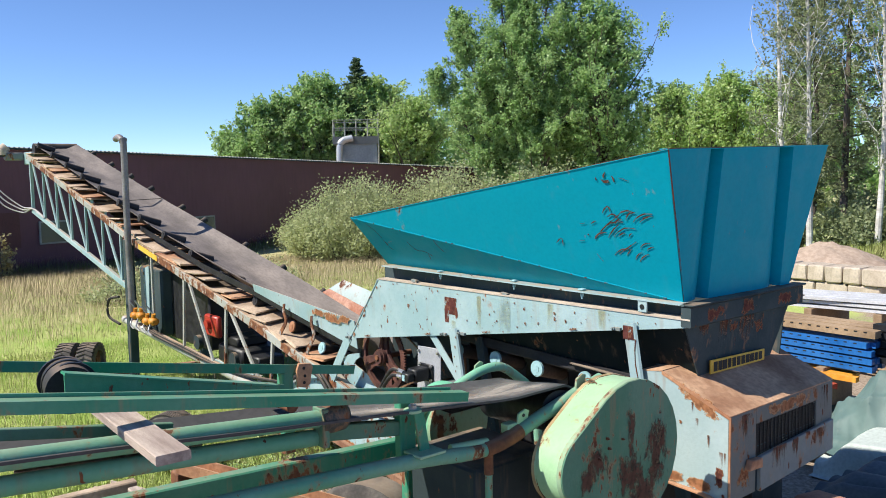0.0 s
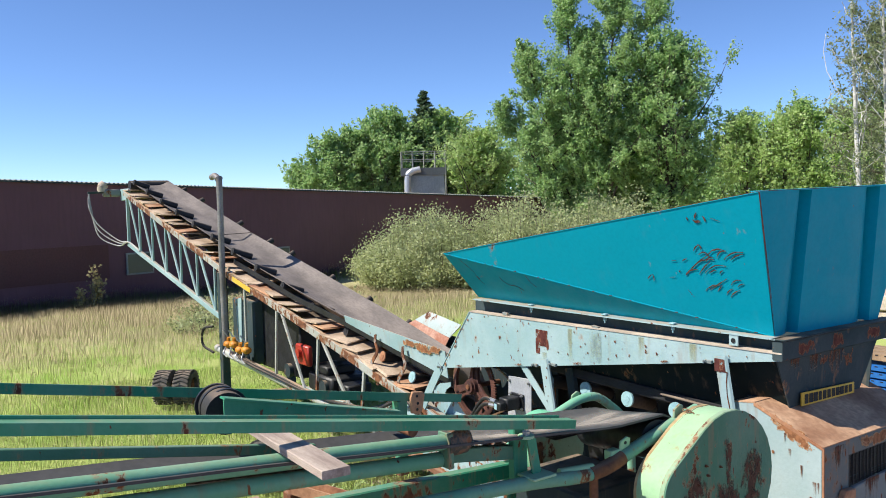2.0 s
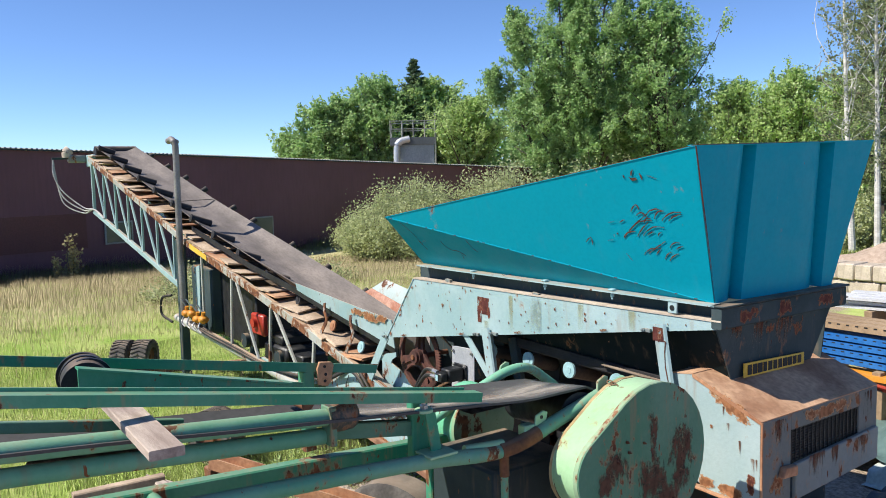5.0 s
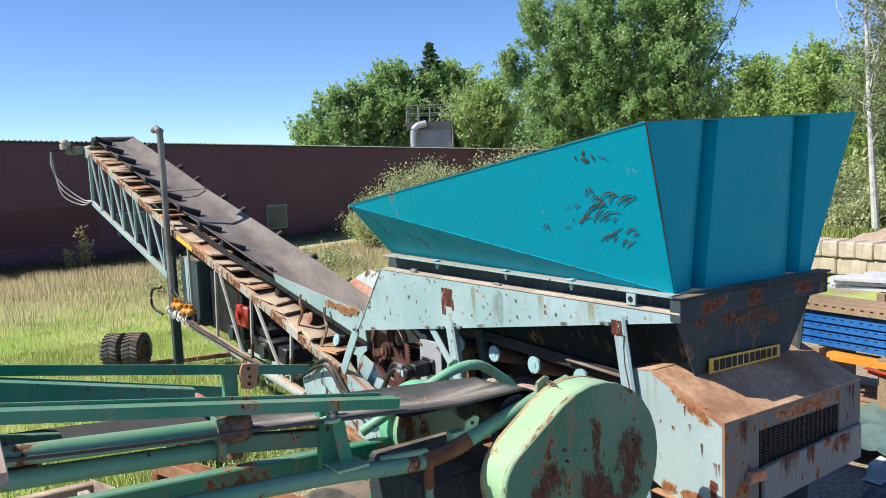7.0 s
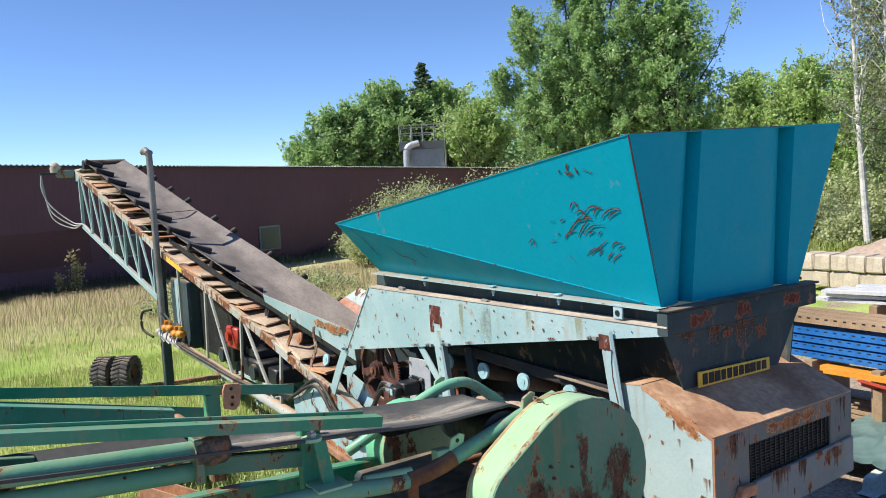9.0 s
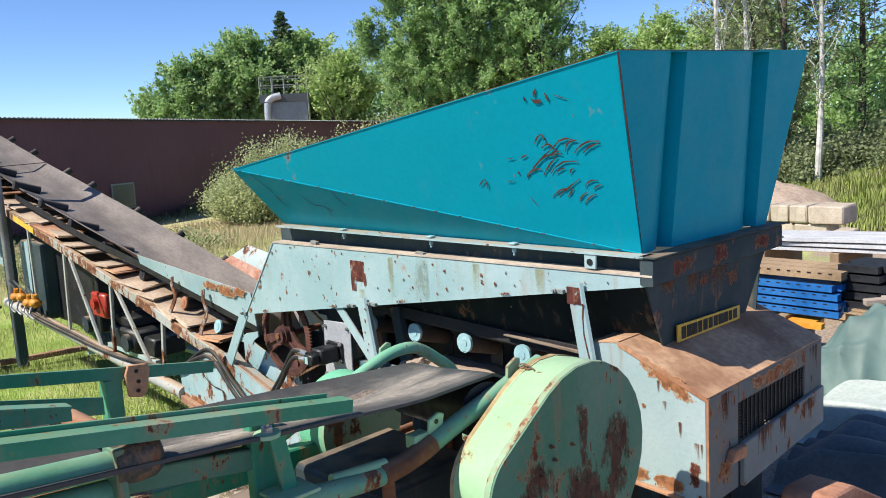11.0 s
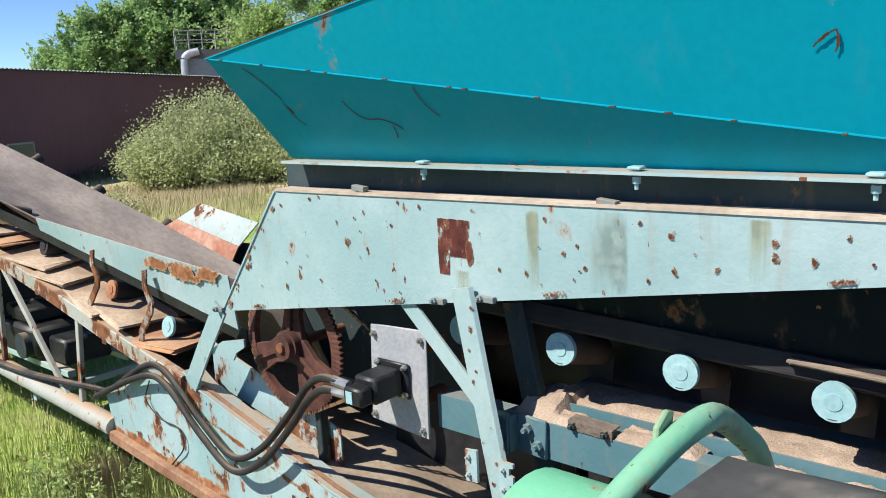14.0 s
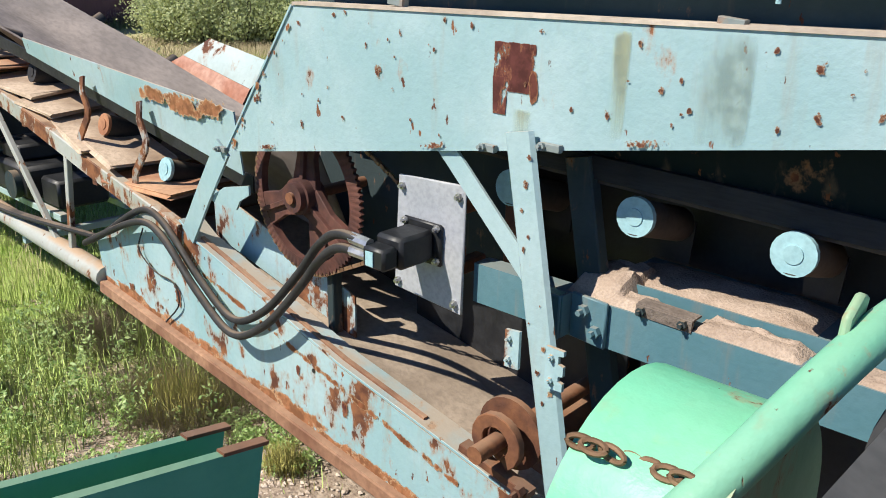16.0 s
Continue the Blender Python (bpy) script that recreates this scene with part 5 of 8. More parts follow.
part("loose_wire", tube(B(), smooth_line([(-4.40, YT - 0.01, 0.98), (-4.44, YT - 0.02, 0.86), (-4.30, YT - 0.02, 0.78), (-4.14, YT - 0.015, 0.76), (-4.10, YT - 0.02, 0.66), (-4.25, YT - 0.015, 0.52)]), 0.004, 6), RUBBER, conv, "thin loose wire")
# guide plates where the feeder drops its load
part("skirt_plate", panel(B(), [(-5.78, 0.04, 1.715), (-3.66, 0.04, 1.365), (-3.68, 0.022, 1.64), (-5.78, 0.022, 1.80)], 0.008, 5, 0.012), BLUE, conv)
flap = [(-9.4, 2.33), (-7.23, 1.93), (-5.78, 1.73), (-3.6, 1.37)]
part("skirt_flap", prism(B(), flap + [(x, z - 0.075) for x, z in reversed(flap)], "y", 0.046, 0.054), BLACK, conv, "black rubber flap below the skirt")
part("far_skirt", prism(B(), [(-5.3, belt_z(-5.3) + 0.10), (-3.5, 1.52), (-3.5, 0.62), (-5.3, 0.95)], "y", 1.125, 1.133), GRIMY_SHADED, conv)
for i, (x0, x1, d) in enumerate(((-4.50, -4.12, 0.075), (-4.28, -3.86, 0.11), (-4.02, -3.70, 0.09))):
    film("skirt_rust", [(x0, 0.016 - 0.0004 * i, 1.675 - d), (x1, 0.016 - 0.0004 * i, 1.668 - d), (x1, 0.005 - 0.0004 * i, 1.682), (x0, 0.005 - 0.0004 * i, 1.69)], BAND, conv, "orange rust along the skirt edge")
CHUTE_RUST = mottled("pinkish_rusted_plate", (0.36, 0.14, 0.085), (0.62, 0.42, 0.33), 3.5, 0.85, 0.0, 30, 0.003)
part("chute_plate", panel(B(), [(-5.98, 1.0, 1.545), (-5.10, 1.0, 1.34), (-5.05, 1.06, 1.49), (-5.80, 1.06, 1.635)], 0.01, 3, 0.02), CHUTE_RUST, conv, "orange rusted chute plate")
part("chute_edge", panel(B(), [(-5.80, 1.062, 1.636), (-5.05, 1.062, 1.491), (-4.92, 1.15, 1.655), (-5.60, 1.15, 1.755)], 0.01, 3, 0.02), FLAKY, conv, "pale flaking chute edge")
HOOK = painted("rust_streaked_hook", (0.25, 0.26, 0.25), rust=1.2, chips=0.8, dust=0.2, fade=0.2, grain=2.0)
for x0, z0, k in ((-4.415, 1.60, 1.0), (-4.99, 1.66, 0.92)):
    part("hook_stay", sweep(B(), [(x0, -0.01, z0), (x0 + 0.02, -0.03, z0 - 0.08 * k), (x0 + 0.075, -0.035, z0 - 0.17 * k), (x0 + 0.06, -0.035, z0 - 0.22 * k), (x0 - 0.07, -0.03, z0 - 0.36 * k), (x0 - 0.11, -0.03, z0 - 0.53 * k)], oblong(0.045, 0.012), (0, 1, 0)), HOOK, conv, "bent rusty hook strap")
part("hanger", sweep(B(), [(-3.63, -0.07, 1.51), (-3.80, -0.07, 1.28), (-3.98, -0.06, 1.04)], oblong(0.10, 0.012), (0, 1, 0)), BLUE, conv)
part("hanger_arm", prism(B(), [(-3.80, 1.25), (-3.58, 1.245), (-3.55, 1.29), (-3.48, 1.33), (-3.48, 1.37), (-3.66, 1.33)], "y", -0.060, -0.050), BLUE, conv)
# boards under the belt, like steps
rnd = random.Random(3)
for i in range(30):
    x = -4.45 - 0.37 * i
    z = chord_z(x) + 0.055 + (0.035 if i % 2 else 0.0) + rnd.uniform(-0.012, 0.012)
    long = 0.30 if i % 2 == 0 else 0.17
    b = B()
    box(b, (-long - rnd.uniform(0, 0.06), -0.18, -0.011), (long * 0.8 + rnd.uniform(0, 0.06), 0.10 + rnd.uniform(0, 0.16), 0.011), 0.004)
    for v in b.verts:
        v.co += Vector((rnd.uniform(-0.025, 0.025), rnd.uniform(-0.01, 0.01), 0.2 * v.co.x ** 2 + rnd.uniform(-0.006, 0.006)))
    ob = shared("board", mesh_of("board", b, PLANK if i % 5 else RUST_PLATE), (x, 0.12, z), conv, (rnd.uniform(-6, 6), rnd.uniform(-2, 11), rnd.uniform(-9, 9)))
    ob.matrix_parent_inverse = Matrix.Translation(-conv.location)
# head end motor, exhaust pipe, tank, valves
part("head_bracket", box(B(), (-15.85, 0.0, 3.35), (-15.25, 0.06, 3.60), 0.01), BLUE, conv)
part("head_gearbox", box(B(), (-16.05, -0.34, 3.44), (-15.80, 0.0, 3.60), 0.03), WORN_BAR, conv)
part("head_motor", tube(B(), smooth_line([(-15.92, -0.36, 3.55), (-15.92, -0.36, 3.66), (-15.92, -0.30, 3.72)]), 0.10, 16), SAND_LEDGE, conv, "pale beige head motor")
part("head_arm", bar(B(), (-15.92, -0.34, 3.54), (-15.92, -0.66, 3.53), 0.06, 0.05), GRIMY_SHADED, conv)
PIPE = mottled("dull_grey_pipe", (0.19, 0.175, 0.17), (0.33, 0.31, 0.30), 3, 0.55, 0.3, 40, 0.001)
CABLE = mottled("pale_dusty_cable", (0.36, 0.34, 0.34), (0.50, 0.48, 0.47), 6, 0.8)
part("exhaust_pipe", tube(B(), smooth_line([(-9.36, -0.15, 1.0), (-9.38, -0.15, 2.2), (-9.36, -0.15, 3.45), (-9.40, -0.15, 3.58), (-9.54, -0.15, 3.64), (-9.68, -0.15, 3.62)]), 0.048, 12), PIPE, conv, "dull grey stand pipe with a bent top")
part("tank", box(B(), (-9.55, 0.05, 0.75), (-8.70, 0.95, 1.72), 0.03), BLUE_DARK, conv, "dark blue steel tank")
part("tank_strip", prism(B(), [(-9.36, 1.7), (-9.10, 1.75), (-9.15, 1.05), (-9.26, 0.95)], "y", 0.03, 0.046), BLUE, conv)
part("engine_box", prism(B(), [(-8.80, 0.72), (-7.42, 0.72), (-7.42, 1.46), (-8.80, 1.78)], "y", 0.20, 0.95, 0.02), BLACK, conv, "dark engine box")
part("engine_part", tube(B(), [(-7.75, 0.14, 0.80), (-7.75, 0.199, 0.80)], 0.1, 14), GRIMY_SHADED, conv)
b = B()
box(b, (-7.25, 0.22, 0.62), (-6.55, 0.80, 0.86), 0.03)
box(b, (-7.05, 0.26, 0.861), (-6.75, 0.70, 0.98), 0.02)
box(b, (-6.53, 0.30, 0.60), (-6.25, 0.66, 0.80), 0.02)
part("engine", b, BLACK, conv, "small dark engine")
part("engine_pulley", tube(B(), [(-6.72, 0.17, 0.72), (-6.72, 0.218, 0.72)], 0.10, 18), GRIMY_SHADED, conv)
part("air_filter", tube(B(), [(-7.18, 0.30, 0.92), (-7.18, 0.62, 0.92)], 0.055, 12), GRIMY_SHADED, conv)
part("engine_bearer", bar(B(), (-7.42, 0.28, 0.585), (-6.15, 0.28, 0.575), 0.06, 0.05), BLUE, conv)
part("engine_bearer", bar(B(), (-7.42, 0.74, 0.585), (-6.15, 0.74, 0.575), 0.06, 0.05), BLUE, conv)
for x in (-7.40, -6.18):
    part("cross_bearer", bar(B(), (x, NEAR + 0.06, 0.54 - 0.055 * (x + 7.3)), (x, FAR - 0.06, 0.54 - 0.055 * (x + 7.3)), 0.05, 0.05), BLUE, conv)
part("red_housing", box(B(), (-7.42, 0.12, 0.96), (-7.02, 0.199, 1.24), 0.02), RED, conv, "red sheet housing")
part("red_cap", tube(B(), [(-7.26, 0.07, 1.12), (-7.26, 0.119, 1.12)], 0.065, 14), RED, conv, "red round cap")
part("yellow_mark", prism(B(), [(-9.15, chord_z(-9.15) + 0.04), (-8.45, chord_z(-8.45) + 0.04), (-8.45, chord_z(-8.45) - 0.035), (-9.15, chord_z(-9.15) - 0.035)], "y", NEAR - 0.036, NEAR - 0.033), YELLOW, conv, "yellow painted mark")
for i in range(4):
    x = -9.28 + 0.24 * i
    b = B()
    lift = 0.03 * math.sin(i * 2.1)
    box(b, (x - 0.075, -0.20, 0.97 + lift), (x + 0.075, -0.07, 1.07 + lift), 0.03)
    v = part("valve", b, ORANGE, conv, "orange control valve")
    part("valve_cap", tube(B(), [(x, -0.135, 1.071 + lift), (x + 0.02, -0.135, 1.13 + lift)], 0.03, 8), ORANGE, v)
    part("lever", tube(B(), [(x, -0.14, 1.13 + lift), (x - 0.05, -0.20, 1.24 + lift)], 0.011, 6), STEEL, v)
    part("valve_pipe", tube(B(), smooth_line([(x, -0.18, 0.98 + lift), (x + 0.02, -0.22, 0.90), (x + 0.09, -0.20, 0.84)]), 0.013, 6), STEEL, v)
for i in range(4):
    o = rnd.uniform(-0.05, 0.05)
    part("cable", tube(B(), smooth_line([(-9.13 + 0.2 * i, -0.12, 0.98), (-8.75, -0.13 + o, 0.86 + o * 0.5), (-7.6, -0.12 + o, 0.80 - 0.02 * i), (-6.2, -0.10 + o * 0.5, 0.72), (-4.95, -0.05, 0.80)]), 0.017, 8), RUBBER, conv)
part("side_hose", tube(B(), smooth_line([(-9.7, -0.22, 1.26), (-9.92, -0.3, 1.2), (-9.98, -0.3, 0.95), (-9.72, -0.22, 0.84)]), 0.02, 8), RUBBER, conv)
for k in (0, 1, 2):
    part("head_cable", tube(B(), smooth_line([(-15.92, -0.64, 3.53), (-15.85, -0.66 + 0.02 * k, 3.2), (-15.72, -0.52, 2.84 - 0.12 * k), (-15.42, -0.2, 2.50 - 0.06 * k), (-15.0, -0.09, 2.46), (-14.2, -0.09, 2.30)]), 0.014, 6), CABLE, conv)


def tyre(r, w, tread):
    """A tyre on its rim about the local y axis: carcass, lugs, rim."""
    b = B()
    n = 36
    prof = [(-w / 2, r * 0.58), (-w / 2, r * 0.86), (-w * 0.40, r * 0.97), (w * 0.40, r * 0.97), (w / 2, r * 0.86), (w / 2, r * 0.58)]
    rings = [[b.verts.new((k * math.cos(2 * math.pi * i / n), y, k * math.sin(2 * math.pi * i / n))) for y, k in prof] for i in range(n)]
    for i in range(n):
        q, s = rings[i], rings[(i + 1) % n]
        for j in range(len(prof)):
            b.faces.new((q[j], q[(j + 1) % len(prof)], s[(j + 1) % len(prof)], s[j]))
    for i in range(tread):
        a = 2 * math.pi * i / tread
        for s in (-1, 1):
            p = Vector((r * 0.98 * math.cos(a), s * w * 0.46, r * 0.98 * math.sin(a)))
            a2 = a + 0.16
            q = Vector((r * 0.98 * math.cos(a2), s * w * 0.03, r * 0.98 * math.sin(a2)))
            bar(b, p, q, 0.032 if tread < 40 else 0.016, 0.03 if tread < 40 else 0.014, (math.cos(a), 0, math.sin(a)))
    bmesh.ops.recalc_face_normals(b, faces=b.faces[:])
    rim = B()
    tube(rim, [(0, -w * 0.30, 0), (0, w * 0.30, 0)], r * 0.585, 24)
    tube(rim, [(0, -w * 0.42, 0), (0, w * 0.42, 0)], r * 0.2, 16)
    return mesh_of("tyre", b, TYRE, True), mesh_of("rim", rim, RUSTY, True)


for name, spots, r, w, turn in (("conveyor_wheel", ((-10.31, -0.82), (-10.11, -0.56)), 0.27, 0.27, -39), ("trailer_wheel", ((-5.47, -1.12),), 0.295, 0.26, 30)):
    carcass, rim = tyre(r, w, 26) if r < 0.28 else tyre(r, w, 72)
    for x, y in spots:
        t = thing(name, (x, y, r), "small black trailer wheel with chevron tread standing in the grass", "wheel", "wheels in the grass")
        t.rotation_euler = (0, 0, radians(turn))
        for nm, data in (("tyre", carcass), ("rim", rim)):
            o = new(nm, data)
            o.parent = t


# ---- the green side conveyor ----
green = thing("side_conveyor", (-0.5, -2.5, 0.0), "worn green tubular side conveyor with a sagging grey belt", "conveyor")


def rail_z(y):
    return 1.926 - 0.176 * (y + 1.668)


def near_rail_z(y):
    return 1.995 - 0.172 * (y + 1.74)


part("near_rail", sweep(B(), [(-0.02, -1.74, near_rail_z(-1.74)), (-0.02, -9.0, near_rail_z(-9.0))], ell(0.065, 0.044, 0.008)), GREEN, green)
part("near_rail_lip", sweep(B(), [(-0.092, -1.80, near_rail_z(-1.8) + 0.004), (-0.092, -9.0, near_rail_z(-9.0) + 0.004)], oblong(0.010, 0.018)), GREEN, green)
part("far_rail", sweep(B(), [(-1.168, -1.668, rail_z(-1.668)), (-1.205, -9.0, rail_z(-9.0))], [(0.0, -0.008), (0.0, -0.05), (-0.055, -0.05), (-0.055, 0.0), (-0.047, 0.0), (-0.047, -0.042), (-0.008, -0.042), (-0.008, -0.008)]), GREEN, green)
for x, z in ((-1.117, 0.0005), (-1.164, -0.0075)):
    part("worn_tip", bar(B(), (x, -1.664, rail_z(-1.664) + z), (x, -1.70, rail_z(-1.70) + z), 0.009, 0.003), RUSTY, green, "rust-worn rail tip")
part("rail_bracket", prism(B(), [(-2.065, 1.875), (-2.01, 1.86), (-1.985, 1.88), (-1.975, 1.935), (-1.965, 1.975), (-1.98, 1.995), (-2.055, 2.005), (-2.07, 1.965)], "x", -1.104, -1.088, 0.003), RUST_PLATE, green, "rusty bolted bracket")
for y, z in ((-2.025, 1.975), (-2.02, 1.93), (-2.025, 1.893)):
    part("bracket_hole", tube(B(), [(-1.089, y, z), (-1.0855, y, z)], 0.009, 10), BLACK, green)
part("inner_rail", bar(B(), (-0.45, -4.44, 2.25), (-0.45, -3.03, 2.00), 0.03, 0.045), MINT_RUSTY_SHADED, green, "rusty inner rail")
part("rail_post", bar(B(), (-1.15, -2.11, 1.50), (-1.15, -2.11, rail_z(-2.11) - 0.05), 0.07, 0.07, (1, 0, 0)), GREEN, green)
part("rail_post", bar(B(), (-0.15, -2.03, 1.70), (-0.15, -2.03, near_rail_z(-2.03) - 0.046), 0.09, 0.05, (1, 0, 0)), GREEN, green)
# troughed belt
b = B()


def side_belt(x, y, lift=0.0):
    """The belt: its end lies straight over the drum, then it sags into a trough."""
    f = (x + 0.86) / 0.83
    end = -0.69 - 0.30 * f
    run = max(0.0, end - y)
    flat = 1.732 + 0.175 * f + 0.085 * run * (1 - f) + max(0.0, run - 0.45) * 0.10 * f
    sag = min(1.0, run / 0.55) * (0.075 * math.sin(math.pi * min(1, f * 1.25) ** 0.8) if f < 0.8 else 0.0)
    over = max(0.0, y - end + 0.05)
    return flat - sag - 9.0 * over * over + lift + 0.006 * noise.noise(Vector((x * 2, y * 1.3, 1)))


prof = [-0.86 + 0.83 * k / 10 for k in range(11)]
ys = [0.10, 0.06, 0.03, 0.0] + [-0.05 - 0.12 * i for i in range(60)]
top = [[b.verts.new((x, -0.69 - 0.30 * (x + 0.86) / 0.83 + y, side_belt(x, -0.69 - 0.30 * (x + 0.86) / 0.83 + y))) for x in prof] for y in ys]
low = [[b.verts.new(v.co - Vector((0, 0, 0.012))) for v in row] for row in top]
for i in range(len(ys) - 1):
    for j in range(len(prof) - 1):
        b.faces.new((top[i][j], top[i + 1][j], top[i + 1][j + 1], top[i][j + 1]))
        b.faces.new((low[i][j], low[i][j + 1], low[i + 1][j + 1], low[i + 1][j]))
    for j in (0, len(prof) - 1):
        b.faces.new((top[i][j], top[i + 1][j], low[i + 1][j], low[i][j]))
for i in (0, len(ys) - 1):
    for j in range(len(prof) - 1):
        b.faces.new((top[i][j], top[i][j + 1], low[i][j + 1], low[i][j]))
bmesh.ops.recalc_face_normals(b, faces=b.faces[:])
part("belt", b, BELT_PALE, green, "grey sand-dusted rubber belt")
b = B()
uv = b.loops.layers.uv.new("uv")
span = [y for y in ys if -2.7 < y < -0.04]
lay = [[b.verts.new((x, -0.69 - 0.30 * (x + 0.86) / 0.83 + y, side_belt(x, -0.69 - 0.30 * (x + 0.86) / 0.83 + y, 0.003))) for x in prof] for y in span]
for i in range(len(span) - 1):
    for j in range(len(prof) - 1):
        face = b.faces.new((lay[i][j], lay[i + 1][j], lay[i + 1][j + 1], lay[i][j + 1]))
        for loop, (p, q) in zip(face.loops, ((j, i), (j, i + 1), (j + 1, i + 1), (j + 1, i))):
            loop[uv].uv = ((p / (len(prof) - 1)) ** 1.45, (q / (len(span) - 1)) ** 0.47)
part("sand_dust", b, DUST, green, "beige sand dust on the belt")
part("drum", tube(B(), [(-0.86, -0.78, 1.60), (-0.03, -1.08, 1.762)], 0.115, 26), BLACK, green, "black end drum")
tagged(part("sand_heap", heap(B(), (-0.60, -1.24, 1.730), (0.115, 0.22, 0.030), 8, 40, 0.6), GRIT), "brown sand left on the grey belt", "sand", kind="stuff")
# tubes
PIVOT = painted("flaked_pivot_paint", (0.03, 0.04, 0.034), rust=0.58, chips=0.7, dust=0.15, fade=0.05)
part("main_tube", tube(B(), [(-0.10, -2.52, 2.012), (-0.10, -5.6, 2.292)], 0.037, 16), SEA, green)
b = B()
for i, (y, r) in enumerate(((-2.525, 0.058), (-2.465, 0.066), (-2.415, 0.064), (-2.392, 0.050), (-2.385, 0.018))):
    ring = [b.verts.new((-0.10 + r * math.cos(2 * math.pi * k / 18), y, 2.005 + r * math.sin(2 * math.pi * k / 18))) for k in range(18)]
    if i:
        for k in range(18):
            b.faces.new((last[k], last[(k + 1) % 18], ring[(k + 1) % 18], ring[k]))
    last = ring
b.faces.new(last)
bmesh.ops.recalc_face_normals(b, faces=b.faces[:])
part("tube_end", b, PIVOT, green, "dark pivot end with flaked paint")
part("pivot_plate", prism(B(), [(-2.53, 1.89), (-2.50, 1.89), (-2.50, 2.06), (-2.53, 2.06)], "x", -0.145, -0.055, 0.004), MINT_RUSTY_SHADED, green)
part("lower_tube", tube(B(), [(-0.13, -2.50, 1.92), (-0.13, -5.6, 2.185)], 0.036, 16), SEA, green)
part("link_bar", bar(B(), (-0.16, -2.50, 1.93), (-0.16, -2.06, 1.86), 0.05, 0.07), MINT_RUSTY_SHADED, green)
part("swing_tube", tube(B(), smooth_line([(0.01, -0.80, 1.90), (-0.01, -1.03, 1.835), (-0.035, -1.27, 1.756), (-0.04, -1.44, 1.705), (-0.04, -1.60, 1.682), (-0.04, -1.75, 1.688), (-0.04, -2.04, 1.725), (-0.04, -2.47, 1.757), (-0.04, -3.2, 1.80), (-0.05, -5.0, 1.90)]), 0.036, 14), SEA, green)
part("clamp_shell", tube(B(), smooth_line([(-0.04, -1.38, 1.722), (-0.04, -1.44, 1.705), (-0.04, -1.54, 1.687), (-0.04, -1.63, 1.682)]), 0.0395, 14), RUSTY, green, "rusted clamp shell")
b = B()
prism(b, [(-1.395, 1.75), (-1.315, 1.775), (-1.305, 1.815), (-1.335, 1.828), (-1.385, 1.81)], "x", -0.055, -0.043, 0.003)
part("tube_lug", b, MINT, green)
part("lug_hole", tube(B(), [(-0.0425, -1.35, 1.797), (-0.0405, -1.35, 1.797)], 0.010, 10), BLACK, green)
part("tube_lug", box(B(), (-0.10, -1.46, 1.715), (-0.045, -1.385, 1.768), 0.005), MINT, green)
part("tie_tube", tube(B(), [(-0.05, -1.60, 1.712), (-0.07, -1.82, 1.722)], 0.022, 10), MINT, green)
part("stay_plate", bar(B(), (-0.045, -2.0, 1.765), (-0.05, -2.03, 1.955), 0.055, 0.014, (1, 0, 0)), GREEN, green)
part("stay_foot", box(B(), (-0.10, -2.08, 1.755), (0.03, -1.93, 1.768), 0.003), MINT, green)
part("bolt", bolt(B(), (-0.05, -2.06, 1.972), (0, 0, 1), 0.020, 0.018), STEEL, green, "zinc nut")
part("washer", tube(B(), [(-0.05, -2.06, 1.958), (-0.05, -2.06, 1.971)], 0.042, 14), MINT, green)
part("hoop_tube", tube(B(), smooth_line([(-1.14, -1.36, 1.47), (-1.026, -1.13, 1.627), (-0.965, -0.94, 1.735), (-0.935, -0.83, 1.783), (-0.92, -0.73, 1.795), (-0.92, -0.64, 1.772), (-0.915, -0.52, 1.69), (-0.91, -0.42, 1.60), (-0.905, -0.36, 1.45), (-0.905, -0.34, 1.2)]), 0.030, 14), HOOP, green)
part("hoop_lug", prism(B(), [(-0.875, 1.77), (-0.80, 1.795), (-0.79, 1.83), (-0.82, 1.842), (-0.865, 1.82)], "x", -0.965, -0.952, 0.004), MINT_EDGE, green)
part("drive_cover", sweep(B(), [(-1.20, -0.975, 1.455), (-0.985, -0.975, 1.455)], circle(0.238, 40)), AQUA, green, "mint green rounded drive cover")
part("cover_seam", sweep(B(), [(-1.012, -0.975, 1.455), (-0.984, -0.975, 1.455)], circle(0.2425, 40)), MINT_EDGE, green)
def chain_link(bm, at, way, tilt, long=0.030, wide=0.012, r=0.005):
    """One oval link lying along a direction, turned about it."""
    w = Vector(way).normalized()
    s = w.cross(Vector((0, 0, 1))).normalized()
    u = Matrix.Rotation(radians(tilt), 3, w) @ s
    ring = [Vector(at) + w * long * math.cos(2 * math.pi * k / 14) * (1.0 if abs(math.cos(2 * math.pi * k / 14)) > 0.5 else 1.1) + u * wide * math.sin(2 * math.pi * k / 14) for k in range(15)]
    return tube(bm, ring, r, 6)


for i in range(7):
    p = Vector((-1.185 + 0.024 * i, -1.125 + 0.003 * i - 0.010 * math.sin(i * 1.3), 1.650 + 0.006 * math.sin(i * 1.3)))
    part("cover_chain_link", chain_link(B(), p, (1, 0.15 * math.cos(i * 1.3), 0.1 * math.cos(i)), 35 if i % 2 else 80, 0.019, 0.009, 0.0042), BRASS, green)
part("under_frame", bar(B(), (-1.1, -0.9, 1.35), (-1.15, -6.0, 1.60), 0.08, 0.10), GREEN, green)
for y in (-3.0, -5.0):
    part("cross_tube", tube(B(), [(-1.15, y, 1.46), (0.0, y, 1.46)], 0.035, 12), GREEN, green)
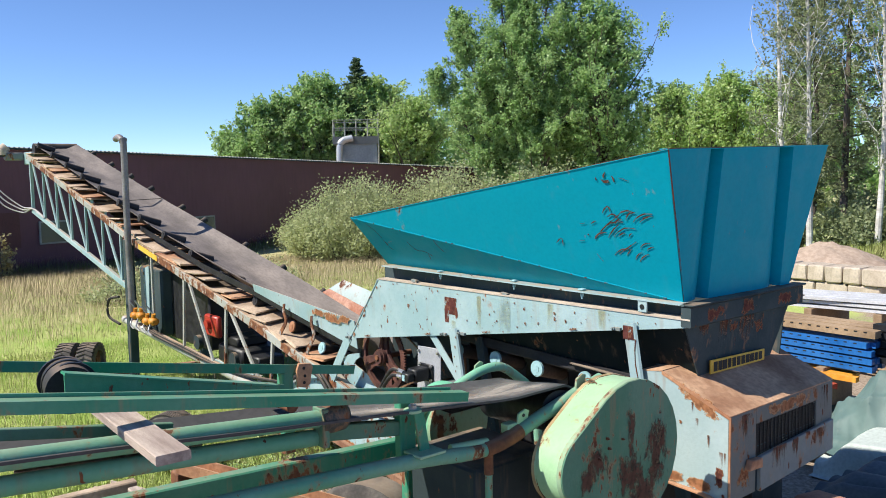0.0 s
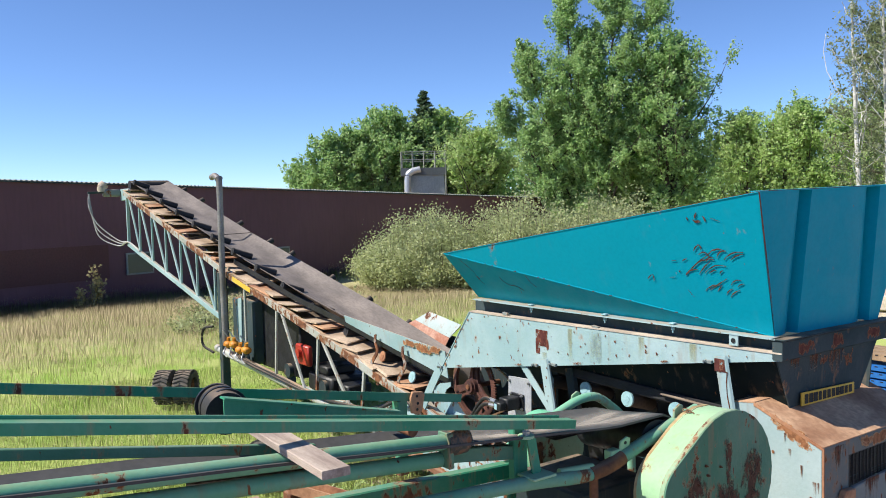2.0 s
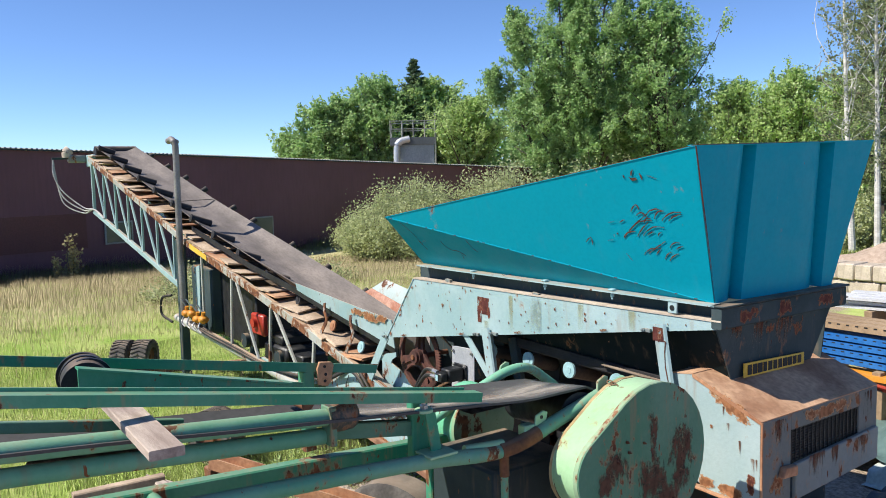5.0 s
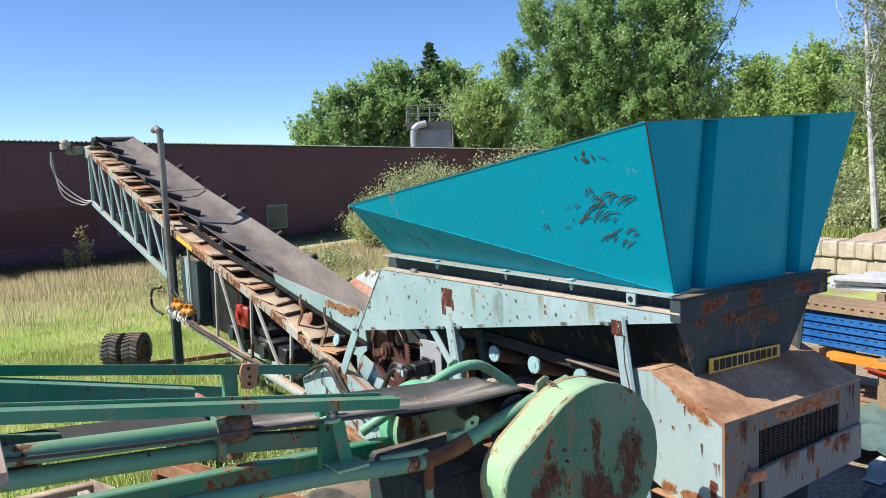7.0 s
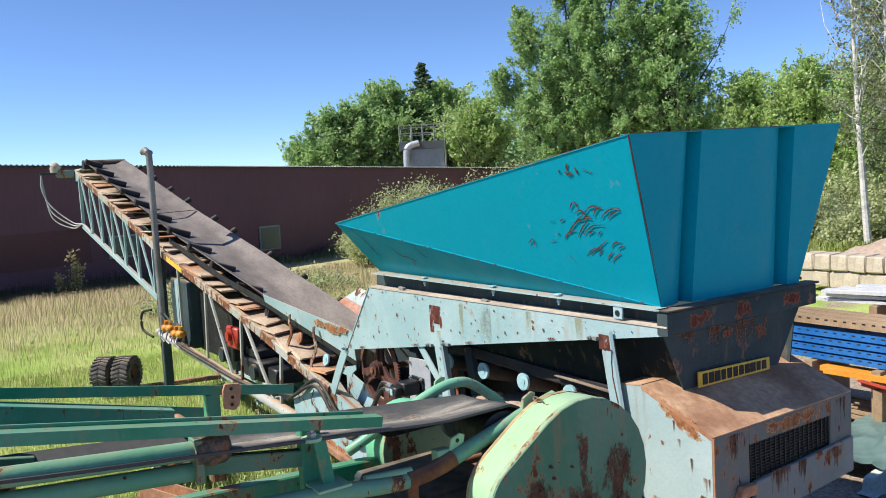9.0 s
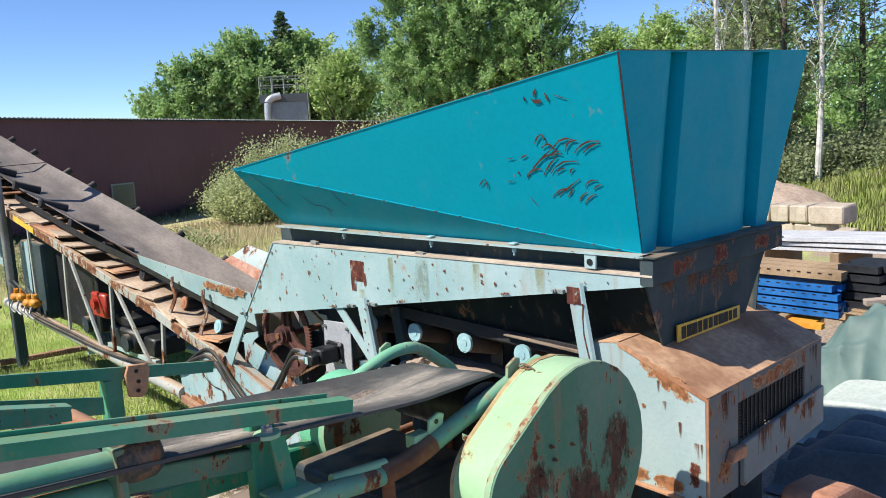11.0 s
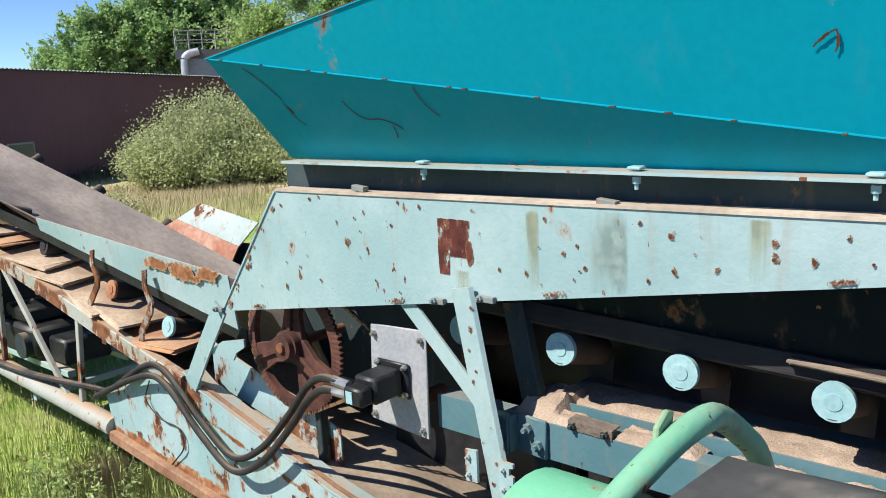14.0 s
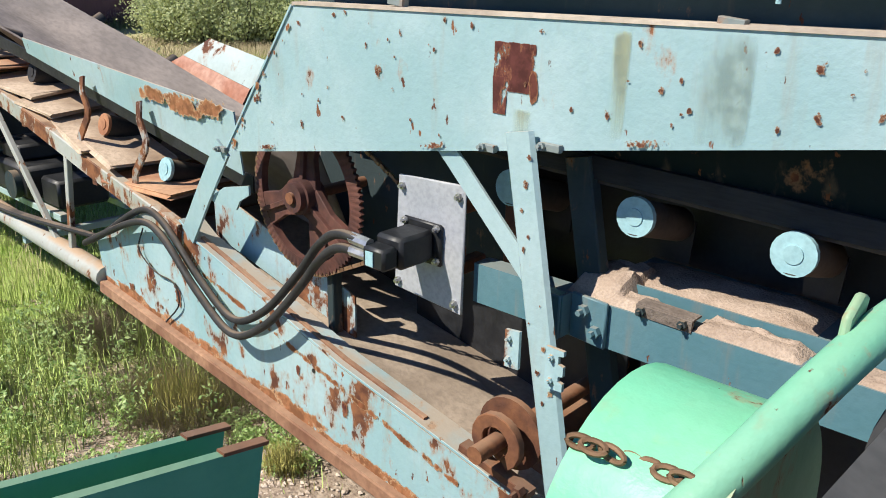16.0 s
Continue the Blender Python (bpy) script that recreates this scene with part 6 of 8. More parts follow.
for x, y in ((-0.07, -1.45), (-1.1, -1.3), (-0.3, -3.04), (-1.1, -2.69), (-0.05, -3.9), (-1.15, -4.4), (0.0, -5.4)):
    if y == -1.45:
        part("leg", tube(B(), [(x + 0.03, y - 0.15, 0.0), (x + 0.03, y - 0.15, 1.66)], 0.019, 10), SEA, green)
        part("leg_collar", tube(B(), [(x + 0.03, y - 0.15, 1.55), (x + 0.03, y - 0.15, 1.665)], 0.024, 10), RUSTY, green)
        continue
    part("leg", bar(B(), (x, y, 0.0), (x, y, 1.70 if x > -0.3 else 1.4), 0.07, 0.07, (1, 0, 0)), GREEN, green)
# dark box added in place of the shade below the belt
part("belt_shade_box", box(B(), (-0.82, -1.50, 0.75), (-0.25, -0.95, 1.48), 0.02), GRIMY_SHADED, green, "dark box standing for the shade under the belt")
TAN = mottled("tan_flaked_strip", (0.30, 0.205, 0.10), (0.50, 0.40, 0.21), 5, 0.85, 0.0, 30, 0.002)
# chain guard: a hull of two rounds
guard = thing("chain_guard", (0.3, -1.05, 1.2), "mint green rounded chain guard with rust patches", "guard")


def hull(c0, r0, c1, r1, n=18):
    """Points round two circles and the tangents between them, in the plane across x."""
    d = math.atan2(c0[1] - c1[1], c0[0] - c1[0])
    k = math.pi - math.acos((r0 - r1) / math.dist(c0, c1))
    out = []
    for (cy, cz), r, a0, a1 in ((c0, r0, d - k, d + k), (c1, r1, d + k, d - k + 2 * math.pi)):
        out += [(cy + r * math.cos(a0 + (a1 - a0) * i / n), cz + r * math.sin(a0 + (a1 - a0) * i / n)) for i in range(n + 1)]
    return out


def loft(bm, a, xa, b_, xb):
    va = [bm.verts.new((xa, *p)) for p in a]
    vb = [bm.verts.new((xb, *p)) for p in b_]
    for i in range(len(a)):
        j = (i + 1) % len(a)
        bm.faces.new((va[i], va[j], vb[j], vb[i]))
    bm.faces.new(va[::-1])
    bm.faces.new(vb)
    bmesh.ops.recalc_face_normals(bm, faces=bm.faces[:])
    return bm


FX = 0.275
front = hull((-0.856, 1.558), 0.393, (-1.213, 1.558), 0.196)
rear = hull((-0.825, 1.505), 0.427, (-1.148, 1.535), 0.22)
# the face's shade is in its colour; the shell keeps the brighter mint
part("face", prism(B(), front, "x", FX - 0.008, FX, 0.0), MINT_RUSTY_SHADED, guard, "green face with rust patches")
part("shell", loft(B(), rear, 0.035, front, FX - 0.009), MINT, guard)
edge_a = [(-0.95 + (y + 0.95) * 1.004, 1.555 + (z - 1.555) * 1.004) for y, z in front]
mid = [(0.87 * a[0] + 0.13 * b_[0], 0.87 * a[1] + 0.13 * b_[1]) for a, b_ in zip(edge_a, rear)]
part("rust_rim", loft(B(), [(-0.95 + (y + 0.95) * 1.003, 1.555 + (z - 1.555) * 1.003) for y, z in mid], FX - 0.040, edge_a, FX - 0.0085), MINT_EDGE, guard, "flaking rusty edge")
band = [(-0.95 + (y + 0.95) * 1.010, 1.53 + (z - 1.53) * 1.010) for y, z in rear]
part("seam", prism(B(), band, "x", 0.062, 0.067), SCRATCH, guard, "dark open seam")
part("edge_strip", prism(B(), [(-0.95 + (y + 0.95) * 1.006, 1.53 + (z - 1.53) * 1.006) for y, z in rear], "x", 0.030, 0.0618), TAN, guard, "tan rusted edge strip")
for (y, z), r in (((-1.075, 1.69), 0.008), ((-1.06, 1.635), 0.008), ((-1.14, 1.60), 0.008), ((-0.95, 1.66), 0.007)):
    part("bolt", bolt(B(), (FX, y, z), (1, 0, 0), r, 0.01), RUSTY, guard)
for i, (y0, y1, z0, z1) in enumerate(((-0.80, -0.52, 1.30, 1.72), (-1.05, -0.74, 1.28, 1.62), (-1.26, -1.02, 1.44, 1.70), (-0.93, -0.83, 1.45, 1.90), (-0.68, -0.54, 1.40, 1.74), (-1.30, -1.14, 1.40, 1.62), (-0.90, -0.62, 1.22, 1.45))):
    film("rust_patch", [(FX + 0.0015 + 0.0003 * i, y0, z0), (FX + 0.0015 + 0.0003 * i, y1, z0), (FX + 0.0015 + 0.0003 * i, y1, z1), (FX + 0.0015 + 0.0003 * i, y0, z1)], PATINA, guard, "brown rust patch")
part("latch_lug", prism(B(), [(-1.0, 1.86), (-0.92, 1.89), (-0.915, 1.945), (-0.945, 1.955), (-0.995, 1.93)], "x", -0.008, 0.006, 0.004), MINT_EDGE, guard)
for i in range(6):
    p = Vector((0.045 + 0.025 * i, -0.945 - 0.004 * i, 1.926 - 0.004 * i + 0.003 * math.sin(i * 1.7)))
    part("safety_chain_link", chain_link(B(), p, (1, 0.2 * math.cos(i * 1.6), 0.0), 30 if i % 2 else 80, 0.018, 0.009, 0.0035), BRASS, guard, "rusty latch chain link")
# the swing arm with its belt pulley
arm = thing("tail_pulley_arm", (-0.9, -3.3, 2.0), "green pulley arm with a black grooved pulley", "pulley")
part("arm_plate", panel(B(), [(-0.60, -3.40, 2.15), (-0.60, -2.45, 2.00), (-0.60, -2.45, 2.045), (-0.60, -3.40, 2.265)], 0.01), GREEN, arm)
part("arm_flange", sweep(B(), [(-0.62, -3.40, 2.268), (-0.62, -2.45, 2.047)], oblong(0.06, 0.01)), GREEN, arm)
part("pulley", tube(B(), [(-0.95, -3.31, 2.17), (-0.70, -3.35, 2.17)], 0.10, 26), RUBBER, arm, "black rubber pulley")
for x in (-0.92, -0.85, -0.78):
    part("groove", tube(B(), [(x, -3.325, 2.17), (x + 0.02, -3.328, 2.17)], 0.105, 26), BLACK, arm)
part("far_arm", panel(B(), [(-1.0, -3.3, 2.10), (-1.0, -2.2, 1.86), (-1.0, -2.2, 1.93), (-1.0, -3.3, 2.19)], 0.01), GREEN, arm)
part("red_roller", tube(B(), [(-0.84, -2.38, 1.935), (-0.62, -2.36, 1.925)], 0.035, 14), RUST_PLATE, arm, "orange rusted roller")
low = thing("wooden_plank", (-0.4, -3.4, 1.9), "short grey board wedged under the green tubes", "plank")
part("timber", sweep(B(), [(-0.50, -3.62, 1.945), (-0.34, -3.12, 1.945)], oblong(0.11, 0.03)), WOOD, low)
for p, q, mat, lab in (((-2.75, -2.1, 0.95), (-1.5, -1.35, 0.75), RUST_PLATE, "orange-red rusted channel"), ((-2.9, -2.6, 0.85), (-1.4, -2.2, 0.95), WOOD, "pale weathered steel section")):
    ch = thing("scrap_channel", p, lab + " lying under the conveyor", "steel section")
    part("channel", sweep(B(), [p, q], [(-0.07, 0), (0.07, 0), (0.07, 0.09), (0.06, 0.09), (0.06, 0.01), (-0.06, 0.01), (-0.06, 0.09), (-0.07, 0.09)]), mat, ch)
    for k, pt in enumerate((p, q)):
        part("support", box(B(), (pt[0] - 0.06, pt[1] - 0.06, -0.05), (pt[0] + 0.06, pt[1] + 0.06, pt[2] - 0.001), 0.01), RUSTY, ch)
for p, q, mat, lab, r in (((-2.05, -3.19, 1.20), (-2.03, -2.67, 1.20), PLANK, "brown rusted angle section", 0.035), ((-1.80, -2.76, 1.25), (-1.49, -2.75, 1.25), WOOD, "pale steel tube offcut", 0.03)):
    ch = thing("scrap_section", p, lab + " lying under the conveyor", "steel section")
    part("section", sweep(B(), [p, q], oblong(2 * r, 2 * r)), mat, ch)
    for pt in (p, q):
        part("support", bar(B(), (pt[0], pt[1], -0.05), (pt[0], pt[1], pt[2] - r - 0.002), 0.05, 0.05, (1, 0, 0)), RUSTY, ch)
carcass, rim = tyre(0.48, 0.26, 0)
t = thing("machine_wheel", (-1.70, -1.2, 0.48), "large black road wheel under the machine", "wheel")
t.rotation_euler = (0, 0, radians(25))
for nm, data in (("tyre", carcass), ("rim", rim)):
    o = new(nm, data)
    o.parent = t
wood = thing("wooden_plank", (0.0, -3.4, 2.14), "weathered pale plank laid across the green rails", "plank")
part("timber", sweep(B(), [(-0.48, -3.30, 2.153), (0.36, -3.335, 2.156)], oblong(0.115, 0.034)), WOOD, wood)


# ---- the shed ----
shed = thing("long_shed", (-30, 11, 0), "long dark maroon metal shed with a corrugated eave", "shed")
MAROON = Nodes("maroon_sheet_cladding", 0.55)
m = MAROON
wv = m.add("ShaderNodeTexWave")
wv.inputs["Scale"].default_value = 1.6
wv.bands_direction = "Y"
m.link(m.place, wv.inputs[0])
tone = m.mix(m.ramp(m.noise(0.35, 5), 0.3, 0.7), (0.122, 0.050, 0.064), (0.150, 0.064, 0.080))
tone = m.mix(m.ramp(m.noise(9, 4, (1, 1, 0.15)), 0.4, 0.7, 0, 0.3), tone, (0.095, 0.042, 0.052))
m.bump(wv.outputs[0], 0.02, 0.12)
MAROON = m.done(tone, 0.55)
MAROON_RED = mottled("reddish_sheet_cladding", (0.112, 0.041, 0.040), (0.135, 0.053, 0.048), 0.6, 0.6, 0.0, 20, 0.002)
GLASS = Nodes("dusty_window_glass", 0.15, 0, 0.6).done((0.10, 0.115, 0.10))
FRAME = mottled("grey_window_frame", (0.25, 0.27, 0.25), (0.33, 0.34, 0.31), 4, 0.6)
ALONG = Vector((-4.0, 12.5, 0)).normalized()
OUT = Vector((12.5, 4.0, 0)).normalized()
A0 = Vector((-26.0, -2.0, 0))


def wall_at(s, z, out=0.0):
    return A0 + ALONG * s + OUT * out + Vector((0, 0, z))


def slab(bm, s0, s1, z0, z1, o0, o1, drop=0.0):
    c = [wall_at(s, 0, o) + Vector((0, 0, z - drop * s)) for o in (o0, o1) for s, z in ((s0, z0), (s1, z0), (s1, z1), (s0, z1))]
    v = [bm.verts.new(p) for p in c]
    for f in ((0, 1, 2, 3), (7, 6, 5, 4), (0, 4, 5, 1), (1, 5, 6, 2), (2, 6, 7, 3), (3, 7, 4, 0)):
        bm.faces.new([v[i] for i in f])
    bmesh.ops.recalc_face_normals(bm, faces=bm.faces[:])
    return bm


DROP = 0.027
part("wall", slab(B(), -45, 36, -0.5, 4.16, -9, 0, DROP), MAROON, shed)
part("plinth_band", slab(B(), -45, 4.6, 0.75, 1.95, 0, 0.03), MAROON_RED, shed, "reddish lower band")
part("roof", slab(B(), -45.3, 36.3, 4.163, 4.21, -9, 0.14, DROP), BLUE_DARK, shed, "dark corrugated roof")
b = B()
for i in range(440):
    s = -40 + 0.17 * i
    p = wall_at(s, 4.205 - DROP * s, 0.10)
    tube(b, [p, p - OUT * 0.6], 0.05, 6)
tagged(part("corrugation", b, FRAME, shed, "pale corrugated eave edge", False), kind="stuff")
for s, z0, hh in ((-0.1, 1.08, 0.95), (5.8, 0.80, 0.8), (12.5, 0.38, 1.02)):
    b = slab(B(), s - 0.55, s + 0.55, z0, z0 + hh, 0.031, 0.075)
    w = part("window", b, FRAME, shed, "small shed window")
    part("pane", slab(B(), s - 0.49, s + 0.49, z0 + 0.06, z0 + hh - 0.06, 0.076, 0.085), GLASS, w)


# ---- the filter tower behind the shed ----
tower = thing("filter_tower", (-42.5, 26.3, 0), "grey sheet-metal filter tower with a railed platform and a duct", "tower")
TOWER = mottled("grey_tower_sheet", (0.26, 0.30, 0.31), (0.34, 0.38, 0.39), 1.2, 0.5, 0.2, 12, 0.002)
TOWER_DARK = mottled("dark_tower_rim", (0.09, 0.105, 0.115), (0.12, 0.135, 0.145), 1.2, 0.6, 0.0, 12, 0.002)
DUCT = mottled("galvanised_duct", (0.50, 0.52, 0.54), (0.62, 0.64, 0.66), 2, 0.4, 0.5, 20, 0.002)
tx, ty = Vector((0.56, 0.83, 0)), Vector((-0.83, 0.56, 0))
tc = Vector((-42.55, 26.1, 0))


def tower_box(bm, u0, u1, v0, v1, z0, z1):
    c = [tc + tx * u + ty * v + Vector((0, 0, z)) for z in (z0, z1) for u, v in ((u0, v0), (u1, v0), (u1, v1), (u0, v1))]
    v = [bm.verts.new(p) for p in c]
    for f in ((0, 1, 2, 3), (7, 6, 5, 4), (0, 4, 5, 1), (1, 5, 6, 2), (2, 6, 7, 3), (3, 7, 4, 0)):
        bm.faces.new([v[i] for i in f])
    bmesh.ops.recalc_face_normals(bm, faces=bm.faces[:])
    return bm


part("body", tower_box(B(), -1.2, 1.4, 0, 2.4, 0, 4.95), TOWER, tower)
part("platform", tower_box(B(), -1.5, 1.55, -0.15, 2.6, 4.95, 5.45), TOWER_DARK, tower)
part("duct", tube(B(), smooth_line([tc + tx * -1.05 - ty * 0.3 + Vector((0, 0, z)) for z in (0, 2.5, 4.6)] + [tc + tx * -0.85 - ty * 0.3 + Vector((0, 0, 5.15)), tc + tx * -0.2 - ty * 0.25 + Vector((0, 0, 5.35))]), 0.22, 16), DUCT, tower, "bright galvanised duct")
for u in (-1.45, -0.7, 0.05, 0.8, 1.5):
    for v in (-0.1, 2.5):
        part("rail_post", bar(B(), tc + tx * u + ty * v + Vector((0, 0, 5.45)), tc + tx * u + ty * v + Vector((0, 0, 6.55)), 0.06, 0.06, (1, 0, 0)), FRAME, tower)
for z in (6.0, 6.52):
    for v in (-0.1, 2.5):
        part("hand_rail", bar(B(), tc + tx * -1.45 + ty * v + Vector((0, 0, z)), tc + tx * 1.5 + ty * v + Vector((0, 0, z)), 0.05, 0.05), FRAME, tower)
    for u in (-1.45, 1.5):
        part("hand_rail", bar(B(), tc + tx * u - ty * 0.1 + Vector((0, 0, z)), tc + tx * u + ty * 2.5 + Vector((0, 0, z)), 0.05, 0.05), FRAME, tower)
part("ladder", bar(B(), tc + tx * 1.5 - ty * 0.12 + Vector((0, 0, 3)), tc + tx * 1.5 - ty * 0.12 + Vector((0, 0, 7)), 0.1, 0.05), FRAME, tower)


# ---- trees and bushes ----
BARK = mottled("grey_brown_bark", (0.07, 0.055, 0.045), (0.15, 0.12, 0.10), 3, 0.95, 0.0, 30, 0.02, (1, 1, 0.3))
BIRCH = mottled("white_birch_bark", (0.45, 0.43, 0.40), (0.72, 0.70, 0.66), 2.2, 0.8, 0.0, 9, 0.004, (1, 1, 2.5))
LEAF_MID = leafy("mid_green_leaves", (0.20, 0.36, 0.11), (0.50, 0.68, 0.31), 0.5, 0.4)
LEAF_LIGHT = leafy("light_green_leaves", (0.30, 0.46, 0.13), (0.60, 0.75, 0.33), 0.5, 0.4)
LEAF_DARK = leafy("dark_spruce_needles", (0.05, 0.10, 0.055), (0.15, 0.23, 0.11), 0.25)
LEAF_GREY = leafy("grey_green_willow_leaves", (0.34, 0.40, 0.18), (0.58, 0.62, 0.34))
LEAF_YOUNG = leafy("yellowish_young_leaves", (0.32, 0.29, 0.12), (0.55, 0.47, 0.24), 0.4)
LEAF_DRY = leafy("thin_grey_twigs_and_leaves", (0.18, 0.225, 0.115), (0.36, 0.41, 0.22), 0.42)


def leaf_mesh(name, centres, sizes, material, seed, aspect=0.7, up=0.3):
    """Many small four-cornered leaves, each bent along its rib, at the centres given; up: how far they face the sky."""
    rng = np.random.default_rng(seed)
    n = len(centres)
    a = rng.normal(size=(n, 3))
    a /= np.linalg.norm(a, axis=1)[:, None]
    k = rng.normal(size=(n, 3)) + np.array((0, 0, up))
    b_ = np.cross(a, k)
    b_ /= np.linalg.norm(b_, axis=1)[:, None] + 1e-9
    s = sizes[:, None]
    nrm = np.cross(a, b_)
    v = np.stack([centres - a * s, centres + b_ * s * aspect + nrm * s * 0.15, centres + a * s, centres - b_ * s * aspect + nrm * s * 0.15], 1).reshape(-1, 3)
    data = bpy.data.meshes.new(name)
    data.vertices.add(n * 4)
    data.vertices.foreach_set("co", v.ravel().astype(np.float32))
    data.loops.add(n * 4)
    data.loops.foreach_set("vertex_index", np.arange(n * 4, dtype=np.int32))
    data.polygons.add(n)
    data.polygons.foreach_set("loop_start", np.arange(0, n * 4, 4, dtype=np.int32))
    data.update(calc_edges=True)
    data.materials.append(material)
    return data


def limb(bm, p, q, r0, r1, rng, bend=0.12, n=4, sides=6):
    p, q = Vector(p), Vector(q)
    off = Vector(rng.normal(size=3)) * (q - p).length * bend
    pts = [p.lerp(q, i / n) + off * math.sin(math.pi * i / n) for i in range(n + 1)]
    rings = []
    for i, c_ in enumerate(pts):
        way = (pts[min(i + 1, n)] - pts[max(i - 1, 0)]).normalized()
        s = way.orthogonal().normalized()
        u = way.cross(s)
        r = r0 + (r1 - r0) * i / n
        rings.append([bm.verts.new(c_ + (s * math.cos(2 * math.pi * j / sides) + u * math.sin(2 * math.pi * j / sides)) * r) for j in range(sides)])
    for a, b_ in zip(rings, rings[1:]):
        for j in range(sides):
            bm.faces.new((a[j], a[(j + 1) % sides], b_[(j + 1) % sides], b_[j]))
    bm.faces.new(rings[-1])
    return pts


def tree(name, at, height, radius, label, leaf, seed, crown_from=0.15, limbs=46, leaves=26000, size=0.17, steep=0.75, bark=BARK, trunk=0.22, peak=0.38, clump=0.9, rise=0.75, thick=0.35, leaders=((0, 1.0, 1.0),), sprays=3):
    """A broadleaf: stems that part near the ground, rising limbs, and tufts of leaves along their outer parts.
    A leader is its tip's way to one side, its share of the height and its share of the radius."""
    rng = np.random.default_rng(seed)
    t = thing(name, at, label, "tree")
    base = Vector(at)
    bm = B()
    tufts = []
    for away, share, girth in leaders:
        tall = height * share
        tip = base + Vector((away * 0.7 + rng.normal() * 0.3, away * 0.7 + rng.normal() * 0.3, tall * 0.96))
        limb(bm, base - Vector((0, 0, 0.3)), tip, trunk * math.sqrt(share * girth), 0.03, rng, 0.015, 8, 9)
        count = max(8, int(limbs * girth * share / sum(g_ * s_ for _, s_, g_ in leaders)))
        for i in range(count):
            f = crown_from + (0.97 - crown_from) * ((i + rng.random() * 0.8) / count)
            g_ = (f - crown_from) / (1 - crown_from)
            reach = radius * girth * max(0.14, (g_ / peak) ** 0.6 if g_ < peak else (1 - ((g_ - peak) / (1 - peak)) ** 1.5)) * rng.uniform(0.6, 1.15)
            ang = i * 2.4 + rng.normal() * 0.3
            start = base.lerp(tip, f * 0.99)
            end = start + Vector((math.cos(ang) * reach, math.sin(ang) * reach, reach * steep * rng.uniform(0.5, 1.2)))
            if end.z > base.z + tall:
                end.z = base.z + tall * rng.uniform(0.93, 1.0)
            limb(bm, start, end, max(0.012, trunk * thick * (1 - f * 0.7)), 0.008, rng, 0.08)
            axis = (end - start).normalized()
            for k in range(7):
                s = 0.3 + 0.7 * (k + rng.random() * 0.6) / 7
                c_ = start.lerp(end, min(s, 1.0))
                jit = Vector(rng.normal(size=3)) * reach * 0.15
                tufts.append((c_ + jit, clump * rng.uniform(0.35, 0.85), (axis + Vector((0, 0, 0.5)) + jit.normalized() * 0.6).normalized()))
                if k > 2:
                    limb(bm, c_, c_ + jit, 0.018, 0.006, rng, 0.05, 2, 4)
        for k in range(10):
            tufts.append((tip - Vector((rng.normal() * 0.2, rng.normal() * 0.2, 0.22 * k)), clump * (0.25 + 0.04 * k), Vector((0, 0, 1))))
    part("trunk", bm, bark, t)
    per = leaves // len(tufts)
    cs, ss = [], []
    for c_, r, axis in tufts:
        for k in range(sprays):
            way = np.array(axis) + rng.normal(size=3) * 0.55
            way /= np.linalg.norm(way)
            m_ = per // sprays
            run = rng.random((m_, 1)) ** 0.8
            d = rng.normal(size=(m_, 3)) * r * (0.30 - 0.20 * run)
            cs.append(np.array(c_) + rng.normal(size=3) * r * 0.25 + d + way * (run * 1.7 - 0.5) * r * rise)
            ss.append(rng.uniform(0.55, 1.25, m_) * size)
    under(new("crown", leaf_mesh("crown", np.concatenate(cs), np.concatenate(ss), leaf, seed, up=1.1)), t)
    return t


def conifer(name, at, height, radius, label, leaf, seed, leaves=14000, size=0.2):
    rng = np.random.default_rng(seed)
    t = thing(name, at, label, "tree")
    base = Vector(at)
    bm = B()
    limb(bm, base - Vector((0, 0, 0.3)), base + Vector((0, 0, height)), 0.2, 0.02, rng, 0.005, 6, 8)
    cs, ss = [], []
    n = 170
    for i in range(n):
        f = 0.15 + 0.84 * i / n
        reach = radius * (1 - f) ** 0.8 * rng.uniform(0.5, 1.15) + 0.05
        a = i * 2.4
        s = base + Vector((0, 0, height * f))
        e = s + Vector((math.cos(a) * reach, math.sin(a) * reach, -0.18 * reach + 0.15))
        limb(bm, s, e, 0.03, 0.01, rng, 0.03, 2, 4)
        k = leaves // n
        u = rng.random((k, 1)) ** 0.7
        p = np.array(s) * (1 - u) + np.array(e) * u + rng.normal(size=(k, 3)) * np.array((0.13, 0.13, 0.07)) * (0.35 + reach * 0.45)
        cs.append(p)
        ss.append(rng.uniform(0.5, 1.2, k) * size)
    part("trunk", bm, BARK, t)
    under(new("crown", leaf_mesh("crown", np.concatenate(cs), np.concatenate(ss), leaf, seed, 0.35)), t)
    return t


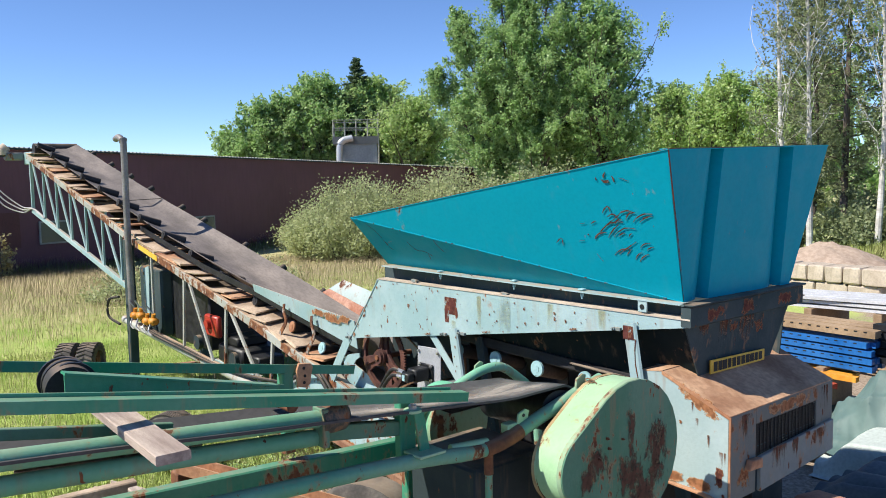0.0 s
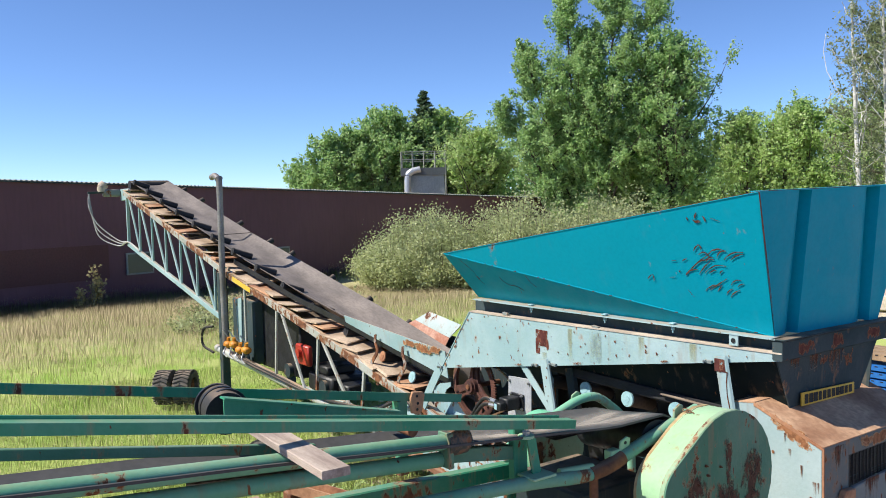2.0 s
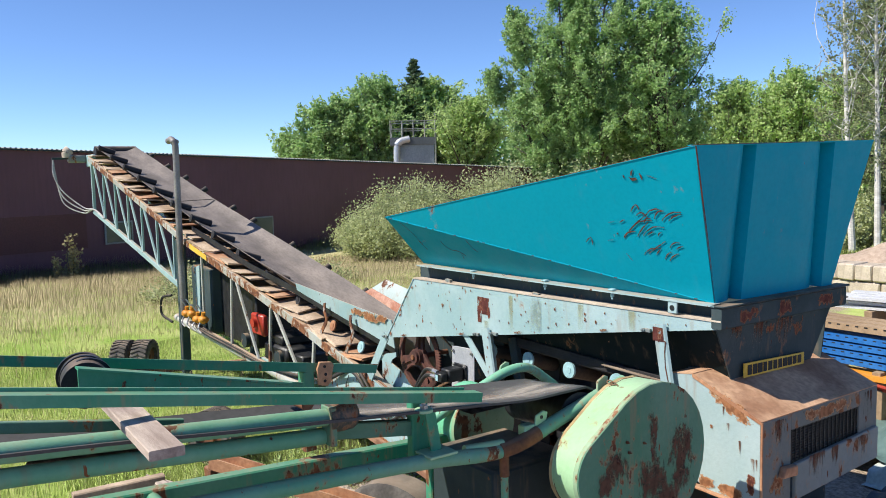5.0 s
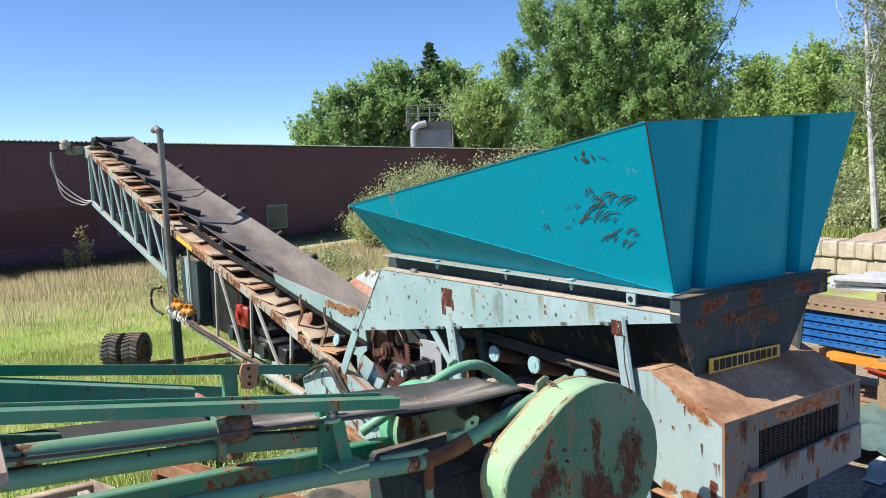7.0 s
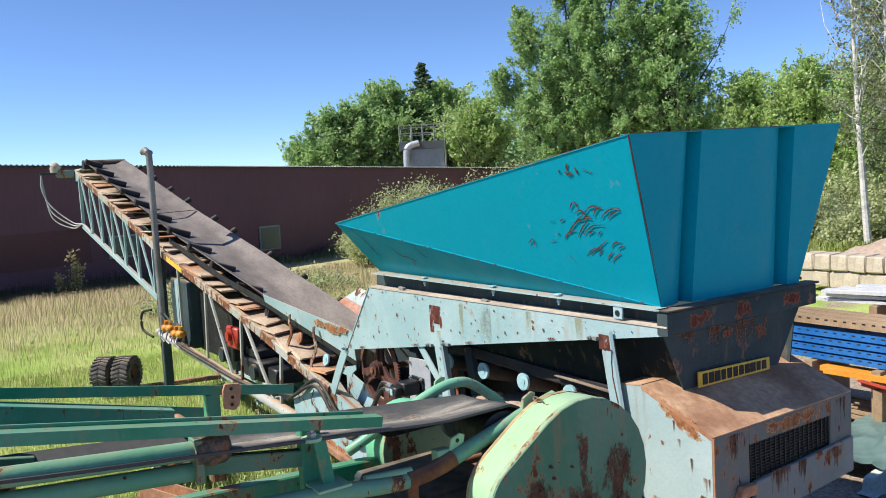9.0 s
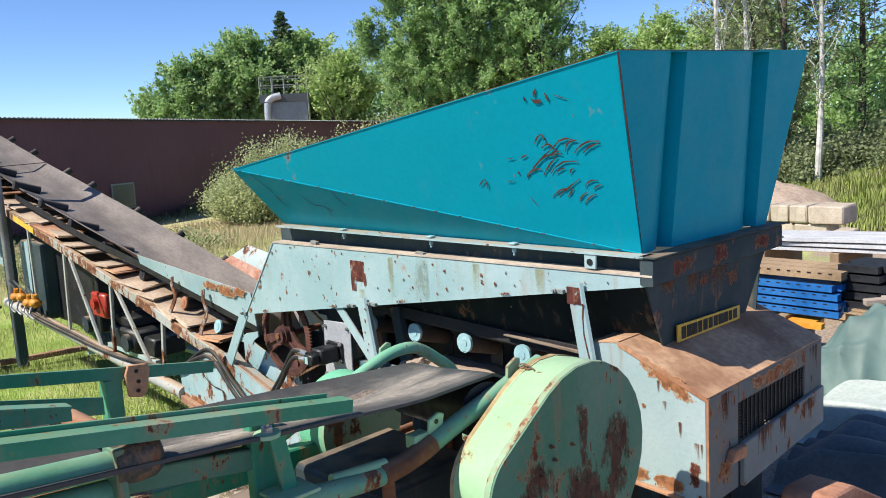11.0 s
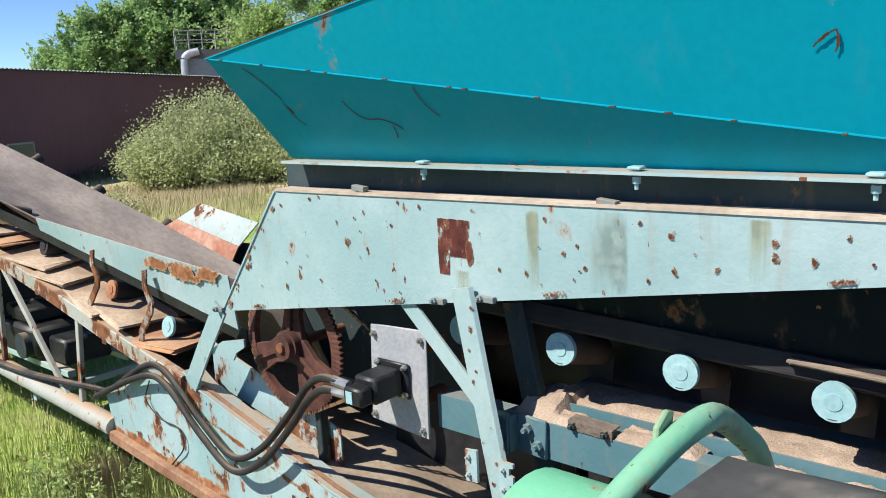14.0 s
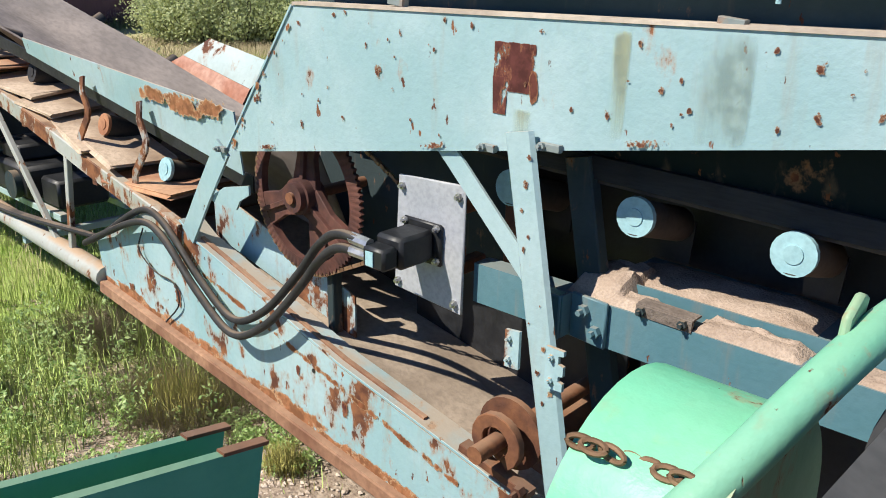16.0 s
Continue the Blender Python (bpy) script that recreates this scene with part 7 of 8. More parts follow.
def shrub(name, at, size, label, leaf, seed, leaves=22000, leaf_size=0.07, stems=70):
    """A mound of upright leafy shoots."""
    rng = np.random.default_rng(seed)
    t = thing(name, at, label, "bush")
    base = Vector(at)
    sx, sy, sz = size
    bm = B()
    cs, ss = [], []
    for i in range(stems):
        r, a = math.sqrt(rng.random()), rng.random() * 2 * math.pi
        foot = base + Vector((r * math.cos(a) * sx * 0.8, r * math.sin(a) * sy * 0.8, -0.1))
        h = sz * (1 - 0.75 * r * r) * rng.uniform(0.72, 1.16) + 0.2
        tip = foot + Vector((math.cos(a) * r * sx * 0.3, math.sin(a) * r * sy * 0.3, h))
        limb(bm, foot, tip, 0.02, 0.005, rng, 0.05, 3, 4)
        k = leaves // stems
        u = rng.random((k, 1)) ** 0.8
        cs.append(np.array(foot) * (1 - u) + np.array(tip) * u + rng.normal(size=(k, 3)) * np.array((0.26, 0.26, 0.18)) * (sx / 3) ** 0.5)
        ss.append(rng.uniform(0.5, 1.2, k) * leaf_size)
    part("branchwork", bm, BARK, t)
    under(new("foliage", leaf_mesh("foliage", np.concatenate(cs), np.concatenate(ss), leaf, seed, up=1.0)), t)
    return t


tree("poplar_tree", (-32.6, 31.2, 0), 17.0, 5.6, "tall full green poplar standing behind the shed", LEAF_MID, 1, limbs=230, leaves=250000, clump=0.85, crown_from=0.06, size=0.075, steep=1.1, rise=1.1, leaders=((-1.3, 0.96, 0.42), (2.3, 1.0, 0.44), (4.7, 0.93, 0.32), (-3.6, 0.77, 0.46), (5.4, 0.66, 0.30), (-5.0, 0.55, 0.40), (0.4, 0.8, 0.5), (3.2, 0.5, 0.5)))
tree("poplar_tree", (-28.9, 34.6, 0), 12.5, 3.2, "green poplar beside the tall one", LEAF_MID, 2, limbs=80, leaves=44000, crown_from=0.05, size=0.09, clump=0.8, steep=1.5, rise=1.2)
tree("maple_tree", (-48.6, 27.0, 0), 10.0, 4.2, "broad green tree behind the shed", LEAF_MID, 3, limbs=110, leaves=64000, size=0.11, clump=0.9, steep=1.2, rise=1.2, leaders=((-2.4, 0.85, 0.6), (0.5, 1.0, 0.7), (2.6, 0.92, 0.55)))
tree("maple_tree", (-50.2, 23.2, 0), 8.0, 3.4, "broad green tree behind the shed", LEAF_MID, 4, limbs=80, leaves=44000, size=0.11, clump=0.9, steep=1.2, rise=1.2, leaders=((-2.2, 0.75, 0.6), (0.3, 1.0, 0.7), (2.0, 0.9, 0.6)))
tree("ash_tree", (-47, 31.2, 0), 9.8, 3.2, "light green tree beside the spruce", LEAF_LIGHT, 5, limbs=80, leaves=44000, size=0.11, clump=0.85, steep=1.3, rise=1.2)
tree("ash_tree", (-41.5, 29.3, 0), 7.8, 2.6, "light green tree between larger ones", LEAF_LIGHT, 6, limbs=70, leaves=30000, clump=0.8, crown_from=0.05, size=0.10, steep=1.3, rise=1.2)
conifer("spruce_tree", (-46.6, 29.0, 0), 11.2, 3.5, "dark narrow spruce rising above the broadleaf trees", LEAF_DARK, 7, 30000, 0.11)
tree("ash_tree", (-37.0, 34.0, 0), 8.6, 3.2, "light green tree between larger ones", LEAF_LIGHT, 8, limbs=70, leaves=30000, clump=0.8, crown_from=0.05, size=0.10, steep=1.3, rise=1.2)
tree("ash_tree", (-31.0, 36.5, 0), 8.0, 3.2, "light green tree behind the tall poplar", LEAF_MID, 9, limbs=70, leaves=30000, clump=0.8, crown_from=0.05, size=0.10, steep=1.3, rise=1.2)
for i, (x, y, h, r) in enumerate(((-25.4, 36.5, 7.6, 2.2), (-23.5, 37.2, 7.2, 2.0), (-22.2, 38.2, 8.2, 2.0), (-20.2, 38.5, 7.4, 2.2), (-18, 38.6, 8.0, 2.3), (-33, 36, 8, 3.0))):
    tree("young_poplar", (x, y, 0), h, r, "young light green poplar in a row", LEAF_LIGHT, 20 + i, limbs=50, leaves=18000, crown_from=0.05, size=0.085, steep=1.9, clump=0.7, rise=1.3, trunk=0.1)
for i, (x, y, h) in enumerate(((-11.0, 22.3, 9.5), (-10.4, 22.7, 10.0), (-8.6, 23.5, 9.0))):
    tree("birch_tree", (x, y, 0.2), h, 1.5, "white-barked birch with thin bare branches", LEAF_DRY, 40 + i, limbs=20, leaves=2400, crown_from=0.28, size=0.045, steep=1.9, bark=BIRCH, trunk=0.12, clump=0.5, thick=0.2)
for i, (x, y, h, r) in enumerate(((-10.6, 25.5, 11.5, 2.4), (-8.2, 26.2, 10.5, 2.6), (-5.5, 27.0, 11.0, 2.8), (-3.0, 27.5, 10.0, 2.8), (-12.5, 27, 9.5, 2.4), (-0.5, 28, 9.5, 2.8))):
    tree("thin_pine", (x, y, 0.6), h, r, "thin half-bare grey-green tree on the bank", LEAF_DRY if i % 2 == 0 else LEAF_MID, 50 + i, limbs=60, leaves=16000, crown_from=0.12, size=0.06, steep=0.3, clump=0.5, trunk=0.15, thick=0.18)
for i, (x, y, s) in enumerate(((-11.5, 23.5, 1.4), (-9.2, 24.3, 1.5), (-7.2, 25, 1.5), (-5.0, 25.5, 1.4), (-13.5, 25, 1.7), (-2.5, 26, 1.6))):
    shrub("bank_bush", (x, y, land(x, y)), (1.6, 1.2, s), "green bush on the grass bank", LEAF_DRY if i % 3 else LEAF_GREY, 70 + i, 9000, 0.07, 40)
for i, (x, y, s) in enumerate(((-13.5, 30, 2.4), (-10.8, 29.4, 2.0), (-8.0, 30.2, 2.5), (-5.2, 29.6, 2.1), (-2.4, 30.4, 2.4), (0.5, 30, 2.2), (-16.2, 30.5, 2.3))):
    shrub("bank_bush", (x, y, land(x, y)), (2.2, 1.5, s), "green bush on the grass bank", LEAF_DRY if i % 2 else LEAF_GREY, 170 + i, 9000, 0.085, 50)
shrub("willow_bush", (-24.1, 13.7, 0), (2.8, 2.7, 2.55), "large mound of grey-green willow shrub before the shed", LEAF_GREY, 80, 84000, 0.050, 230)
shrub("willow_bush", (-21.2, 16.3, 0), (3.4, 3.0, 3.1), "large mound of grey-green willow shrub before the shed", LEAF_GREY, 81, 66000, 0.050, 180)
shrub("willow_bush", (-18.4, 18.6, 0), (3.2, 3.0, 3.0), "large mound of grey-green willow shrub before the shed", LEAF_GREY, 83, 56000, 0.050, 150)
for i, (x, y, sx, sz) in enumerate(((-18.4, 2.9, 1.0, 0.32), (-21.5, 4.5, 1.3, 0.42), (-19.8, 6.8, 1.4, 0.45))):
    shrub("weed_clump", (x, y, land(x, y)), (sx, sx, sz), "tall green weeds in the meadow before the shed", LEAF_GREY, 120 + i, 3600, 0.045, 60)
shrub("sapling", (-25.2, 1.2, 0.2), (0.36, 0.36, 1.75), "lone small sapling with sparse yellowish leaves against the shed wall", LEAF_YOUNG, 82, 620, 0.055, 5)

rng = np.random.default_rng(61)
cs, ss = [], []
for i in range(70):
    turn, away, tall = radians(98 + 47 * i / 69) + rng.normal() * 0.006, rng.uniform(58, 72), rng.uniform(6.0, 8.2)
    foot = np.array((math.cos(turn) * away, math.sin(turn) * away, 0.0))
    for k in range(26):
        h_ = tall * rng.uniform(0.15, 1.0)
        c_ = foot + np.array((rng.normal() * 1.1, rng.normal() * 1.1, h_)) * np.array((1.15 - 0.8 * h_ / tall, 1.15 - 0.8 * h_ / tall, 1))
        cs.append(c_ + rng.normal(size=(34, 3)) * np.array((0.45, 0.45, 0.6)))
        ss.append(rng.uniform(0.10, 0.24, 34))
tagged(new("far_woods", leaf_mesh("far_woods", np.concatenate(cs), np.concatenate(ss), LEAF_MID, 62)), "distant green woods behind the trees", "woods", kind="stuff")


# ---- the yard behind the feeder ----
STONE = mottled("sandstone_blocks", (0.40, 0.33, 0.26), (0.58, 0.50, 0.41), 2.0, 0.9, 0.0, 25, 0.01)
ALU = mottled("aluminium_planks", (0.68, 0.69, 0.71), (0.80, 0.81, 0.83), 2.0, 0.45, 0.25, 30, 0.001)
RACK = mottled("blue_rack_beams", (0.012, 0.12, 0.40), (0.025, 0.17, 0.50), 3.0, 0.45, 0.0, 30, 0.001)
RACK_ORANGE = mottled("orange_rack_beams", (0.70, 0.27, 0.03), (0.80, 0.36, 0.05), 3.0, 0.45, 0.0, 30, 0.001)
CLOTH = mottled("teal_grey_tarpaulin", (0.10, 0.165, 0.155), (0.155, 0.235, 0.215), 1.2, 0.6, 0.0, 5, 0.0005)
PALLET = mottled("pallet_wood", (0.25, 0.17, 0.10), (0.42, 0.30, 0.19), 2, 0.9, 0.0, 30, 0.003)

tagged(part("sand_pile", heap(B(), (-7.4, 17.6, 0.0), (2.3, 2.0, 0.95), 11, 40, 0.2), SANDY), "low pile of pinkish sand behind the blocks", "sand pile", kind="stuff")
rnd = random.Random(8)


def stone(x, y, z, w, d, h):
    b = B()
    box(b, (-w / 2, -d / 2, -h / 2), (w / 2, d / 2, h / 2), 0.03)
    for v in b.verts:
        v.co += Vector((rnd.uniform(-0.012, 0.012), rnd.uniform(-0.015, 0.015), rnd.uniform(-0.012, 0.012)))
    s = thing("stone_block", (x, y, z), "pale rough-cut stone block in a low row", "stone block", "row of stone blocks")
    s.rotation_euler = (0, 0, radians(rnd.uniform(-2, 2)))
    o = new("stone", mesh_of("stone", b, STONE))
    o.parent = s


for i in range(9):
    stone(-8.1 + 0.405 * i, 14.55, 0.585, 0.385, 0.7, 0.37)
stone(-4.65, 14.55, 0.585, 0.66, 0.75, 0.38)
for i in range(5):
    stone(-7.9 + 0.72 * i, 14.6, 0.195, 0.70, 0.7, 0.38)
stone(-4.2, 14.0, 0.17, 0.36, 0.5, 0.36)


def pallet(at, turn):
    p = thing("pallet", at, "weathered wooden pallet lying in the yard", "pallet", "pallets")
    p.rotation_euler = (0, 0, radians(turn))
    deck = mesh_of("deck_board", box(B(), (-0.6, -0.05, 0), (0.6, 0.05, 0.022), 0.003), PALLET)
    block = mesh_of("block", box(B(), (-0.05, -0.4, 0), (0.05, 0.4, 0.10), 0.003), PALLET)
    for i in range(5):
        o = new("deck_board", deck)
        o.parent, o.location = p, (0, -0.36 + 0.18 * i, 0.122)
    for i in range(3):
        o = new("runner", block)
        o.parent, o.location = p, (-0.52 + 0.52 * i, 0, 0.02)


def stack(name, at, turn, count, layers, w, h, length, material, label, category, group, gap=0.004, slots=False):
    """Long profiles laid side by side in layers, each a thing of its own."""
    b = B()
    sweep(b, [(-length / 2, 0, 0), (length / 2, 0, 0)], [(-w / 2, 0.012), (w / 2, 0.012), (w / 2, h), (-w / 2, h), (-w / 2, h * 0.62), (-w * 0.38, h * 0.55), (-w * 0.38, h * 0.42), (-w / 2, h * 0.35)])
    data = mesh_of("beam_body", b, material, False)
    if slots:
        b = B()
        for i in range(int(length / 0.11)):
            box(b, (-length / 2 + 0.06 + 0.11 * i, -w / 2 - 0.001, h * 0.70), (-length / 2 + 0.10 + 0.11 * i, -w / 2 + 0.004, h * 0.88), 0)
        slot = mesh_of("slots", b, BLACK, False)
    r = random.Random(count * 7 + layers)
    base = pose(*at, 0, 0, turn)
    for k in range(layers):
        for i in range(count):
            t = thing(name, at, label, category, group)
            t.matrix_basis = base @ pose(r.uniform(-0.05, 0.05), (w + gap) * (i - (count - 1) / 2), (h + 0.012) * k, 0, 0, r.uniform(-0.4, 0.4))
            for nm, d in (("profile", data),) + ((("slots", slot),) if slots and i == 0 else ()):
                o = new(nm, d)
                o.parent = t


for x, y, turn in ((-2.9, 5.65, -2), (-1.7, 5.6, -2), (-3.3, 8.7, -12), (-2.0, 8.5, -12)):
    pallet((x, y, land(x, y) + 0.03), turn)
BLACK_RACK = mottled("black_rack_beams", (0.012, 0.014, 0.018), (0.03, 0.03, 0.035), 3.0, 0.5, 0.0, 30, 0.001)
stack("rack_beam", (-2.26, 5.62, 0.67), -1, 6, 4, 0.10, 0.078, 2.3, RACK, "blue slotted steel rack beam in a stack", "beam", "stack of blue beams", slots=True)
stack("black_rack_beam", (-0.90, 5.75, 0.76), -4, 5, 5, 0.11, 0.082, 0.40, BLACK_RACK, "short black steel rack beam in a stack", "beam", "stack of black beams", slots=True)
stack("rack_beam", (-1.75, 5.3, 0.56), 2, 3, 1, 0.10, 0.07, 1.0, RACK_ORANGE, "orange steel rack beam under the blue ones", "beam", "orange beams")
t = thing("steel_offcut", (-1.45, 5.12, 0.52), "red-orange steel offcut beside the orange beams", "steel offcut")
part("angle", sweep(B(), [(-1.75, 5.12, 0.58), (-1.35, 5.05, 0.56)], ell(0.08, 0.07, 0.008)), RED, t)
part("prop", box(B(), (-1.6, 5.06, -0.05), (-1.5, 5.18, 0.51), 0.006), PALLET, t)
for i in range(4):
    t = thing("timber_bearer", (-3.2 + 0.78 * i, 5.62, 0.2), "grey timber bearer under the beams", "timber", "bearers")
    o = new("timber", mesh_of("timber", box(B(), (-0.05, -0.42, -0.2), (0.05, 0.36, 0.468), 0.004), PALLET))
    o.parent = t
stack("brown_rack_beam", (-2.35, 5.62, 1.065), -1, 3, 1, 0.16, 0.095, 2.5, PALLET, "brown slotted rack beam on the blue stack", "beam", "brown beams", slots=True, gap=0.05)
r = random.Random(12)
for i in range(14):
    t = thing("scaffold_plank", (0, 0, 0), "silver aluminium scaffold plank in a loose stack", "plank", "stack of aluminium planks")
    t.matrix_basis = pose(-2.3 + r.uniform(-0.25, 0.25), 8.35 + 0.21 * (i % 5) + r.uniform(-0.05, 0.05), 0.86 + 0.058 * (i // 5) + 0.002 * i, 0, r.uniform(-0.6, 0.2), 12 + r.uniform(-4, 5))
    b = B()
    sweep(b, [(-1.6, 0, 0), (1.6, 0, 0)], [(-0.1, 0), (-0.085, 0), (-0.085, 0.03), (0.085, 0.03), (0.085, 0), (0.1, 0), (0.1, 0.042), (-0.1, 0.042)])
    o = new("profile", mesh_of("profile", b, ALU))
    o.parent = t
for i in range(3):
    t = thing("timber_bearer", (-3.2 + 0.95 * i, 8.55 + 0.2 * i, 0.2), "grey timber bearer under the planks", "timber", "bearers")
    o = new("timber", mesh_of("timber", box(B(), (-0.06, -0.5, -0.2), (0.06, 0.8, 0.645), 0.004), PALLET))
    o.parent = t


def sheet_of(name, x0, x1, y0, y1, height, material, parent, n=100):
    """A cloth lying over the heights given."""
    b_ = B()
    g_ = [[b_.verts.new((x0 + (x1 - x0) * i / n, y0 + (y1 - y0) * j / n, height(x0 + (x1 - x0) * i / n, y0 + (y1 - y0) * j / n))) for j in range(n + 1)] for i in range(n + 1)]
    for i in range(n):
        for j in range(n):
            b_.faces.new((g_[i][j], g_[i + 1][j], g_[i + 1][j + 1], g_[i][j + 1]))
    return part(name, b_, material, parent)


def step(v, a, b_):
    k = min(1, max(0, (v - a) / (b_ - a)))
    return k * k * (3 - 2 * k)


def crease(x, y, scale, seed):
    return 1 - 2 * abs(noise.noise(Vector((x * scale, y * scale * 0.45, seed))))


def hump(x, y):
    front = 4.02 + 0.30 * (x + 0.7) + 0.12 * noise.noise(Vector((x * 2.2, 0, 4)))
    up = step(y, front - 0.05, front + 0.60) * step(x, -1.45, -0.55)
    down = 1 - step(y, 5.0, 5.7)
    w = x * 7 + 2.2 * noise.noise(Vector((x * 1.6, y * 1.2, 3))) + 0.8 * y
    pleat = 1 - abs(math.sin(w)) ** 0.8
    cross = 1 - abs(math.sin(w * 0.6 + y * 6 + 3 * noise.noise(Vector((x * 2, y * 2, 7)))))
    z = 0.16 + 0.66 * up * down
    z += 0.08 * (pleat - 0.4) * (0.3 + 2.8 * up * (1 - up)) + 0.07 * (cross - 0.4) * (0.4 + up) + 0.03 * noise.noise(Vector((x * 2.4, y * 2.4, 9)))
    wx, wy = x + 0.25 * noise.noise(Vector((x * 1.3, y * 1.3, 31))), y + 0.25 * noise.noise(Vector((x * 1.3, y * 1.3, 37)))
    fold = 1 - abs(noise.noise(Vector((wx * 3.2 + wy * 1.4, wy * 0.8 - wx * 0.3, 41)))) * 3.2
    tuck = 1 - abs(noise.noise(Vector((wx * 2.0 - wy * 4.5, wx * 1.1, 47)))) * 3.0
    z += 0.07 * max(0, fold) ** 1.5 * (0.25 + up) + 0.045 * max(0, tuck) ** 1.5 * (0.3 + up)
    return max(0.01, z)


def pale(x, y):
    far = 4.45 + 0.45 * x
    z = 0.34 + 0.06 * step(y, 3.2, 4.2) - 0.30 * step(y, far, far + 0.25) - 0.3 * (1 - step(y, 3.5, 3.62)) - 0.25 * (1 - step(x, -0.85, -0.55))
    return max(0.005, z + 0.06 * noise.noise(Vector((x * 1.5, y * 1.8, 8))) + 0.02 * crease(x, y, 2.5, 3))


def dark(x, y):
    z = 0.30 - 0.28 * (1 - step(y, 2.5, 2.75)) - 0.1 * step(y, 3.5, 3.7) - 0.2 * (1 - step(x, -0.5, -0.2))
    w = y * 9 + 1.5 * noise.noise(Vector((x * 1.5, y, 2)))
    return max(0.005, z + 0.07 * abs(math.sin(w)) ** 0.6 + 0.05 * noise.noise(Vector((x * 3, y * 3, 5))))


t = thing("tarpaulin", (0.2, 4.6, 0), "crumpled teal-grey tarpaulin thrown over a load", "tarpaulin")
sheet_of("cloth", -1.75, 2.2, 3.75, 5.8, hump, CLOTH, t, 150)
PALE_CLOTH = mottled("pale_grey_cloth", (0.44, 0.50, 0.47), (0.56, 0.62, 0.58), 1.5, 0.7, 0.0, 30, 0.001)
t = thing("cover_sheet", (0.4, 4.0, 0), "pale grey cover sheet lying beside the tarpaulin", "cover sheet")
sheet_of("cloth", -0.9, 2.4, 3.48, 4.9, pale, PALE_CLOTH, t)
DARK_CLOTH = mottled("dark_grey_cloth", (0.085, 0.095, 0.10), (0.15, 0.165, 0.175), 1.5, 0.7, 0.0, 30, 0.001)
t = thing("folded_cloth", (0.4, 3.0, 0), "dark grey folded cloth lying on the ground", "cloth")
sheet_of("cloth", -0.55, 2.4, 2.42, 3.75, dark, DARK_CLOTH, t)
for i in range(3):
    t = thing("grey_beam", (0, 0, 0), "weathered grey beam leaning over the tarpaulin", "beam", "beams on the tarpaulin")
    t.matrix_basis = pose(-0.1 + 0.12 * i, 5.35 + 0.13 * i, 1.03 + 0.02 * i, 0, -4, 38)
    o = new("beam_body", mesh_of("beam_body", box(B(), (-0.75, -0.05, -0.03), (0.8, 0.05, 0.03), 0.005), WOOD))
    o.parent = t
t = thing("steel_box_section", (0.55, 0.95, 0), "orange-rusted steel hitch box standing behind the hood", "steel box")
BOX_RUST = mottled("peach_rusted_paint", (0.36, 0.15, 0.085), (0.55, 0.29, 0.19), 3, 0.8, 0.0, 30, 0.003)
part("body", prism(B(), [(0.54, 0.50), (0.54, 0.955), (0.60, 0.985), (0.88, 0.945), (1.42, 0.66), (1.42, 0.50)], "x", 0.42, 0.66, 0.012), BOX_RUST, t)
part("foot", box(B(), (0.46, 0.7, -0.05), (0.62, 1.2, 0.50), 0.01), RUSTY, t)


# ---- grass ----
GRASS = leafy("meadow_grass", (0.36, 0.56, 0.10), (0.72, 0.86, 0.29), 0.3, 0.7)
GRASS_FAR = leafy("patchy_meadow_grass", (0.44, 0.60, 0.14), (0.66, 0.78, 0.28), 0.3, 0.7, (0.62, 0.54, 0.34))
GRASS_DRY = leafy("dry_grass", (0.52, 0.44, 0.27), (0.78, 0.68, 0.46), 0.15, 0.8)


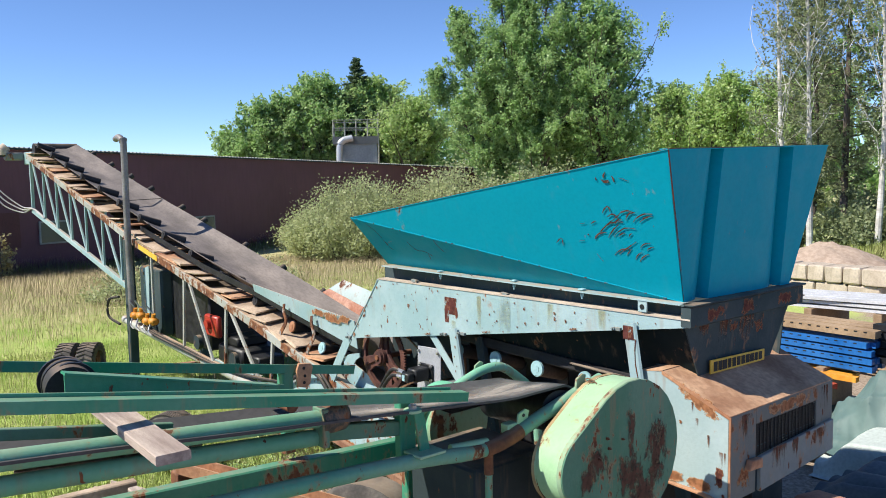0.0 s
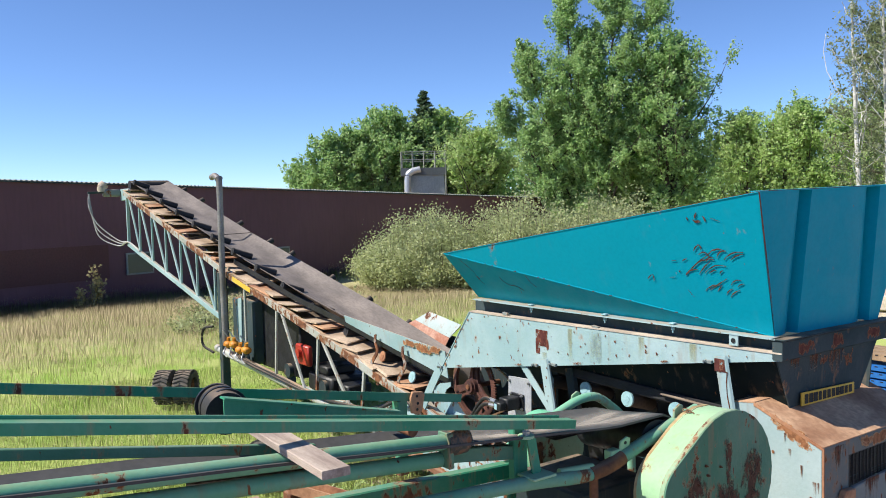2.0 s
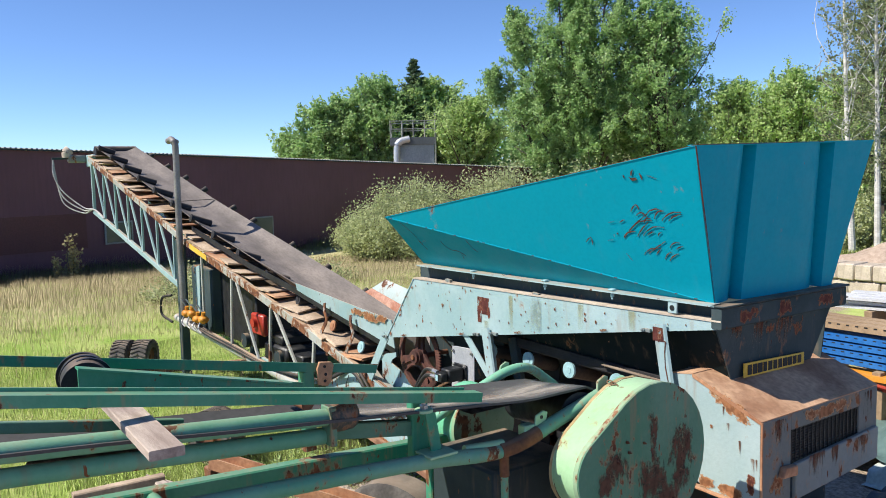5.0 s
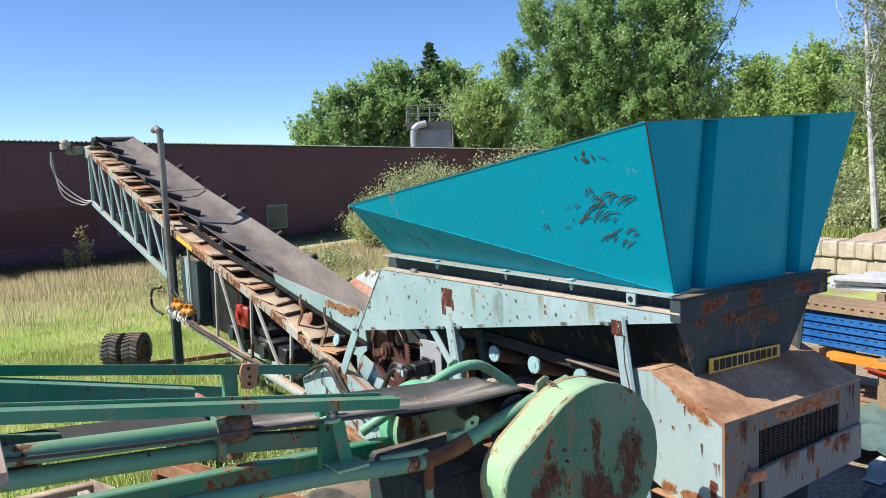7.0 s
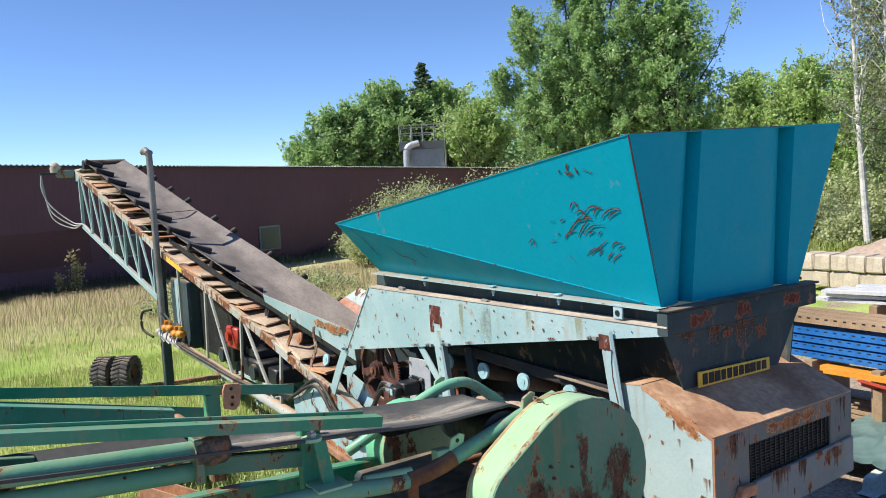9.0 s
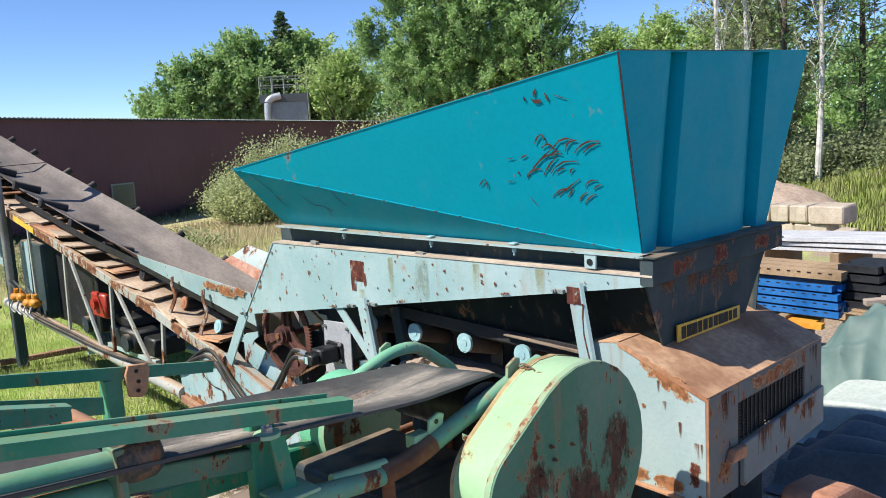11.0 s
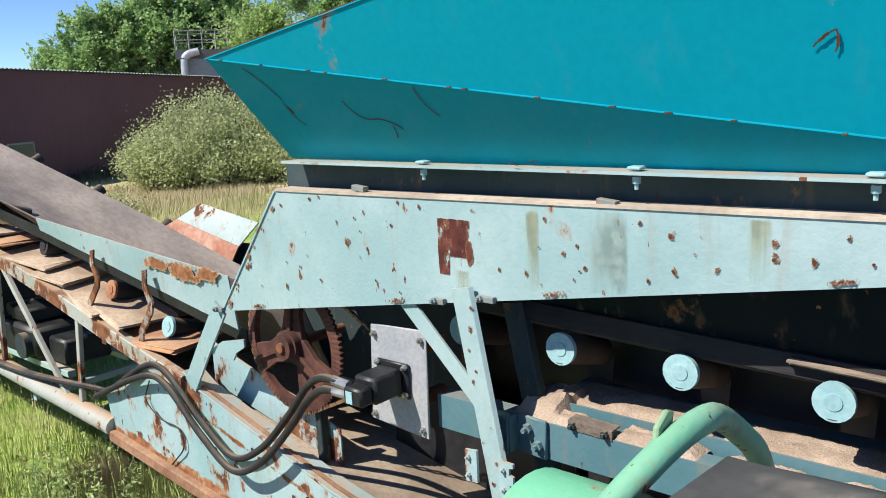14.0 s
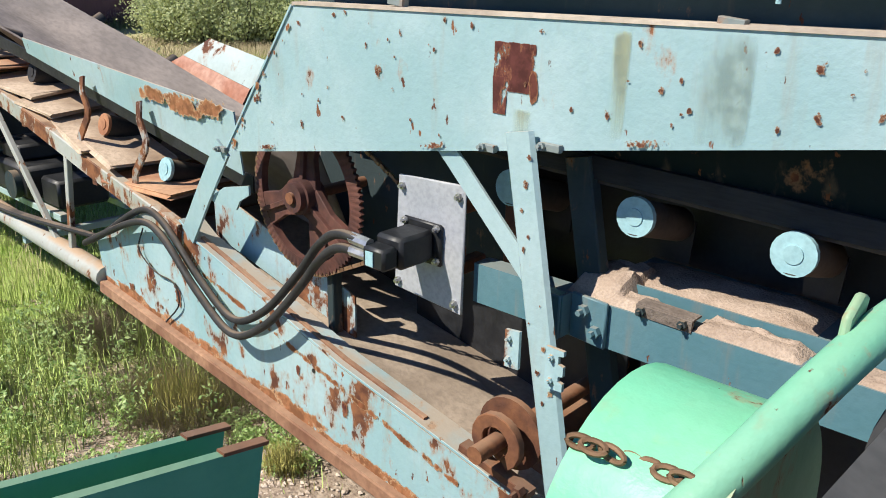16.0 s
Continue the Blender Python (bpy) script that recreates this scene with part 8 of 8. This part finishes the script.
def grass(name, n, spread, height, width, material, label, seed, bend=(0.15, 1.0)):
    """Bent blades scattered by spread(rng, n), which gives x and y."""
    rng = np.random.default_rng(seed)
    x, y = spread(rng, n)
    keep = np.array([noise.noise(Vector((a * 0.9, b_ * 0.9, seed))) + 0.45 + 0.4 * r > 0.1 for a, b_, r in zip(x, y, rng.random(len(x)))])
    x, y = x[keep], y[keep]
    n = len(x)
    z = np.array([land(a, b_) for a, b_ in zip(x, y)]) - 0.01
    tall = height * rng.uniform(0.45, 1.25, n) * np.array([0.8 + 0.5 * noise.noise(Vector((a * 0.5, b_ * 0.5, 7))) for a, b_ in zip(x, y)])
    swirl = np.array([5 * noise.noise(Vector((a * 0.8, b_ * 0.8, 21))) for a, b_ in zip(x, y)])
    ang, lean = swirl + rng.normal(size=n) * 2.2, rng.uniform(*bend, n) ** 1.5 * tall
    dx, dy = np.cos(ang), np.sin(ang)
    wx, wy = -dy * width, dx * width
    foot = np.stack([x, y, z], 1)
    side = np.stack([wx, wy, np.zeros(n)], 1) * rng.uniform(0.6, 1.3, (n, 1))
    mid = foot + np.stack([dx * lean * 0.3, dy * lean * 0.3, tall * 0.6], 1)
    tip = foot + np.stack([dx * lean, dy * lean, tall], 1)
    v = np.stack([foot - side, foot + side, mid + side * 0.7, tip, mid - side * 0.7], 1).reshape(-1, 3)
    data = bpy.data.meshes.new(name)
    data.vertices.add(n * 5)
    data.vertices.foreach_set("co", v.ravel().astype(np.float32))
    order = (np.arange(n, dtype=np.int32) * 5)[:, None] + np.array((0, 1, 2, 4, 4, 2, 3), dtype=np.int32)
    data.loops.add(n * 7)
    data.loops.foreach_set("vertex_index", order.ravel())
    data.polygons.add(n * 2)
    data.polygons.foreach_set("loop_start", ((np.arange(n, dtype=np.int32) * 7)[:, None] + np.array((0, 4), dtype=np.int32)).ravel())
    data.update(calc_edges=True)
    data.materials.append(material)
    up = np.cross(side, tip - foot)
    up /= np.linalg.norm(up, axis=1)[:, None] + 1e-9
    up *= np.where(up[:, 2:] < 0, -1.0, 1.0)
    up = up * 0.35 + np.array((0, 0, 0.8))
    data.normals_split_custom_set_from_vertices(np.repeat(up / np.linalg.norm(up, axis=1)[:, None], 5, 0).tolist())
    tagged(new(name, data), label, "grass", kind="stuff")


def bare_strip(x, y):
    """Less grass on the trodden gravel beside the conveyor tail."""
    return 1 - 0.88 * np.exp(-((y - 0.02 - 0.12 * np.sin(x * 4.1)) / 0.24) ** 2) * ((x > -6.4) & (x < -3.4))


def near_field(rng, n):
    x, y = rng.uniform(-13, -2.6, n), rng.uniform(-4.5, 3.5, n)
    k = rng.random(n) < bare_strip(x, y) * np.clip((-x - 3.4) / 2.2, 0.06, 1) * np.clip(1.15 - 1.1 * np.exp(-((x + 4.2) / 1.0) ** 2 - ((y + 0.4) / 0.9) ** 2), 0, 1)
    return x[k], y[k]


def frame_field(rng, n):
    """Patchy grass under the green frame."""
    return rng.uniform(-3.6, -0.3, n), rng.uniform(-5.0, -1.2, n)


def far_field(rng, n):
    d = rng.random(n) ** 0.8
    return -12 - 14 * d, rng.uniform(-8, 13, n)


def dry_field(rng, n):
    """Denser towards the shed."""
    return -13 - 13 * rng.random(n) ** 0.55, rng.uniform(-8, 13, n)


def wall_foot(rng, n):
    """A ragged row along the foot of the shed."""
    s_, o_ = rng.uniform(-8, 20, n), np.abs(rng.normal(size=n)) * 0.8 + 0.1
    return A0.x + ALONG.x * s_ + OUT.x * o_, A0.y + ALONG.y * s_ + OUT.y * o_


def bank_field(rng, n):
    return rng.uniform(-14, 4, n), rng.uniform(16.5, 29, n)


def verge(rng, n):
    x, y = rng.uniform(-6.5, -3.2, n), rng.uniform(-2.6, 0.5, n)
    k = rng.random(n) < bare_strip(x, y) * np.clip((-x - 3.6) / 0.9, 0.03, 1) * np.clip(1.1 - 1.35 * np.exp(-((x + 3.95) / 0.65) ** 2 - ((y + 0.25) / 0.6) ** 2), 0, 1)
    return x[k], y[k]


grass("meadow_grass", 95000, near_field, 0.16, 0.0024, GRASS, "long green meadow grass round the conveyor", 1)
GRASS_NEAR = leafy("lush_verge_grass", (0.44, 0.68, 0.12), (0.80, 0.95, 0.36), 0.18, 0.7)
grass("meadow_grass", 15000, verge, 0.27, 0.0030, GRASS_NEAR, "fine green grass along the conveyor tail", 6)
grass("meadow_grass", 130000, far_field, 0.10, 0.0032, GRASS_FAR, "long green meadow grass before the shed", 2)
grass("dry_grass", 80000, dry_field, 0.32, 0.0028, GRASS_DRY, "tall dry grass stalks before the shed", 3)
grass("dry_grass", 12000, near_field, 0.34, 0.0014, GRASS_DRY, "dry straw among the green grass", 4)
grass("dry_grass", 9000, wall_foot, 0.50, 0.0030, GRASS_DRY, "tall dry grass along the foot of the shed", 12, (0.1, 0.7))
grass("meadow_grass", 12000, wall_foot, 0.34, 0.0040, GRASS_FAR, "tall green grass along the foot of the shed", 13, (0.1, 0.7))
grass("meadow_grass", 26000, frame_field, 0.18, 0.0024, GRASS, "patchy green grass under the green conveyor", 16)
grass("bank_grass", 70000, bank_field, 0.4, 0.011, GRASS_FAR, "green grass on the bank", 5)

def straw(rng, n):
    k = rng.random(n) < 0.5
    return np.where(k, -5.45, -4.35) + rng.normal(size=n) * 0.28, np.where(k, 0.15, 0.0) + rng.normal(size=n) * 0.16


def tuft(rng, n):
    k = rng.random(n) < 0.7
    return np.where(k, -4.36, -3.5) + rng.normal(size=n) * np.where(k, 0.13, 0.05), np.where(k, 0.02, 0.06) + rng.normal(size=n) * np.where(k, 0.10, 0.04)


grass("meadow_grass", 2200, tuft, 0.20, 0.0016, leafy("yellowing_grass", (0.48, 0.46, 0.12), (0.78, 0.72, 0.26), 0.3, 0.7), "yellowing tuft of fine grass in the gravel", 15)
grass("dry_grass", 5000, straw, 0.16, 0.0016, GRASS_DRY, "pale flattened straw beside the conveyor tail", 8, (1.0, 2.2))
# loose gravel on the bare ground
rng = np.random.default_rng(9)
b = B()
for i in range(4200):
    x, y = (-3.1 + rng.normal() * 0.9, -0.9 + rng.normal() * 0.6) if i % 3 == 0 else (-4.6 + rng.normal() * 0.75, -0.05 + rng.normal() * 0.20) if i % 3 == 1 else (-3.9 + rng.normal() * 0.42, -0.3 + rng.normal() * 0.33)
    r_ = rng.uniform(0.005, 0.018)
    v = [b.verts.new((x + r_ * a * rng.uniform(0.7, 1.3), y + r_ * c_ * rng.uniform(0.7, 1.3), land(x, y) + r_ * 0.3 + r_ * d * rng.uniform(0.4, 0.9))) for a, c_, d in ((1, 0, 0), (0, 1, 0), (-1, 0, 0), (0, -1, 0), (0, 0, 1), (0, 0, -1))]
    for p, q in ((0, 1), (1, 2), (2, 3), (3, 0)):
        b.faces.new((v[p], v[q], v[4]))
        b.faces.new((v[q], v[p], v[5]))
GRAVEL = Nodes("pinkish_gravel", 0.9)
m = GRAVEL
GRAVEL = m.done(m.mix(m.island(), (0.36, 0.28, 0.22), (0.62, 0.52, 0.42)))
tagged(part("gravel", b, GRAVEL, None, "", False), "loose pinkish gravel beside the conveyor tail", "gravel", kind="stuff")

# flat stones and leafy weeds on the bare strip
FLAT = mottled("pale_flat_stones", (0.46, 0.38, 0.31), (0.62, 0.53, 0.44), 6, 0.9, 0.0, 40, 0.004)
for i in range(9):
    x, y, r_ = -4.15 + 0.16 * (i % 5) + rng.normal() * 0.05, -0.42 + 0.2 * (i // 5) + 0.05 * (i % 5) + rng.normal() * 0.05, rng.uniform(0.05, 0.10)
    turn = [2 * math.pi * k / 9 for k in range(9)]
    rim = [(math.cos(a) * r_ * rng.uniform(0.8, 1.2), math.sin(a) * r_ * rng.uniform(0.6, 0.9)) for a in turn]
    b = B()
    low = [b.verts.new((p, q, -0.02)) for p, q in rim]
    mid_ = [b.verts.new((p, q, 0.014)) for p, q in rim]
    top_ = [b.verts.new((p * 0.82, q * 0.82, 0.024 + rng.uniform(-0.004, 0.004))) for p, q in rim]
    for k in range(9):
        b.faces.new((low[k], low[k - 8], mid_[k - 8], mid_[k]))
        b.faces.new((mid_[k], mid_[k - 8], top_[k - 8], top_[k]))
    b.faces.new(top_)
    t = thing("flat_stone", (x, y, land(x, y)), "pale flat stone lying in the gravel", "stone", "flat stones in the gravel")
    o = new("stone", mesh_of("stone", b, FLAT))
    o.parent = t
cs, ss = [], []
for i in range(150):
    if i < 70:
        x, y = -5.3 + rng.normal() * 0.5, -0.25 + rng.normal() * 0.35
    elif i < 120:
        x, y = -4.55 + rng.normal() * 0.25, -0.25 + rng.normal() * 0.25
    else:
        x, y = -3.75 + rng.normal() * 0.2, 0.14 + rng.normal() * 0.06
    tall = rng.uniform(0.06, 0.30) if i < 70 else rng.uniform(0.03, 0.10)
    n = 46
    u = rng.random((n, 1))
    cs.append(np.array((x, y, land(x, y))) + u * np.array((rng.normal() * 0.05, rng.normal() * 0.05, tall)) + rng.normal(size=(n, 3)) * np.array((0.035, 0.035, 0.015)) * (1.2 - 0.7 * u))
    ss.append(rng.uniform(0.008, 0.022, n))
tagged(new("weeds", leaf_mesh("weeds", np.concatenate(cs), np.concatenate(ss), leafy("fresh_weed_leaves", (0.30, 0.50, 0.13), (0.66, 0.80, 0.38), 0.4), 77, 0.42, 1.2)), "low leafy weeds along the conveyor tail", "weeds", kind="stuff")
